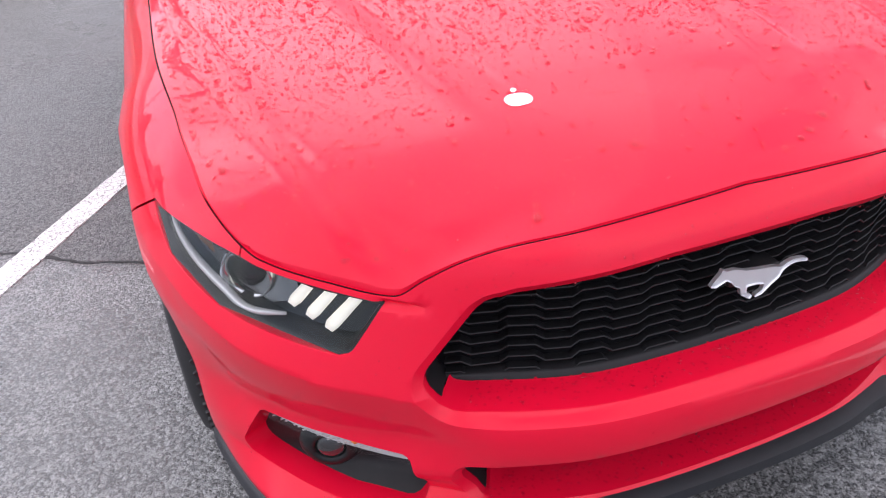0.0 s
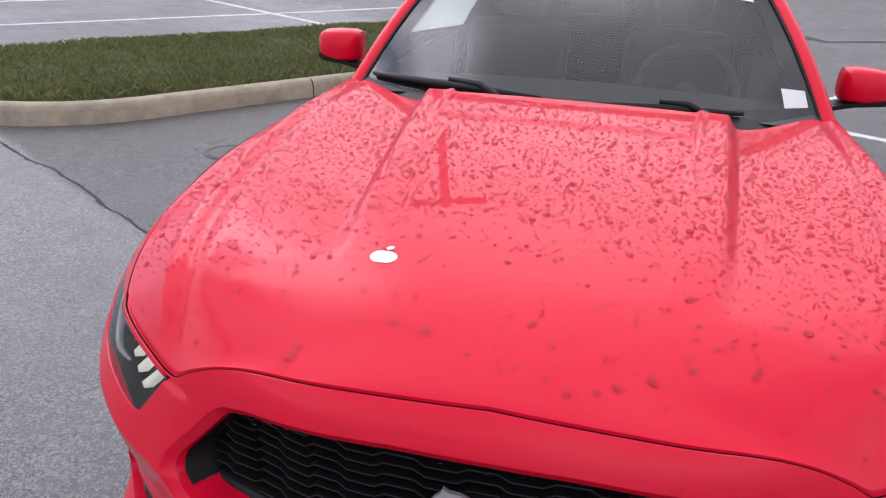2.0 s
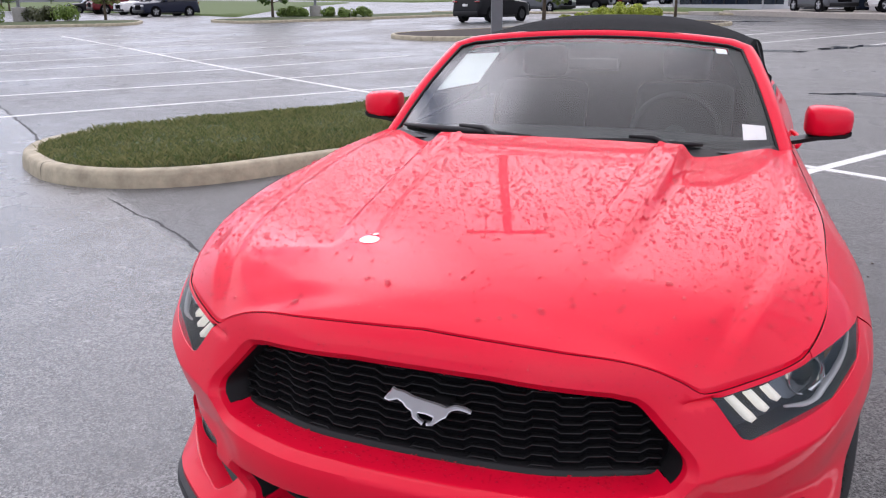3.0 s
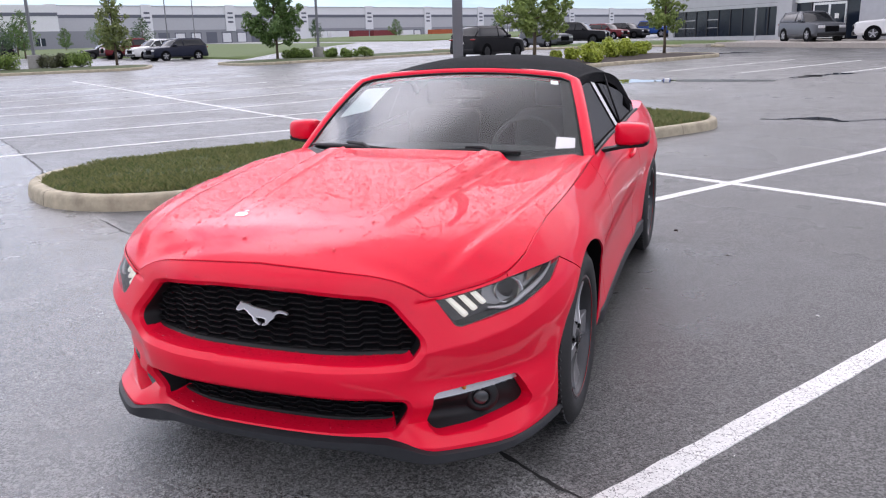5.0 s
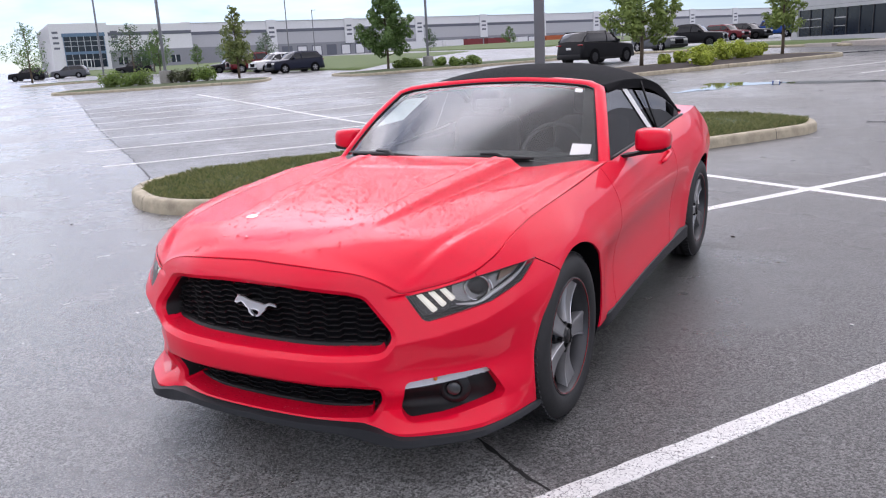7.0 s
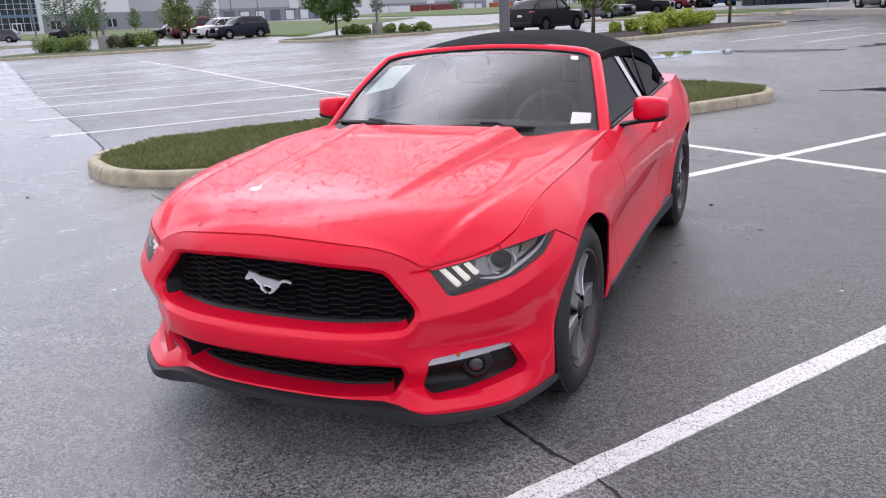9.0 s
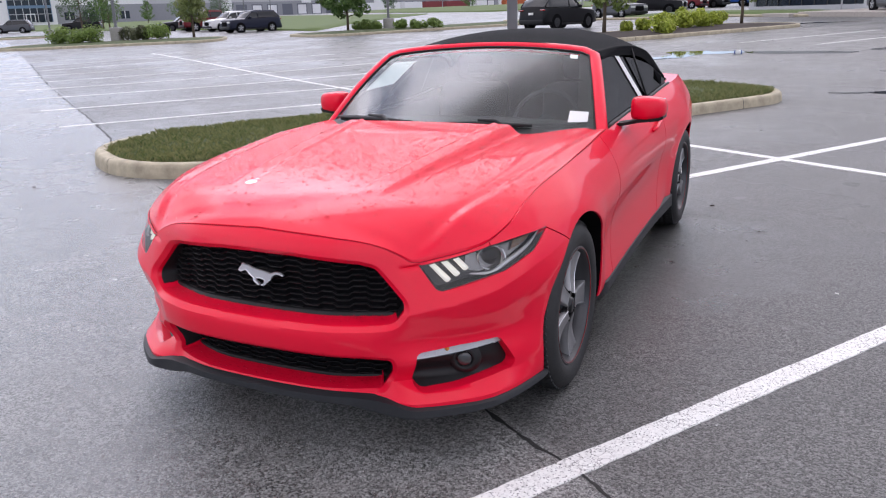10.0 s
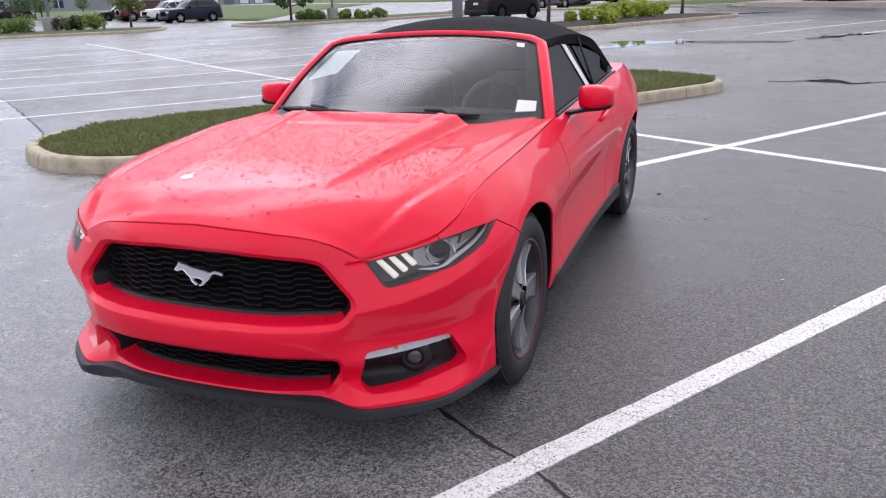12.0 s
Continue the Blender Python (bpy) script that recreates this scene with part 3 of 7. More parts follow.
def island(a0, a1, b0, b1, radius, bed="soil", bed_label="green lawn bed inside a kerbed parking island", lot=lot):
    """A raised kerbed bed with round ends, in lot coordinates; the kerb is cast in lengths with open joints."""
    def outline(inset, n=10):
        r = radius - inset
        cs = ((a0 + radius, b0 + radius, 180), (a1 - radius, b0 + radius, 270), (a1 - radius, b1 - radius, 0), (a0 + radius, b1 - radius, 90))
        out = []
        for (ca, cb, st), (na, nb, ns) in zip(cs, cs[1:] + cs[:1]):
            for i in range(n + 1):
                t = radians(st + 90 * i / n)
                out.append((ca + r * math.cos(t), cb + r * math.sin(t)))
            # intermediate points on the straight to the next corner
            e = (na + r * math.cos(radians(ns)), nb + r * math.sin(radians(ns)))
            s = out[-1]
            k = int(math.hypot(e[0] - s[0], e[1] - s[1]) / 0.5)
            for i in range(1, k):
                out.append((s[0] + (e[0] - s[0]) * i / k, s[1] + (e[1] - s[1]) * i / k))
        return out
    rings_ = [(0.0, -0.02), (0.012, 0.10), (0.025, 0.135), (0.05, 0.15), (0.125, 0.152), (0.145, 0.148), (0.15, 0.09)]
    bm = bmesh.new()
    loops = [[bm.verts.new(lot(a, b, z)) for a, b in outline(i)] for i, z in rings_]
    n = len(loops[0])
    travelled = 0.0
    for i in range(n):
        step = (loops[0][i].co - loops[0][(i + 1) % n].co).length
        travelled += step
        cut_here = travelled > 3.0
        if cut_here:
            travelled = 0.0
        for p, q in zip(loops, loops[1:]):
            bm.faces.new((p[i], p[(i + 1) % n], q[(i + 1) % n], q[i]))
        if cut_here:
            # an open joint: a dark slot standing just proud of the face
            c0, c1 = loops[0][i].co, loops[0][(i + 1) % n].co
            d = (c1 - c0).normalized() * 0.006
            for p, q in zip(loops[:-2], loops[1:-1]):
                o = (p[i].co - q[i].co)
                up = Vector((0, 0, 0.002)) + (loops[0][i].co - loops[4][i].co).normalized() * 0.002
                vs = [bm.verts.new(x + up) for x in (p[i].co - d, p[i].co + d, q[i].co + d, q[i].co - d)]
                f = bm.faces.new(vs)
                f.material_index = 1
    kerb = part("kerb", bm, "kerb", sharp=40)
    kerb.data.materials.append(M["crack"])
    tagged(kerb, "weathered concrete kerb round a planted parking island", "kerb", kind="structure")
    o = outline(0.15)
    ca, cb = (a0 + a1) / 2, (b0 + b1) / 2
    bm = bmesh.new()
    outer = [bm.verts.new(lot(a, b, 0.125)) for a, b in o]
    inner = [bm.verts.new(lot(ca + (a - ca) * 0.75, cb + (b - cb) * 0.5, 0.20)) for a, b in o]
    core = bm.verts.new(lot(ca, cb, 0.22))
    m = len(o)
    for i in range(m):
        bm.faces.new((outer[i], outer[(i + 1) % m], inner[(i + 1) % m], inner[i]))
        bm.faces.new((inner[i], inner[(i + 1) % m], core))
    tagged(part("planting_bed", bm, bed), bed_label, "planting bed", kind="structure")
    return o


def bed_height(a, b, a0, a1, b0, b1):
    ca, cb = (a0 + a1) / 2, (b0 + b1) / 2
    q = max(abs(a - ca) / ((a1 - a0) / 2), abs(b - cb) / ((b1 - b0) / 2))
    return 0.20 if q < 0.5 else 0.20 - 0.075 * (q - 0.5) / 0.5


NEAR = (0.55, 11.3, -8.15, -5.12)
near_outline = island(*NEAR, 1.35)


def grass_blades(outline, box, count, h0, h1, seed, name_label):
    """Short uneven turf, with straw-coloured blades among the green."""
    rng = random.Random(seed)
    verts, faces, tint = [], [], []
    n = 0
    a0, a1, b0, b1 = box
    while n < count:
        a, b = rng.uniform(a0, a1), rng.uniform(b0, b1)
        if not inside(outline, a, b):
            continue
        n += 1
        thin = noise.noise(Vector((a * 1.3, b * 1.3, seed)))
        h = rng.uniform(h0, h1) * (1 + 0.5 * thin)
        p = lot(a, b, bed_height(a, b, a0, a1, b0, b1) - 0.012)
        t = rng.uniform(0, math.tau)
        w = rng.uniform(0.0025, 0.005)
        lean = Vector((rng.gauss(0, 0.5), rng.gauss(0, 0.5), 0)) * h
        s = Vector((math.cos(t), math.sin(t), 0)) * w
        i = len(verts)
        verts += [p - s, p + s, p + lean * 0.45 + s * 0.7 + Vector((0, 0, h * 0.7)), p + lean + Vector((0, 0, h))]
        faces += [(i, i + 1, i + 2), (i, i + 2, i + 3)]
    me = bpy.data.meshes.new("grass")
    me.from_pydata(verts, [], faces)
    me.materials.append(M["grass"])
    ob = new("grass", me)
    return tagged(ob, name_label, "grass", kind="stuff")


grass_blades(near_outline, NEAR, 60000, 0.035, 0.085, 5, "short green turf with dry straw patches on the island")

# a small round cover in the lane
c = Vector((-2.31, 3.74, 0))
bm = bmesh.new()
loops = [[bm.verts.new(c + Vector((r * math.cos(t), r * math.sin(t), z))) for t in (math.tau * i / 36 for i in range(36))] for r, z in ((0.185, 0.001), (0.180, 0.006), (0.168, 0.006), (0.164, 0.002), (0.158, 0.002), (0.154, 0.006))]
for p, q in zip(loops, loops[1:]):
    for i in range(36):
        bm.faces.new((p[i], p[(i + 1) % 36], q[(i + 1) % 36], q[i]))
bm.faces.new(loops[-1])
cover = part("drain_cover", bm, "iron", sharp=30)
tagged(cover, "round dark iron drain cover set in asphalt", "drain cover")


def puddle(points, seed):
    """A thin sheet of standing water with a ragged edge."""
    rng = random.Random(seed)
    pts = rounded([tuple(p) for p in points], 1.2, 4)
    ring_ = []
    for (x0, y0), (x1, y1) in zip(pts, pts[1:] + pts[:1]):
        for k in range(6):
            x, y = x0 + (x1 - x0) * k / 6, y0 + (y1 - y0) * k / 6
            ring_.append((x + 0.30 * noise.noise(Vector((x * 1.6, y * 1.6, seed))), y + 0.5 * noise.noise(Vector((x * 1.6, y * 1.6, seed + 7)))))
    bm = bmesh.new()
    bm.faces.new([bm.verts.new((x, y, rise(x, y) + 0.006)) for x, y in ring_])
    bmesh.ops.triangulate(bm, faces=bm.faces[:])
    return tagged(part("puddle", bm, "puddle", smooth=False), "shallow rain puddle mirroring the sky on asphalt", "puddle", "puddles", "structure")


puddle([(-3.0, 19.6), (-2.0, 20.2), (-1.4, 21.6), (-0.4, 22.2), (-0.3, 23.0), (-2.4, 23.2), (-2.2, 21.4)], 1)
puddle([(-0.2, 22.3), (2.5, 21.8), (2.7, 22.3), (0.0, 22.9)], 2)
puddle([(-0.9, 41.2), (2.7, 43.0), (4.0, 44.2), (1.0, 43.2), (-0.8, 42.2)], 3)
puddle([(1.9, 12.95), (4.0, 13.0), (8.0, 12.2), (4.2, 13.22), (2.0, 13.12)], 4)
puddle([(2.9, 22.7), (4.2, 24.0), (5.1, 25.4), (4.4, 25.4), (3.2, 23.8)], 6)


# ---- litter ----
def litter(x, y, w, d, h, material, name, label, turn):
    """A small scrap lying on the asphalt."""
    rng = random.Random(int(x * 100) + int(y * 10))
    bm = box_bm(-w / 2, w / 2, -d / 2, d / 2, 0, h, min(w, d, h) * 0.25)
    for v in bm.verts:
        v.co += Vector((rng.uniform(-0.12, 0.12) * w, rng.uniform(-0.12, 0.12) * d, rng.uniform(0, 0.15) * h * (v.co.z > h / 2)))
    ob = part(name, bm, material, sharp=40)
    ob.matrix_basis = pose(x, y, rise(x, y), 0, 0, turn)
    return tagged(ob, label, name.replace("_", " "), "scraps on the asphalt")


carton = litter(-0.37, 21.9, 0.20, 0.09, 0.10, "paper", "crushed_carton", "small blue and white carton dropped on wet asphalt", 5)
for dx in (-0.085, 0.085):
    part("blue_end", box_bm(dx - 0.016, dx + 0.016, -0.05, 0.05, 0.0, 0.105, 0.004), "car_blue", carton, "blue carton end")
for x, y, w, turn in ((1.08, 4.26, 0.045, 20), (1.47, 3.59, 0.030, 70), (1.41, 3.33, 0.022, 110), (-0.48, -0.30, 0.014, 40), (-5.12, 3.07, 0.045, 10)):
    litter(x, y, w * 0.6, w * 0.36, w * 0.15, "mulch", "leaf_scrap", "dark dead leaf scrap on wet asphalt", turn)
for x, y, w, turn in ((1.94, 2.43, 0.026, 150), (2.17, 2.11, 0.012, 30), (1.52, 0.75, 0.009, 60)):
    litter(x, y, w * 0.7, w * 0.35, w * 0.2, "paper", "paper_scrap", "tiny pale paper scrap on wet asphalt", turn)


# ---- plants ----
def leaf_cloud(centres, count, size, rng, name="leaves"):
    """Many small leaf blades round clump centres (x, y, z, radius)."""
    verts, faces = [], []
    weights = [c[3] ** 2 for c in centres]
    for _ in range(count):
        cx, cy, cz, r = rng.choices(centres, weights)[0]
        d = Vector((rng.gauss(0, 1), rng.gauss(0, 1), rng.gauss(0, 1))).normalized()
        p = Vector((cx, cy, cz)) + d * r * rng.uniform(0.55, 1.0) ** 0.6
        n = (d + Vector((rng.gauss(0, 0.5), rng.gauss(0, 0.5), rng.gauss(0.4, 0.5)))).normalized()
        a = n.orthogonal().normalized()
        a = Matrix.Rotation(rng.uniform(0, math.tau), 3, n) @ a
        b = n.cross(a)
        s = size * rng.uniform(0.6, 1.4)
        i = len(verts)
        verts += [p - a * s, p + b * s * 0.45, p + a * s, p - b * s * 0.45]
        faces.append((i, i + 1, i + 2, i + 3))
    me = bpy.data.meshes.new(name)
    me.from_pydata(verts, [], faces)
    return me


def tree(x, y, height, crown_r, seed, leaf="leaf", label="young leafy tree in a planting island", leaves=3600, base=0.14, low=0.24, narrow=1.0):
    rng = random.Random(seed)
    t = thing("tree", label, "tree", pose(x, y, base + rise(x, y)), "trees")
    bm = bmesh.new()
    trunk = [(0.06 * math.sin(i * 0.9 + seed) * i / 6, 0.05 * math.cos(i * 1.3 + seed) * i / 6, height * 0.88 * i / 8) for i in range(9)]
    r0 = 0.018 * height
    tube_bm(trunk, [r0 * (1 - 0.85 * i / 8) + 0.006 for i in range(9)], 8, bm)
    clumps = []
    n = 34
    for k in range(n):
        f = low + (1 - low) * (k + rng.uniform(0, 1)) / n
        z = height * f
        g = (f - low) / (1 - low)
        reach = crown_r * (0.30 + 1.05 * math.sin(math.pi * min(1, 0.18 + 0.80 * g)) ** 0.9) * (1 - 0.55 * g) * rng.uniform(0.7, 1.15) * narrow
        a = k * 2.4 + rng.uniform(-0.5, 0.5)
        p0 = Vector(trunk[min(8, int(f * 0.85 * 8))])
        p0.z = min(z * 0.88, height * 0.85)
        p1 = Vector((math.cos(a) * reach, math.sin(a) * reach, z + reach * 0.25))
        if k % 2 == 0:
            tube_bm([p0, p0.lerp(p1, 0.5) + Vector((0, 0, -0.05 * reach)), p1], [r0 * 0.35, r0 * 0.22, 0.008], 5, bm)
        for s in (0.55, 0.95):
            q = p0.lerp(p1, s)
            clumps.append((q.x, q.y, q.z, crown_r * rng.uniform(0.16, 0.32) * (1.15 - 0.6 * g)))
    clumps.append((0, 0, height * 0.97, crown_r * 0.16))
    part("trunk", bm, "bark", t)
    me = leaf_cloud(clumps, leaves, 0.11, rng)
    me.materials.append(M[leaf])
    c = new("crown", me)
    c.parent = t
    return t


def shrub(x, y, w, h, seed, leaf="shrub", base=0.12, label="rounded yellow-green shrub in a mulched island"):
    rng = random.Random(seed)
    t = thing("shrub", label, "shrub", pose(x, y, base + rise(x, y)), "shrubs")
    clumps = [(rng.gauss(0, 0.22) * w, rng.gauss(0, 0.22) * w, h * rng.uniform(0.3, 0.72), w * rng.uniform(0.24, 0.36)) for _ in range(14)]
    bm = bmesh.new()
    for k in range(6):
        a = k * 1.05
        tube_bm([(0, 0, 0), (0.3 * w * math.cos(a), 0.3 * w * math.sin(a), h * 0.6)], 0.015, 5, bm)
    part("stems", bm, "bark", t)
    me = leaf_cloud(clumps, 1500, 0.075, rng)
    me.materials.append(M[leaf])
    c = new("foliage", me)
    c.parent = t
    return t


# ---- lamp posts ----
def lamp_post(x, y, height, label, heads=2, turn=0.0, base_h=0.75, side=0.145, z=0.0, r=0.31):
    t = thing("lamp_post", label, "lamp post", pose(x, y, z + rise(x, y), 0, 0, turn), "lamp posts")
    bm = bmesh.new()
    loops = [[bm.verts.new((q * math.cos(math.tau * i / 24), q * math.sin(math.tau * i / 24), h)) for i in range(24)] for q, h in ((r, 0), (r, base_h - 0.03), (r - 0.03, base_h))]
    for p, q in zip(loops, loops[1:]):
        for i in range(24):
            bm.faces.new((p[i], p[(i + 1) % 24], q[(i + 1) % 24], q[i]))
    bm.faces.new(loops[-1])
    part("concrete_base", bm, "kerb_grey", t, "round concrete base", sharp=40)
    part("base_plate", box_bm(-0.16, 0.16, -0.16, 0.16, base_h, base_h + 0.03, 0.006), "pole", t)
    part("post", box_bm(-side / 2, side / 2, -side / 2, side / 2, base_h + 0.02, height, 0.012), "pole", t, "grey square steel post", sharp=40)
    for k in range(heads):
        s = 1 if k == 0 else -1
        arm = part("arm", box_bm(min(0, s * 0.25), max(0, s * 0.25), -0.035, 0.035, height - 0.16, height - 0.08, 0.008), "pole", t)
        bm = box_bm(min(s * 0.16, s * 0.70), max(s * 0.16, s * 0.70), -0.11, 0.11, height - 0.15, height - 0.08, 0.02)
        head = part("lamp_head", bm, "pole", t, "flat lamp head")
        part("diffuser", box_bm(min(s * 0.24, s * 0.64), max(s * 0.24, s * 0.64), -0.08, 0.08, height - 0.162, height - 0.151), "lamp_glass", head)
    return t


lamp_post(-2.32, 9.0, 6.2, "tall grey parking-lot lamp post with two heads", 2, 18, 0.75)
lamp_post(-39.0, 36.0, 9.0, "grey lamp post on a round concrete base", 2, 30, 1.0, 0.16, r=0.4)
lamp_post(-24.6, 45.7, 9.0, "grey lamp post on a round concrete base", 2, 30, 0.85, 0.16, r=0.36)
for x, y in ((-62.6, 50.3), (-72.0, 90.0), (-38.0, 142.0), (-10.0, 126.0), (-90.0, 120.0)):
    lamp_post(x, y, 9.0, "slim grey lamp post far across the lot", 1, 40, 0.7, 0.15)


# ---- far islands ----
def by_line(x0, y0, dx, dy):
    """Coordinates along a front kerb that starts at x0, y0, and behind it."""
    def at(a, b, z=0.0):
        x, y = x0 + dx * a - dy * b, y0 + dy * a + dx * b
        return Vector((x, y, z + rise(x, y)))
    return at


far_left = island(0, 13.0, 0, 6.4, 2.0, lot=by_line(-41.2, 28.3, 0.83, 0.56))
island(0, 9.0, 0, 3.2, 1.3, lot=by_line(-67.0, 44.5, 0.6, 0.8))
far_mid = island(18.6, 42.0, -47.6, -41.9, 1.8)
far_right = island(16.0, 34.2, -24.8, -19.9, 2.2, "mulch", "dark mulch bed inside a kerbed parking island")
tree(-36.4, 40.1, 4.7, 1.05, 11, "leaf_pale", "slender pale-green young tree in an island", 2600, low=0.22, narrow=0.9)
tree(-26.8, 44.1, 4.9, 1.6, 12, "leaf", "full green young maple tree in an island", 8500, low=0.20)
tree(-6.8, 32.5, 4.7, 1.30, 13, "leaf_light", "light-green young tree in an island", 4200, low=0.26)
tree(-1.95, 40.4, 4.2, 0.95, 14, "leaf_light", "thin light-green young tree in an island", 2200, low=0.30, narrow=0.9)
for i, (x, y, w, h) in enumerate(((-40.6, 33.0, 1.1, 1.05), (-39.7, 33.4, 1.1, 0.95), (-38.9, 33.9, 1.3, 1.1), (-38.2, 36.5, 1.2, 0.85), (-37.0, 36.2, 1.1, 0.95), (-35.9, 36.5, 1.2, 1.05))):
    shrub(x, y, w, h, 30 + i, "shrub_dark" if i in (3, 4) else "shrub")
for i, (x, y) in enumerate(((-26.6, 45.5), (-25.7, 44.9), (-25.0, 44.7), (-23.2, 44.9), (-22.2, 45.0), (-21.2, 45.6))):
    shrub(x, y, 0.75, 0.6 + 0.1 * (i % 2), 50 + i)
for i, (x, y, w, h) in enumerate(((-6.1, 33.3, 0.5, 0.52), (-5.45, 33.9, 0.55, 0.66), (-4.2, 31.9, 0.75, 0.58), (-4.6, 33.9, 0.95, 0.95), (-3.9, 35.4, 0.95, 0.92), (-3.3, 36.5, 0.85, 0.88), (-2.75, 38.6, 0.75, 0.70))):
    shrub(x, y, w, h, 70 + i, "shrub_bright")


# ---- lawns ----
def lawn(points, z, label, crown=0.0):
    pts = []
    for (x0, y0), (x1, y1) in zip(points, points[1:] + points[:1]):
        n = max(1, int(math.hypot(x1 - x0, y1 - y0) / 4))
        pts += [(x0 + (x1 - x0) * i / n, y0 + (y1 - y0) * i / n) for i in range(n)]
    cx, cy = sum(p[0] for p in pts) / len(pts), sum(p[1] for p in pts) / len(pts)
    bm = bmesh.new()
    n = len(pts)
    loops = []
    for f, h in ((1.0, -0.05), (0.995, z)) + tuple((0.95 - 0.95 * i / 16, z + crown * ease(i / 6)) for i in range(16)):
        q = [(cx + (x - cx) * f, cy + (y - cy) * f) for x, y in pts]
        loops.append([bm.verts.new((x, y, h + rise(x, y))) for x, y in q])
    for p, q in zip(loops, loops[1:]):
        for i in range(n):
            bm.faces.new((p[i], p[(i + 1) % n], q[(i + 1) % n], q[i]))
    bm.faces.new(loops[-1])
    return tagged(part("lawn", bm, "lawn_far"), label, "lawn", kind="structure")


lawn([(-33, 49.5), (-44, 75), (-56, 116), (-120, 165), (-200, 150), (-130, 90), (-66, 66), (-43, 56)], 0.13, "broad mown green lawn beyond the lot", 0.15)
lawn([(-46, 118), (-32, 140), (-18, 180), (-60, 260), (-130, 205), (-70, 140)], 0.2, "grassy green bank before the warehouse", 0.4)
lawn([(-13.0, 63.5), (-11.2, 57.2), (-4.9, 57.6), (0.0, 53.9), (2.9, 52.6), (4.1, 56.6), (-3.8, 65.2), (-9.0, 68.0)], 0.16, "strip of green lawn before an office", 0.15)


# ---- warehouse ----
WD = Vector((0.533, 0.846, 0)).normalized()
WN = Vector((WD.y, -WD.x, 0))
W0 = Vector((-160.7, 192.7, 0))


def wbox(s0, s1, o0, o1, z0, z1):
    """A box along the front: s metres along it, o metres out of it."""
    bm = bmesh.new()
    vs = [bm.verts.new(W0 + WD * s + WN * o + Vector((0, 0, 2.4 + 0.88 * z))) for z in (z0 if z0 else -3, z1) for s, o in ((s0, o0), (s1, o0), (s1, o1), (s0, o1))]
    for f in ((3, 2, 1, 0), (4, 5, 6, 7), (0, 1, 5, 4), (1, 2, 6, 5), (2, 3, 7, 6), (3, 0, 4, 7)):
        bm.faces.new([vs[i] for i in f])
    return bm


ware = thing("warehouse", "long white warehouse with grey bands and loading docks", "warehouse")
part("wall", wbox(-26, 420, -60, 0, 0, 12.9), "wall_white", ware, "white upper wall", smooth=False)
part("wall_base", wbox(-26, 420, 0.0, 0.10, 0, 5.2), "wall_grey", ware, "grey lower wall", smooth=False)
part("wall_middle", wbox(-26, 420, 0.0, 0.06, 5.2, 9.2), "wall_pale", ware, "pale grey wall band", smooth=False)
part("stripe", wbox(-26, 420, 0.0, 0.14, 9.2, 10.2), "wall_dark", ware, "dark grey stripe", smooth=False)
part("coping", wbox(-26, 420, -0.3, 0.2, 12.9, 13.1), "wall_pale", ware, smooth=False)
for k in range(-1, 16):
    s = k * 25.6
    p = part("pilaster", wbox(s - 1.5, s + 1.5, 0.0, 0.55, 0 if k % 2 == 0 else 4.6, 13.4), "wall_white", ware, "white pilaster with three dark slots", smooth=False)
    for z in (10.4, 8.9, 7.4):
        part("slot", wbox(s - 0.85, s + 0.85, 0.5, 0.58, z, z + 0.62), "wall_dark", p, smooth=False)
for k in range(46):
    s = 3.2 + k * 4.9
    if abs((s + 1.5) % 25.6) < 3.4:
        continue
    d = part("dock_door", wbox(s, s + 2.7, 0.08, 0.16, 0.9, 4.0), "wall_white" if k % 3 else "wall_dark", ware, "loading dock door", smooth=False)
    part("door_frame", wbox(s - 0.35, s + 3.05, 0.08, 0.13, 0.7, 4.35), "wall_dark", d, smooth=False)
# the office wing at the near end
wing = thing("office_wing", "white office block with tall glazed bays", "office building")
part("wall", wbox(-62, -26, -40, 9.0, 0, 12.6), "wall_white", wing, "white wall", smooth=False)
part("tower", wbox(-62, -48, -40, 10.2, 0, 13.2), "wall_white", wing, "white corner block", smooth=False)
part("stripe", wbox(-48, -26, 9.0, 9.1, 9.4, 10.4), "wall_dark", wing, smooth=False)
part("wall_base", wbox(-48, -26, 9.0, 9.08, 0, 5.0), "wall_grey", wing, smooth=False)
for i in range(4):
    w = part("window", wbox(-46 + i * 4.6, -43.6 + i * 4.6, 9.06, 9.16, 0.8, 3.0), "glass_far", wing, "dark window", smooth=False)
    part("mullion", wbox(-44.9 + i * 4.6, -44.7 + i * 4.6, 9.14, 9.2, 0.8, 3.0), "wall_white", w, smooth=False)
bay = part("glazed_bay", wbox(-59.0, -49.0, 10.2, 10.3, 0.4, 9.6), "glass_far", wing, "tall dark glazed bay with blue frames", smooth=False)
for i in range(7):
    part("mullion", wbox(-59.0 + i * 1.64, -58.84 + i * 1.64, 10.28, 10.4, 0.4, 9.6), "wall_blue" if i in (0, 6) else "wall_pale", bay, smooth=False)
for z in (2.6, 6.6, 8.0):
    part("transom", wbox(-59.0, -49.0, 10.28, 10.38, z, z + 0.14), "wall_pale", bay, smooth=False)
part("spandrel", wbox(-59.0, -49.0, 10.28, 10.45, 4.3, 5.1), "wall_blue", bay, "blue panel between the storeys", smooth=False)
part("header", wbox(-59.2, -48.8, 10.28, 10.5, 9.4, 10.4), "wall_blue", bay, smooth=False)
part("entrance_door", wbox(-55.2, -53.0, 10.3, 10.5, 0.3, 2.8), "wall_white", bay, "white framed entrance doors", smooth=False)
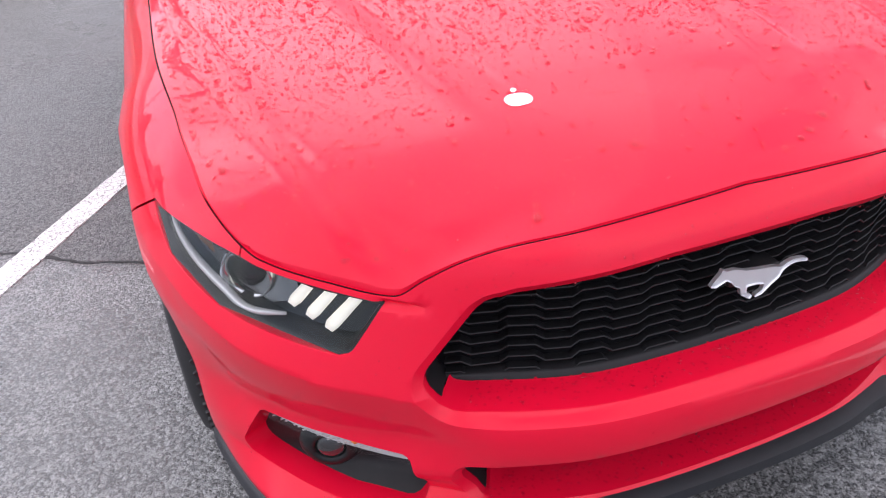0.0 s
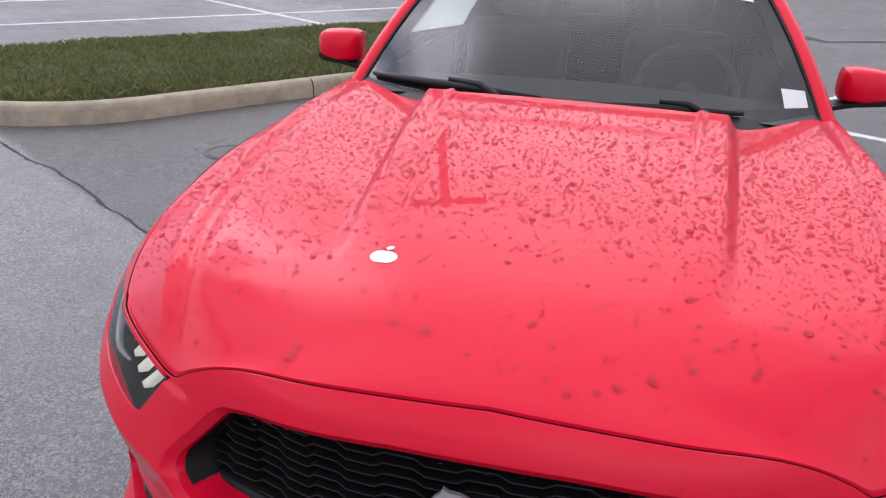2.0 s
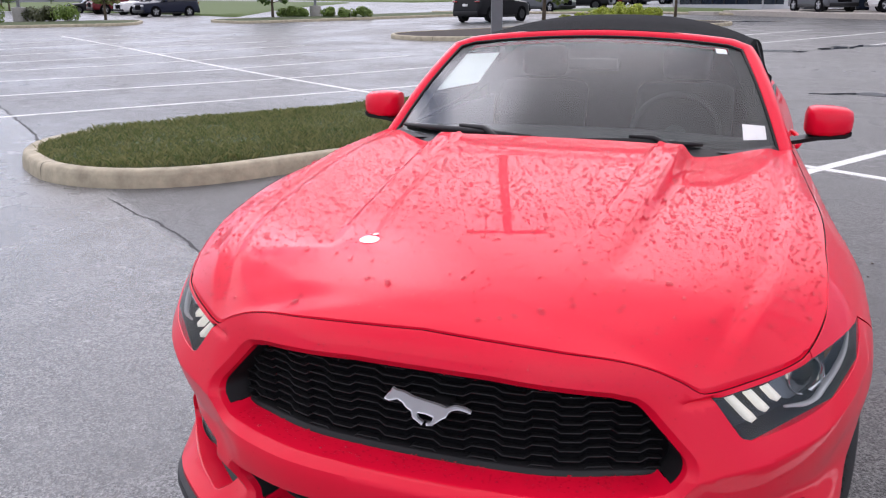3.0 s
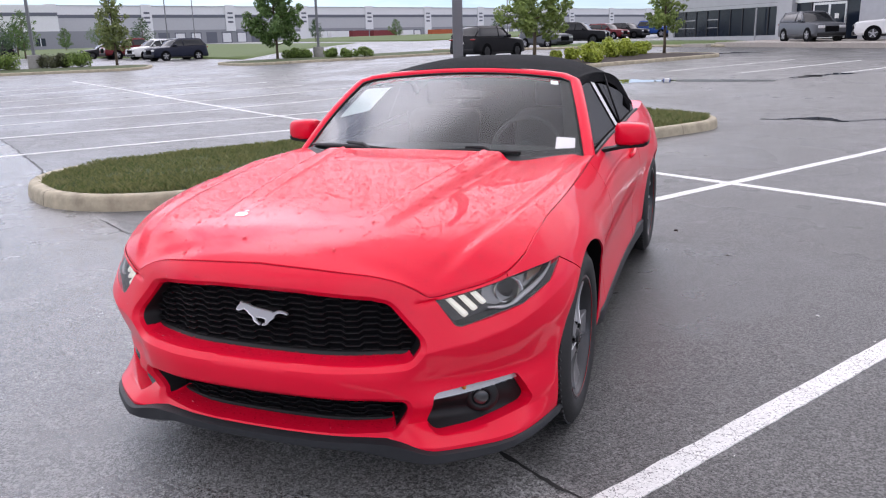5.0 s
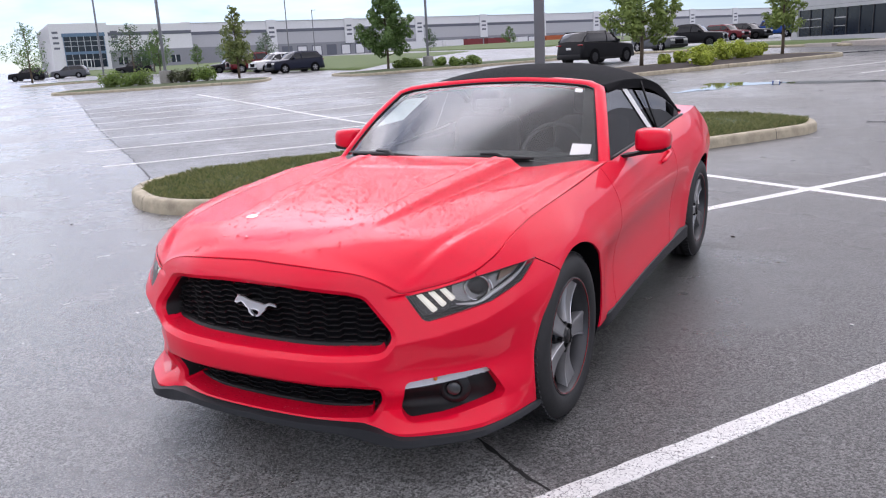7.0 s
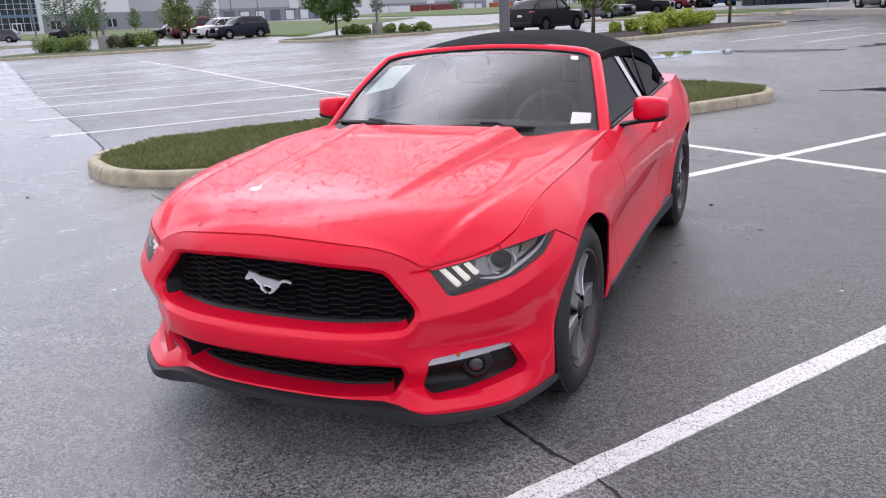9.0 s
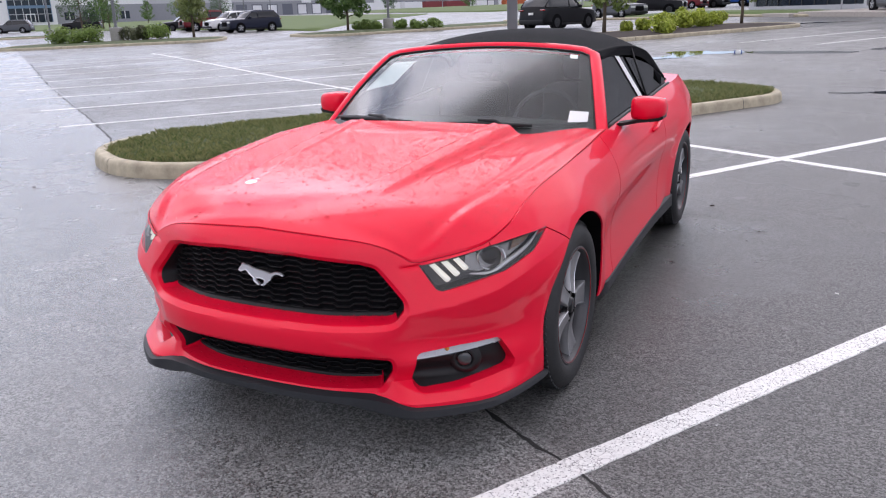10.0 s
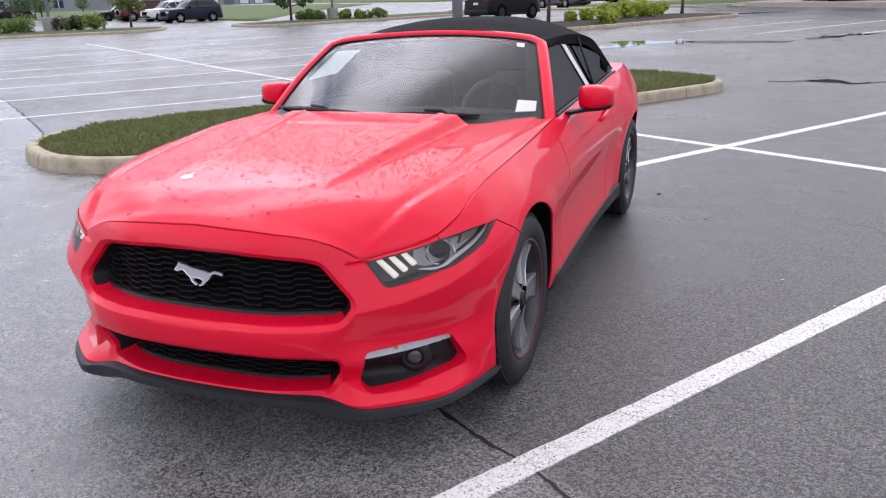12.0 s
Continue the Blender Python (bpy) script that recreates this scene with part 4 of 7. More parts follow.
for s0 in (-55.0, -54.0):
    part("door_glass", wbox(s0, s0 + 0.8, 10.48, 10.54, 0.5, 2.5), "glass_far", bay, smooth=False)
for z in (10.4, 8.9, 7.4, 5.9):
    part("slot", wbox(-61.4, -60.0, 10.15, 10.26, z, z + 0.6), "wall_dark", wing, smooth=False)
for z in (10.2, 8.7, 7.2):
    part("slot", wbox(-47.2, -45.4, 9.05, 9.14, z, z + 0.6), "wall_dark", wing, smooth=False)


def trailer(s, length, material, label, z0=1.0, h=2.8, o=14.0):
    t = thing("trailer", label, "trailer", None, "trailers before the warehouse")
    part("box", wbox(s, s + length, o, o + 2.5, z0, z0 + h), material, t, smooth=False)
    part("chassis", wbox(s + 0.5, s + length - 0.5, o + 0.4, o + 2.1, z0 - 0.35, z0), "dark_void", t, smooth=False)
    for q in (s + 1.2, s + 2.4, s + length - 2.0):
        for oo in (o + 0.1, o + 2.4):
            bm = cyl_bm(0.5, 0.5, 0.28, 16, Matrix.Translation(W0 + WD * q + WN * oo + Vector((0, 0, 2.8))) @ WN.to_track_quat("Z", "Y").to_matrix().to_4x4())
            part("wheel", bm, "rubber", t)
    return t


trailer(37, 13.5, "wall_white", "white box trailer at a loading dock")
trailer(52, 6.5, "wall_white", "white box trailer at a loading dock")
trailer(60, 6.0, "container_red", "dark red container on a trailer")
trailer(68, 9.0, "container_red", "dark red container on a trailer")
trailer(92, 9.0, "container_orange", "orange container on a trailer")
trailer(80, 4.0, "wall_white", "white box trailer at a loading dock")


# ---- the nearer office, on rising ground ----
OD = Vector((0.695, -0.719, 0)).normalized()
ON = Vector((OD.y, -OD.x, 0))
O0 = Vector((-3.3, 65.7, 0))


def obox(s0, s1, o0, o1, z0, z1):
    """A box along the office front: s metres along it, o metres out of it."""
    bm = bmesh.new()
    vs = [bm.verts.new(O0 + OD * s + ON * o + Vector((0, 0, z))) for z in (z0, z1) for s, o in ((s0, o0), (s1, o0), (s1, o1), (s0, o1))]
    for f in ((3, 2, 1, 0), (4, 5, 6, 7), (0, 1, 5, 4), (1, 2, 6, 5), (2, 3, 7, 6), (3, 0, 4, 7)):
        bm.faces.new([vs[i] for i in f])
    return bm


office = thing("office_building", "pale grey office with a long dark window band and glazed entrance", "office building")
part("upper_wall", obox(-0.6, 10.9, -14, 0, 3.27, 9), "wall_pale", office, "pale grey upper wall", smooth=False)
part("end_wall", obox(-0.6, 0.0, -14, 0.02, 0.5, 3.27), "wall_pale", office, smooth=False)
part("plinth", obox(0.0, 10.9, -14, 0.03, 0.5, 1.36), "wall_pale", office, smooth=False)
part("entrance_column", obox(10.9, 12.15, -14, 0.5, 0.5, 9), "wall_pale", office, "pale grey wall beside the doors", smooth=False)
part("end_block", obox(17.3, 40, -14, 0.5, 0.5, 9), "wall_pale", office, smooth=False)
part("entrance_wall", obox(12.15, 17.3, -14, 0.3, 6.2, 9), "wall_pale", office, smooth=False)
part("core", obox(0.1, 17.3, -13.9, -0.9, 0.6, 6.3), "dark_void", office, "dark rooms behind the glass", smooth=False)
for z in (3.5, 6.6):
    part("wall_joint", obox(-0.61, 10.9, 0.0, 0.006, z, z + 0.03), "wall_grey", office, smooth=False)
for i in range(9):
    s0 = 0.06 + i * 1.2
    p = part("pane", obox(s0, s0 + 1.16, -0.16, -0.12, 1.36, 3.27), "glass_far", office, "dark window pane", smooth=False)
    part("mullion", obox(s0 + 1.15, s0 + 1.21, -0.15, -0.05, 1.36, 3.27), "frame_dark", p, smooth=False)
    if i < 4 and i != 2:
        part("transom", obox(s0, s0 + 1.16, -0.12, -0.07, 2.55, 2.62), "rim_far", p, smooth=False)
        part("transom", obox(s0, s0 + 1.16, -0.12, -0.07, 1.98, 2.03), "rim_far", p, smooth=False)
part("post", obox(8.9, 8.98, 0.3, 0.38, 1.0, 3.2), "rim_far", office, "slim pale post before the windows", smooth=False)
for i in range(4):
    s0 = 12.2 + i * 1.28
    for z0, z1 in ((1.1, 3.35), (3.6, 6.2)):
        p = part("entrance_pane", obox(s0, s0 + 1.2, 0.05, 0.1, z0, z1), "glass_far", office, "tall dark entrance glass", smooth=False)
        part("mullion", obox(s0 + 1.18, s0 + 1.28, 0.06, 0.18, z0, z1), "frame_dark", p, smooth=False)
part("header", obox(12.15, 17.3, 0.05, 0.22, 3.36, 3.55), "chrome_soft", office, "bright metal header", smooth=False)
d = part("entrance_door", obox(13.6, 16.1, 0.12, 0.2, 1.1, 3.3), "chrome_soft", office, "bright framed glass doors", smooth=False)
for s0 in (13.72, 14.95):
    part("door_glass", obox(s0, s0 + 1.05, 0.18, 0.212, 1.22, 3.16), "glass_far", d, smooth=False)
part("notice", obox(15.3, 15.6, 0.214, 0.222, 2.3, 2.6), "paper", d, "small white notice", smooth=False)


def slab(s0, s1, o0, o1, z, material, label, name="forecourt"):
    """A thin slab that follows the ground before the office."""
    bm = bmesh.new()
    ss, oo = col_steps(s0, s1, 1.0), col_steps(o0, o1, 1.0)
    g = []
    for s in ss:
        row = []
        for o in oo:
            p = O0 + OD * s + ON * o
            p.z = rise(p.x, p.y) + z
            row.append(bm.verts.new(p))
        g.append(row)
    for p, q in zip(g, g[1:]):
        for i in range(len(oo) - 1):
            bm.faces.new((p[i], p[i + 1], q[i + 1], q[i]))
    rim(bm, lambda c: Vector((0, 0, -0.6)))
    return tagged(part(name, bm, material, sharp=40), label, "pavement", kind="structure")


def col_steps(a, b, step):
    n = max(1, int(math.ceil((b - a) / step)))
    return [a + (b - a) * i / n for i in range(n + 1)]


slab(11.0, 30.0, 0.05, 5.8, 0.28, "concrete_light", "pale concrete forecourt before an office entrance")
slab(8.6, 11.0, 0.4, 6.5, 0.2, "concrete_light", "pale concrete ramp beside a lawn strip", "ramp")
bm = tube_bm([(x, y, rise(x, y) + 0.05) for x, y in ((-22, 60.5), (-17, 58.6), (-11.3, 56.9), (-4.9, 57.3), (0.0, 53.6), (2.9, 52.2))], 0.11, 8)
tagged(part("kerb", bm, "kerb"), "long concrete kerb beside a lawn strip", "kerb", kind="structure")


# ---- parked vehicles ----
KINDS = {
    "suv": dict(L=4.9, W=1.95, H=1.76, prof=[(0, 0.55), (0.03, 0.80), (0.12, 0.98), (1.05, 1.08), (1.55, 1.12)], roof=[(1.50, 1.12), (2.15, 1.66), (2.6, 1.74), (4.2, 1.72), (4.72, 1.20)], tail=[(4.82, 1.12), (4.9, 0.75), (4.85, 0.45)], wr=0.37, wb=(0.95, 3.85)),
    "sedan": dict(L=4.7, W=1.85, H=1.46, prof=[(0, 0.48), (0.03, 0.66), (0.15, 0.78), (1.2, 0.93), (1.45, 0.96)], roof=[(1.40, 0.96), (2.15, 1.40), (2.7, 1.45), (3.3, 1.42), (4.05, 1.02)], tail=[(4.55, 1.0), (4.7, 0.75), (4.66, 0.42)], wr=0.33, wb=(0.95, 3.7)),
    "pickup": dict(L=5.8, W=2.0, H=1.9, prof=[(0, 0.6), (0.02, 0.95), (0.12, 1.12), (1.3, 1.22), (1.6, 1.25)], roof=[(1.55, 1.25), (2.2, 1.82), (2.6, 1.9), (3.7, 1.88), (3.95, 1.28)], tail=[(5.72, 1.26), (5.8, 0.8), (5.75, 0.55)], wr=0.41, wb=(1.05, 4.65)),
}


def vehicle(kind, paint, x, y, heading, label, lift=0.0):
    """A parked car as body, glasshouse, roof, wheels and lamps; it points along heading (degrees from +x)."""
    k = KINDS[kind]
    t = thing("parked_" + kind, label, kind if kind != "suv" else "car", pose(x, y, rise(x, y) + lift, 0, 0, heading - 180), "parked vehicles")
    L, W = k["L"], k["W"]
    h = W / 2

    def wide(px):
        f = min(px, L - px)
        return h * (1 - 0.16 * max(0, 1 - f / 0.55) ** 2)

    low = 0.28 if kind != "pickup" else 0.4
    outline = k["prof"] + ([k["roof"][-1]] if kind != "pickup" else [(3.95, 1.28)]) + k["tail"]
    tops = spline([p[0] for p in outline[:-1]] + ([L + 0.01] if outline[-2][0] < L else []), [p[1] for p in outline[:-1]] + ([outline[-2][1] - 0.2] if outline[-2][0] < L else []))
    bm = bmesh.new()
    loops = []
    stations = [0.0, 0.04, 0.12, 0.3, 0.6, 0.95, 1.3, 1.6, 2.0, 2.5, 3.0, 3.5, 3.9, 4.2, 4.45, 4.6, 4.75, 4.9, 5.2, 5.5, 5.7, 5.8]
    for s in [q for q in stations if q < L - 0.02] + [L]:
        top, w = tops(min(s, outline[-2][0])), wide(s)
        if s == L:
            top -= 0.12
        sec = [(-w * 0.90, low), (-w, low + 0.12), (-w, 0.62 * top + 0.12), (-w * 0.95, top - 0.06), (-w * 0.85, top), (0, top + 0.03), (w * 0.85, top), (w * 0.95, top - 0.06), (w, 0.62 * top + 0.12), (w, low + 0.12), (w * 0.90, low)]
        loops.append([bm.verts.new((s, a, b)) for a, b in sec])
    for p, q in zip(loops, loops[1:]):
        for i in range(10):
            bm.faces.new((p[i], p[i + 1], q[i + 1], q[i]))
    bm.faces.new(loops[0])
    bm.faces.new(loops[-1])
    body = part("body", bm, paint, t, sharp=35)
    # glasshouse and roof, rounded along and across
    rf = k["roof"]
    crown_of = spline([p[0] for p in rf], [p[1] for p in rf])
    bm = bmesh.new()
    loops = []
    for s in col_steps(rf[0][0], rf[-1][0], 0.16):
        zt = crown_of(s)
        base = tops(s) - 0.02
        zt = max(zt, base + 0.01)
        wl = wide(s) * 0.93
        wt = wl - 0.34 * (zt - base)
        zs = base + 0.80 * (zt - base)
        wm = wl - 0.26 * (zs - base)
        loops.append([bm.verts.new((s, a, b)) for a, b in ((-wl, base), (-wm, zs), (-wt * 0.93, zt), (0, zt + 0.01), (wt * 0.93, zt), (wm, zs), (wl, base))])
    for p, q in zip(loops, loops[1:]):
        for i in range(6):
            bm.faces.new((p[i], p[i + 1], q[i + 1], q[i]))
    glass = part("glasshouse", bm, "car_glass", t, "dark car windows", sharp=40)
    bm = bmesh.new()
    loops = []
    for s in col_steps(rf[1][0] - 0.05, rf[3][0] + 0.06, 0.16):
        zt, base = crown_of(s), tops(s) - 0.02
        wl = wide(s) * 0.93
        wt, zs = wl - 0.34 * (zt - base), base + 0.80 * (zt - base)
        wm = wl - 0.26 * (zs - base)
        loops.append([bm.verts.new((s, a, b)) for a, b in ((-wm - 0.012, zs), (-wt * 0.95, zt + 0.010), (0, zt + 0.028), (wt * 0.95, zt + 0.010), (wm + 0.012, zs))])
    for p, q in zip(loops, loops[1:]):
        for i in range(4):
            bm.faces.new((p[i], p[i + 1], q[i + 1], q[i]))
    part("roof", bm, paint, t, sharp=40)
    for s in (rf[0], rf[1]), (rf[2], (rf[2][0] + 0.06, tops(2.9))), (rf[3], rf[4]):
        for sg in (-1, 1):
            (x0, z0), (x1, z1) = s
            f = lambda xx, zz: (xx, sg * (wide(xx) * 0.93 - 0.29 * max(0, zz - tops(xx) + 0.02) + 0.004), zz - 0.01)
            part("pillar", tube_bm([f(x0, z0), f(x1, z1)], 0.035, 6), paint, glass)
    for wx in k["wb"]:
        for sg in (-1, 1):
            w = part("wheel", cyl_bm(k["wr"], k["wr"], 0.24, 24, pose(wx, sg * (h - 0.115), k["wr"], 90, 0, 0)), "rubber", t, sharp=40)
            part("rim", cyl_bm(k["wr"] * 0.66, k["wr"] * 0.66, 0.03, 20, pose(wx, sg * (h + 0.006), k["wr"], 90, 0, 0)), "rim_dark", w, sharp=40)
            bm = bmesh.new()
            for q in range(5):
                bmesh.ops.create_cube(bm, size=1, matrix=pose(wx, sg * (h + 0.022), k["wr"], 0, 72 * q, 0) @ Matrix.Translation((0, 0, k["wr"] * 0.34)) @ Matrix.Diagonal((0.07, 0.02, k["wr"] * 0.6, 1)))
            part("spokes", bm, "rim_dark" if paint == "car_black" else "rim_far", w, smooth=False)
            part("wheel_arch", cyl_bm(k["wr"] + 0.07, k["wr"] + 0.07, 0.02, 24, pose(wx, sg * (h - 0.004), k["wr"], 90, 0, 0)), "dark_void", t, sharp=40)
    for sg in (-1, 1):
        part("headlight", box_bm(-0.0, 0.22, sg * h * 0.62 - 0.2, sg * h * 0.62 + 0.2, tops(0.1) - 0.24, tops(0.1) - 0.08, 0.03), "lamp_far", t)
        part("tail_lamp", box_bm(L - 0.14, L - 0.03, sg * h * 0.76 - 0.16, sg * h * 0.76 + 0.16, 0.98, 1.06, 0.03), "tail", t)
    part("rear_plate", box_bm(L - 0.02, L + 0.012, -0.16, 0.16, 0.78, 0.90, 0.004), "paper", t, "plain pale plate")
    part("rear_bumper", box_bm(L - 0.14, L + 0.02, -h * 0.84, h * 0.84, low + 0.02, low + 0.26, 0.04), "black_plastic", t)
    for sg in (-1, 1):
        part("door_mirror", box_bm(rf[0][0] + 0.28, rf[0][0] + 0.42, min(sg * h * 0.97, sg * (h + 0.17)), max(sg * h * 0.97, sg * (h + 0.17)), tops(rf[0][0]) + 0.0, tops(rf[0][0]) + 0.15, 0.03), paint, t)
    part("grille", box_bm(-0.015, 0.05, -h * 0.42, h * 0.42, 0.52, tops(0.1) - 0.12, 0.02), "dark_void", t)
    part("bumper", box_bm(-0.03, 0.12, -h * 0.86, h * 0.86, low + 0.02, low + 0.22, 0.04), "black_plastic", t)
    part("sill", box_bm(0.9, L - 0.9, -h * 0.97, h * 0.97, low - 0.06, low + 0.06, 0.02), "black_plastic", t)
    return t


vehicle("suv", "car_black", -11.0, 44.6, 70, "black sport utility car on a drive behind an island")
vehicle("pickup", "car_black", -8.8, 67.7, -5, "black pickup truck in a row of parked cars")
vehicle("suv", "car_grey", -11.2, 61.3, -38, "dark grey sport utility car in a row")
vehicle("suv", "car_red", -10.2, 90.5, -25, "red sport utility car in a row")
vehicle("suv", "car_black", -8.2, 92.5, -25, "black sport utility car in a row")
vehicle("pickup", "car_blue", -5.4, 95.0, -15, "blue pickup truck in a row of cars")
vehicle("sedan", "car_black", -2.8, 98.0, -25, "black sedan in a row of cars")
vehicle("suv", "car_grey", 6.6, 49.5, -67, "grey sport utility car before the office entrance", 0.30)
vehicle("suv", "car_white", 7.7, 49.6, 176, "white sport utility car before the office entrance", 0.30)
vehicle("suv", "car_navy", -42.5, 50.5, 248, "dark blue minivan-like car parked by a lawn")
vehicle("suv", "car_white", -48.2, 54.9, 248, "white crossover car parked by a lawn")
vehicle("pickup", "car_red", -53.4, 57.3, 240, "dark red pickup truck parked by a lawn")
vehicle("sedan", "car_black", -59.2, 60.6, 235, "black sedan parked by a lawn")
vehicle("suv", "car_black", -90.0, 74.7, 215, "black car parked before an office block")
vehicle("suv", "car_grey", -100.0, 72.0, 215, "dark grey car parked before an office block")
vehicle("suv", "car_black", -105.0, 69.0, 215, "black car parked at the lot's edge")

# trees before the warehouse
for i, (x, y, h, r) in enumerate(((-78.0, 53.5, 6.2, 2.0), (-73.0, 63.0, 5.8, 1.9), (-71.0, 65.0, 5.0, 1.6), (-84.0, 76.0, 4.2, 1.3), (-100, 108, 5.0, 1.9), (-88, 104, 5.0, 1.6), (-112, 112, 4.0, 1.2), (-82, 150, 4.6, 1.4), (-70, 165, 4.2, 1.3), (-50, 178, 4.6, 1.4), (-38, 168, 4.0, 1.2))):
    tree(x, y, h, r, 100 + i, "leaf_dark" if i % 2 else "leaf", "dark green tree before the warehouse", 1800, 0.1, 0.2)


# ---- the car ----
# plan outline of the right-hand half seen from above, from the nose's middle round to the tail's middle
PLAN = [(0, -0.02), (0.25, -0.008), (0.40, 0.03), (0.53, 0.09), (0.65, 0.165), (0.78, 0.275), (0.87, 0.40), (0.925, 0.55), (0.945, 0.75), (0.955, 1.0),
        (0.945, 1.4), (0.925, 2.0), (0.915, 2.6), (0.928, 3.2), (0.944, 3.65), (0.905, 4.1), (0.85, 4.42), (0.72, 4.66), (0.45, 4.755), (0, 4.78)]


def smooth(t):
    t = min(max(t, 0.0), 1.0)
    return t * t * (3 - 2 * t)


def arc_curve(points):
    ps = [Vector((*p, 0)) for p in points]
    pts = []
    n = len(ps)
    ext = [Vector((-ps[1].x, ps[1].y, 0))] + ps + [Vector((-ps[-2].x, ps[-2].y, 0))]
    for i in range(n - 1):
        a, b, c, d = ext[i:i + 4]
        for k in range(12):
            t = k / 12
            pts.append(0.5 * ((2 * b) + (c - a) * t + (2 * a - 5 * b + 4 * c - d) * t * t + (3 * b - a - 3 * c + d) * t**3))
    pts.append(ps[-1])
    us = [0.0]
    for a, b in zip(pts, pts[1:]):
        us.append(us[-1] + (b - a).length)
    return np.array(us), np.array([[p.x, p.y] for p in pts])


PU, PP = arc_curve(PLAN)
U_END = float(PU[-1])


def plan(u):
    return float(np.interp(u, PU, PP[:, 0])), float(np.interp(u, PU, PP[:, 1]))


def plan_normal(u):
    a, b = plan(max(u - 0.04, -1)), plan(min(u + 0.04, U_END))
    if u < 0.04:
        a = (-plan(0.04 - u)[0], plan(0.04 - u)[1])
    if u > U_END - 0.04:
        b = (-plan(2 * U_END - u - 0.04)[0], plan(2 * U_END - u - 0.04)[1])
    dx, dy = b[0] - a[0], b[1] - a[1]
    n = math.hypot(dx, dy)
    return -dy / n, dx / n               # inwards


def UX(x):
    """Where along the nose the plan is x metres from the middle."""
    k = int(np.searchsorted(PP[:110, 0], x))
    return float(np.interp(x, PP[:110, 0], PU[:110]))


def UY(y):
    """Where along the flank the plan is at y."""
    return float(np.interp(y, PP[60:, 1], PU[60:]))


# height of the upper edge: bonnet gap, then fender top, belt line, deck
Z_TOP = table((0, 0.797), (UX(0.26), 0.787), (UX(0.40), 0.776), (UX(0.46), 0.767), (UX(0.51), 0.753), (UX(0.56), 0.729), (UX(0.605), 0.704), (UX(0.70), 0.719), (UX(0.80), 0.742), (UY(0.41), 0.782),
              (UY(0.58), 0.838), (UY(0.79), 0.875), (UY(1.0), 0.892), (UY(1.4), 0.907), (UY(1.82), 0.932), (UY(2.2), 0.945), (UY(3.0), 0.975), (UY(3.5), 1.012), (UY(4.1), 1.02),
              (UY(4.4), 0.995), (U_END, 0.96))
# how far the skin lies inside the plan outline, by height: at the nose, and along the flank (share of the upper edge's height)
NOSE = table((0.10, 0.09), (0.20, 0.058), (0.232, 0.046), (0.26, 0.048), (0.30, 0.040), (0.36, 0.022), (0.385, 0.016), (0.42, 0.008), (0.46, 0.006), (0.485, 0.010), (0.51, 0.022),
             (0.56, 0.045), (0.65, 0.064), (0.715, 0.076), (0.76, 0.092), (0.80, 0.125))
FLANK = table((0.10, 0.080), (0.22, 0.048), (0.33, 0.030), (0.50, 0.020), (0.62, 0.013), (0.72, 0.0), (0.77, 0.003), (0.83, 0.016), (0.90, 0.046), (0.96, 0.085), (1.0, 0.117))
NOSE_END = table((UX(0.46), 0.0), (UX(0.60), 1.0), (UY(0.7), 1.0))
FLANK_ON = table((UX(0.80), 0.0), (UX(0.885), 0.45), (UY(0.55), 0.85), (UY(0.70), 1.0))
CREASE = table((UX(0.50), 0.525), (UX(0.60), 0.540), (UX(0.80), 0.590), (UY(0.50), 0.650), (UY(0.70), 0.690))
Z_LOW = table((0, 0.234), (UX(0.30), 0.234), (UX(0.44), 0.232), (UX(0.50), 0.224), (UX(0.585), 0.205), (UX(0.80), 0.200), (UY(0.50), 0.200), (UY(0.66), 0.19), (UY(1.0), 0.17), (UY(1.28), 0.25),
              (UY(3.3), 0.25), (UY(3.7), 0.2), (UY(4.1), 0.2), (U_END, 0.2))
SHELF = table((UX(0.46), 1.0), (UX(0.64), 1.0), (UX(0.80), 0.55), (UX(0.90), 0.15), (UY(0.60), 0.0))


def corner(u, z):
    """The nose's corner: two faces that meet in the crease from the grille to the wheel."""
    d = z - CREASE(u)
    low = 0.27 * (CREASE(u) - max(z, 0.43)) if d < 0 else 0
    if z < 0.43:
        low *= 1 - smooth((0.43 - z) / 0.15)
    # the ledge under the fog lamp: its top face runs out to a blade over the chin spoiler
    f, t = SHELF(u), min(1.0, max(0.0, (0.275 - z) / 0.055))
    low += 0.060 * f * (1 - smooth((z - 0.275) / 0.09) if z > 0.275 else 1 - t) - 0.026 * t * min(1.0, f + 0.3)
    full = 0.015 * math.exp(-(((z - 0.53) / 0.12) ** 2)) * smooth((u - UX(0.60)) / 0.16)
    return 0.006 - full + (0.33 * d if d > 0 else 0) + low


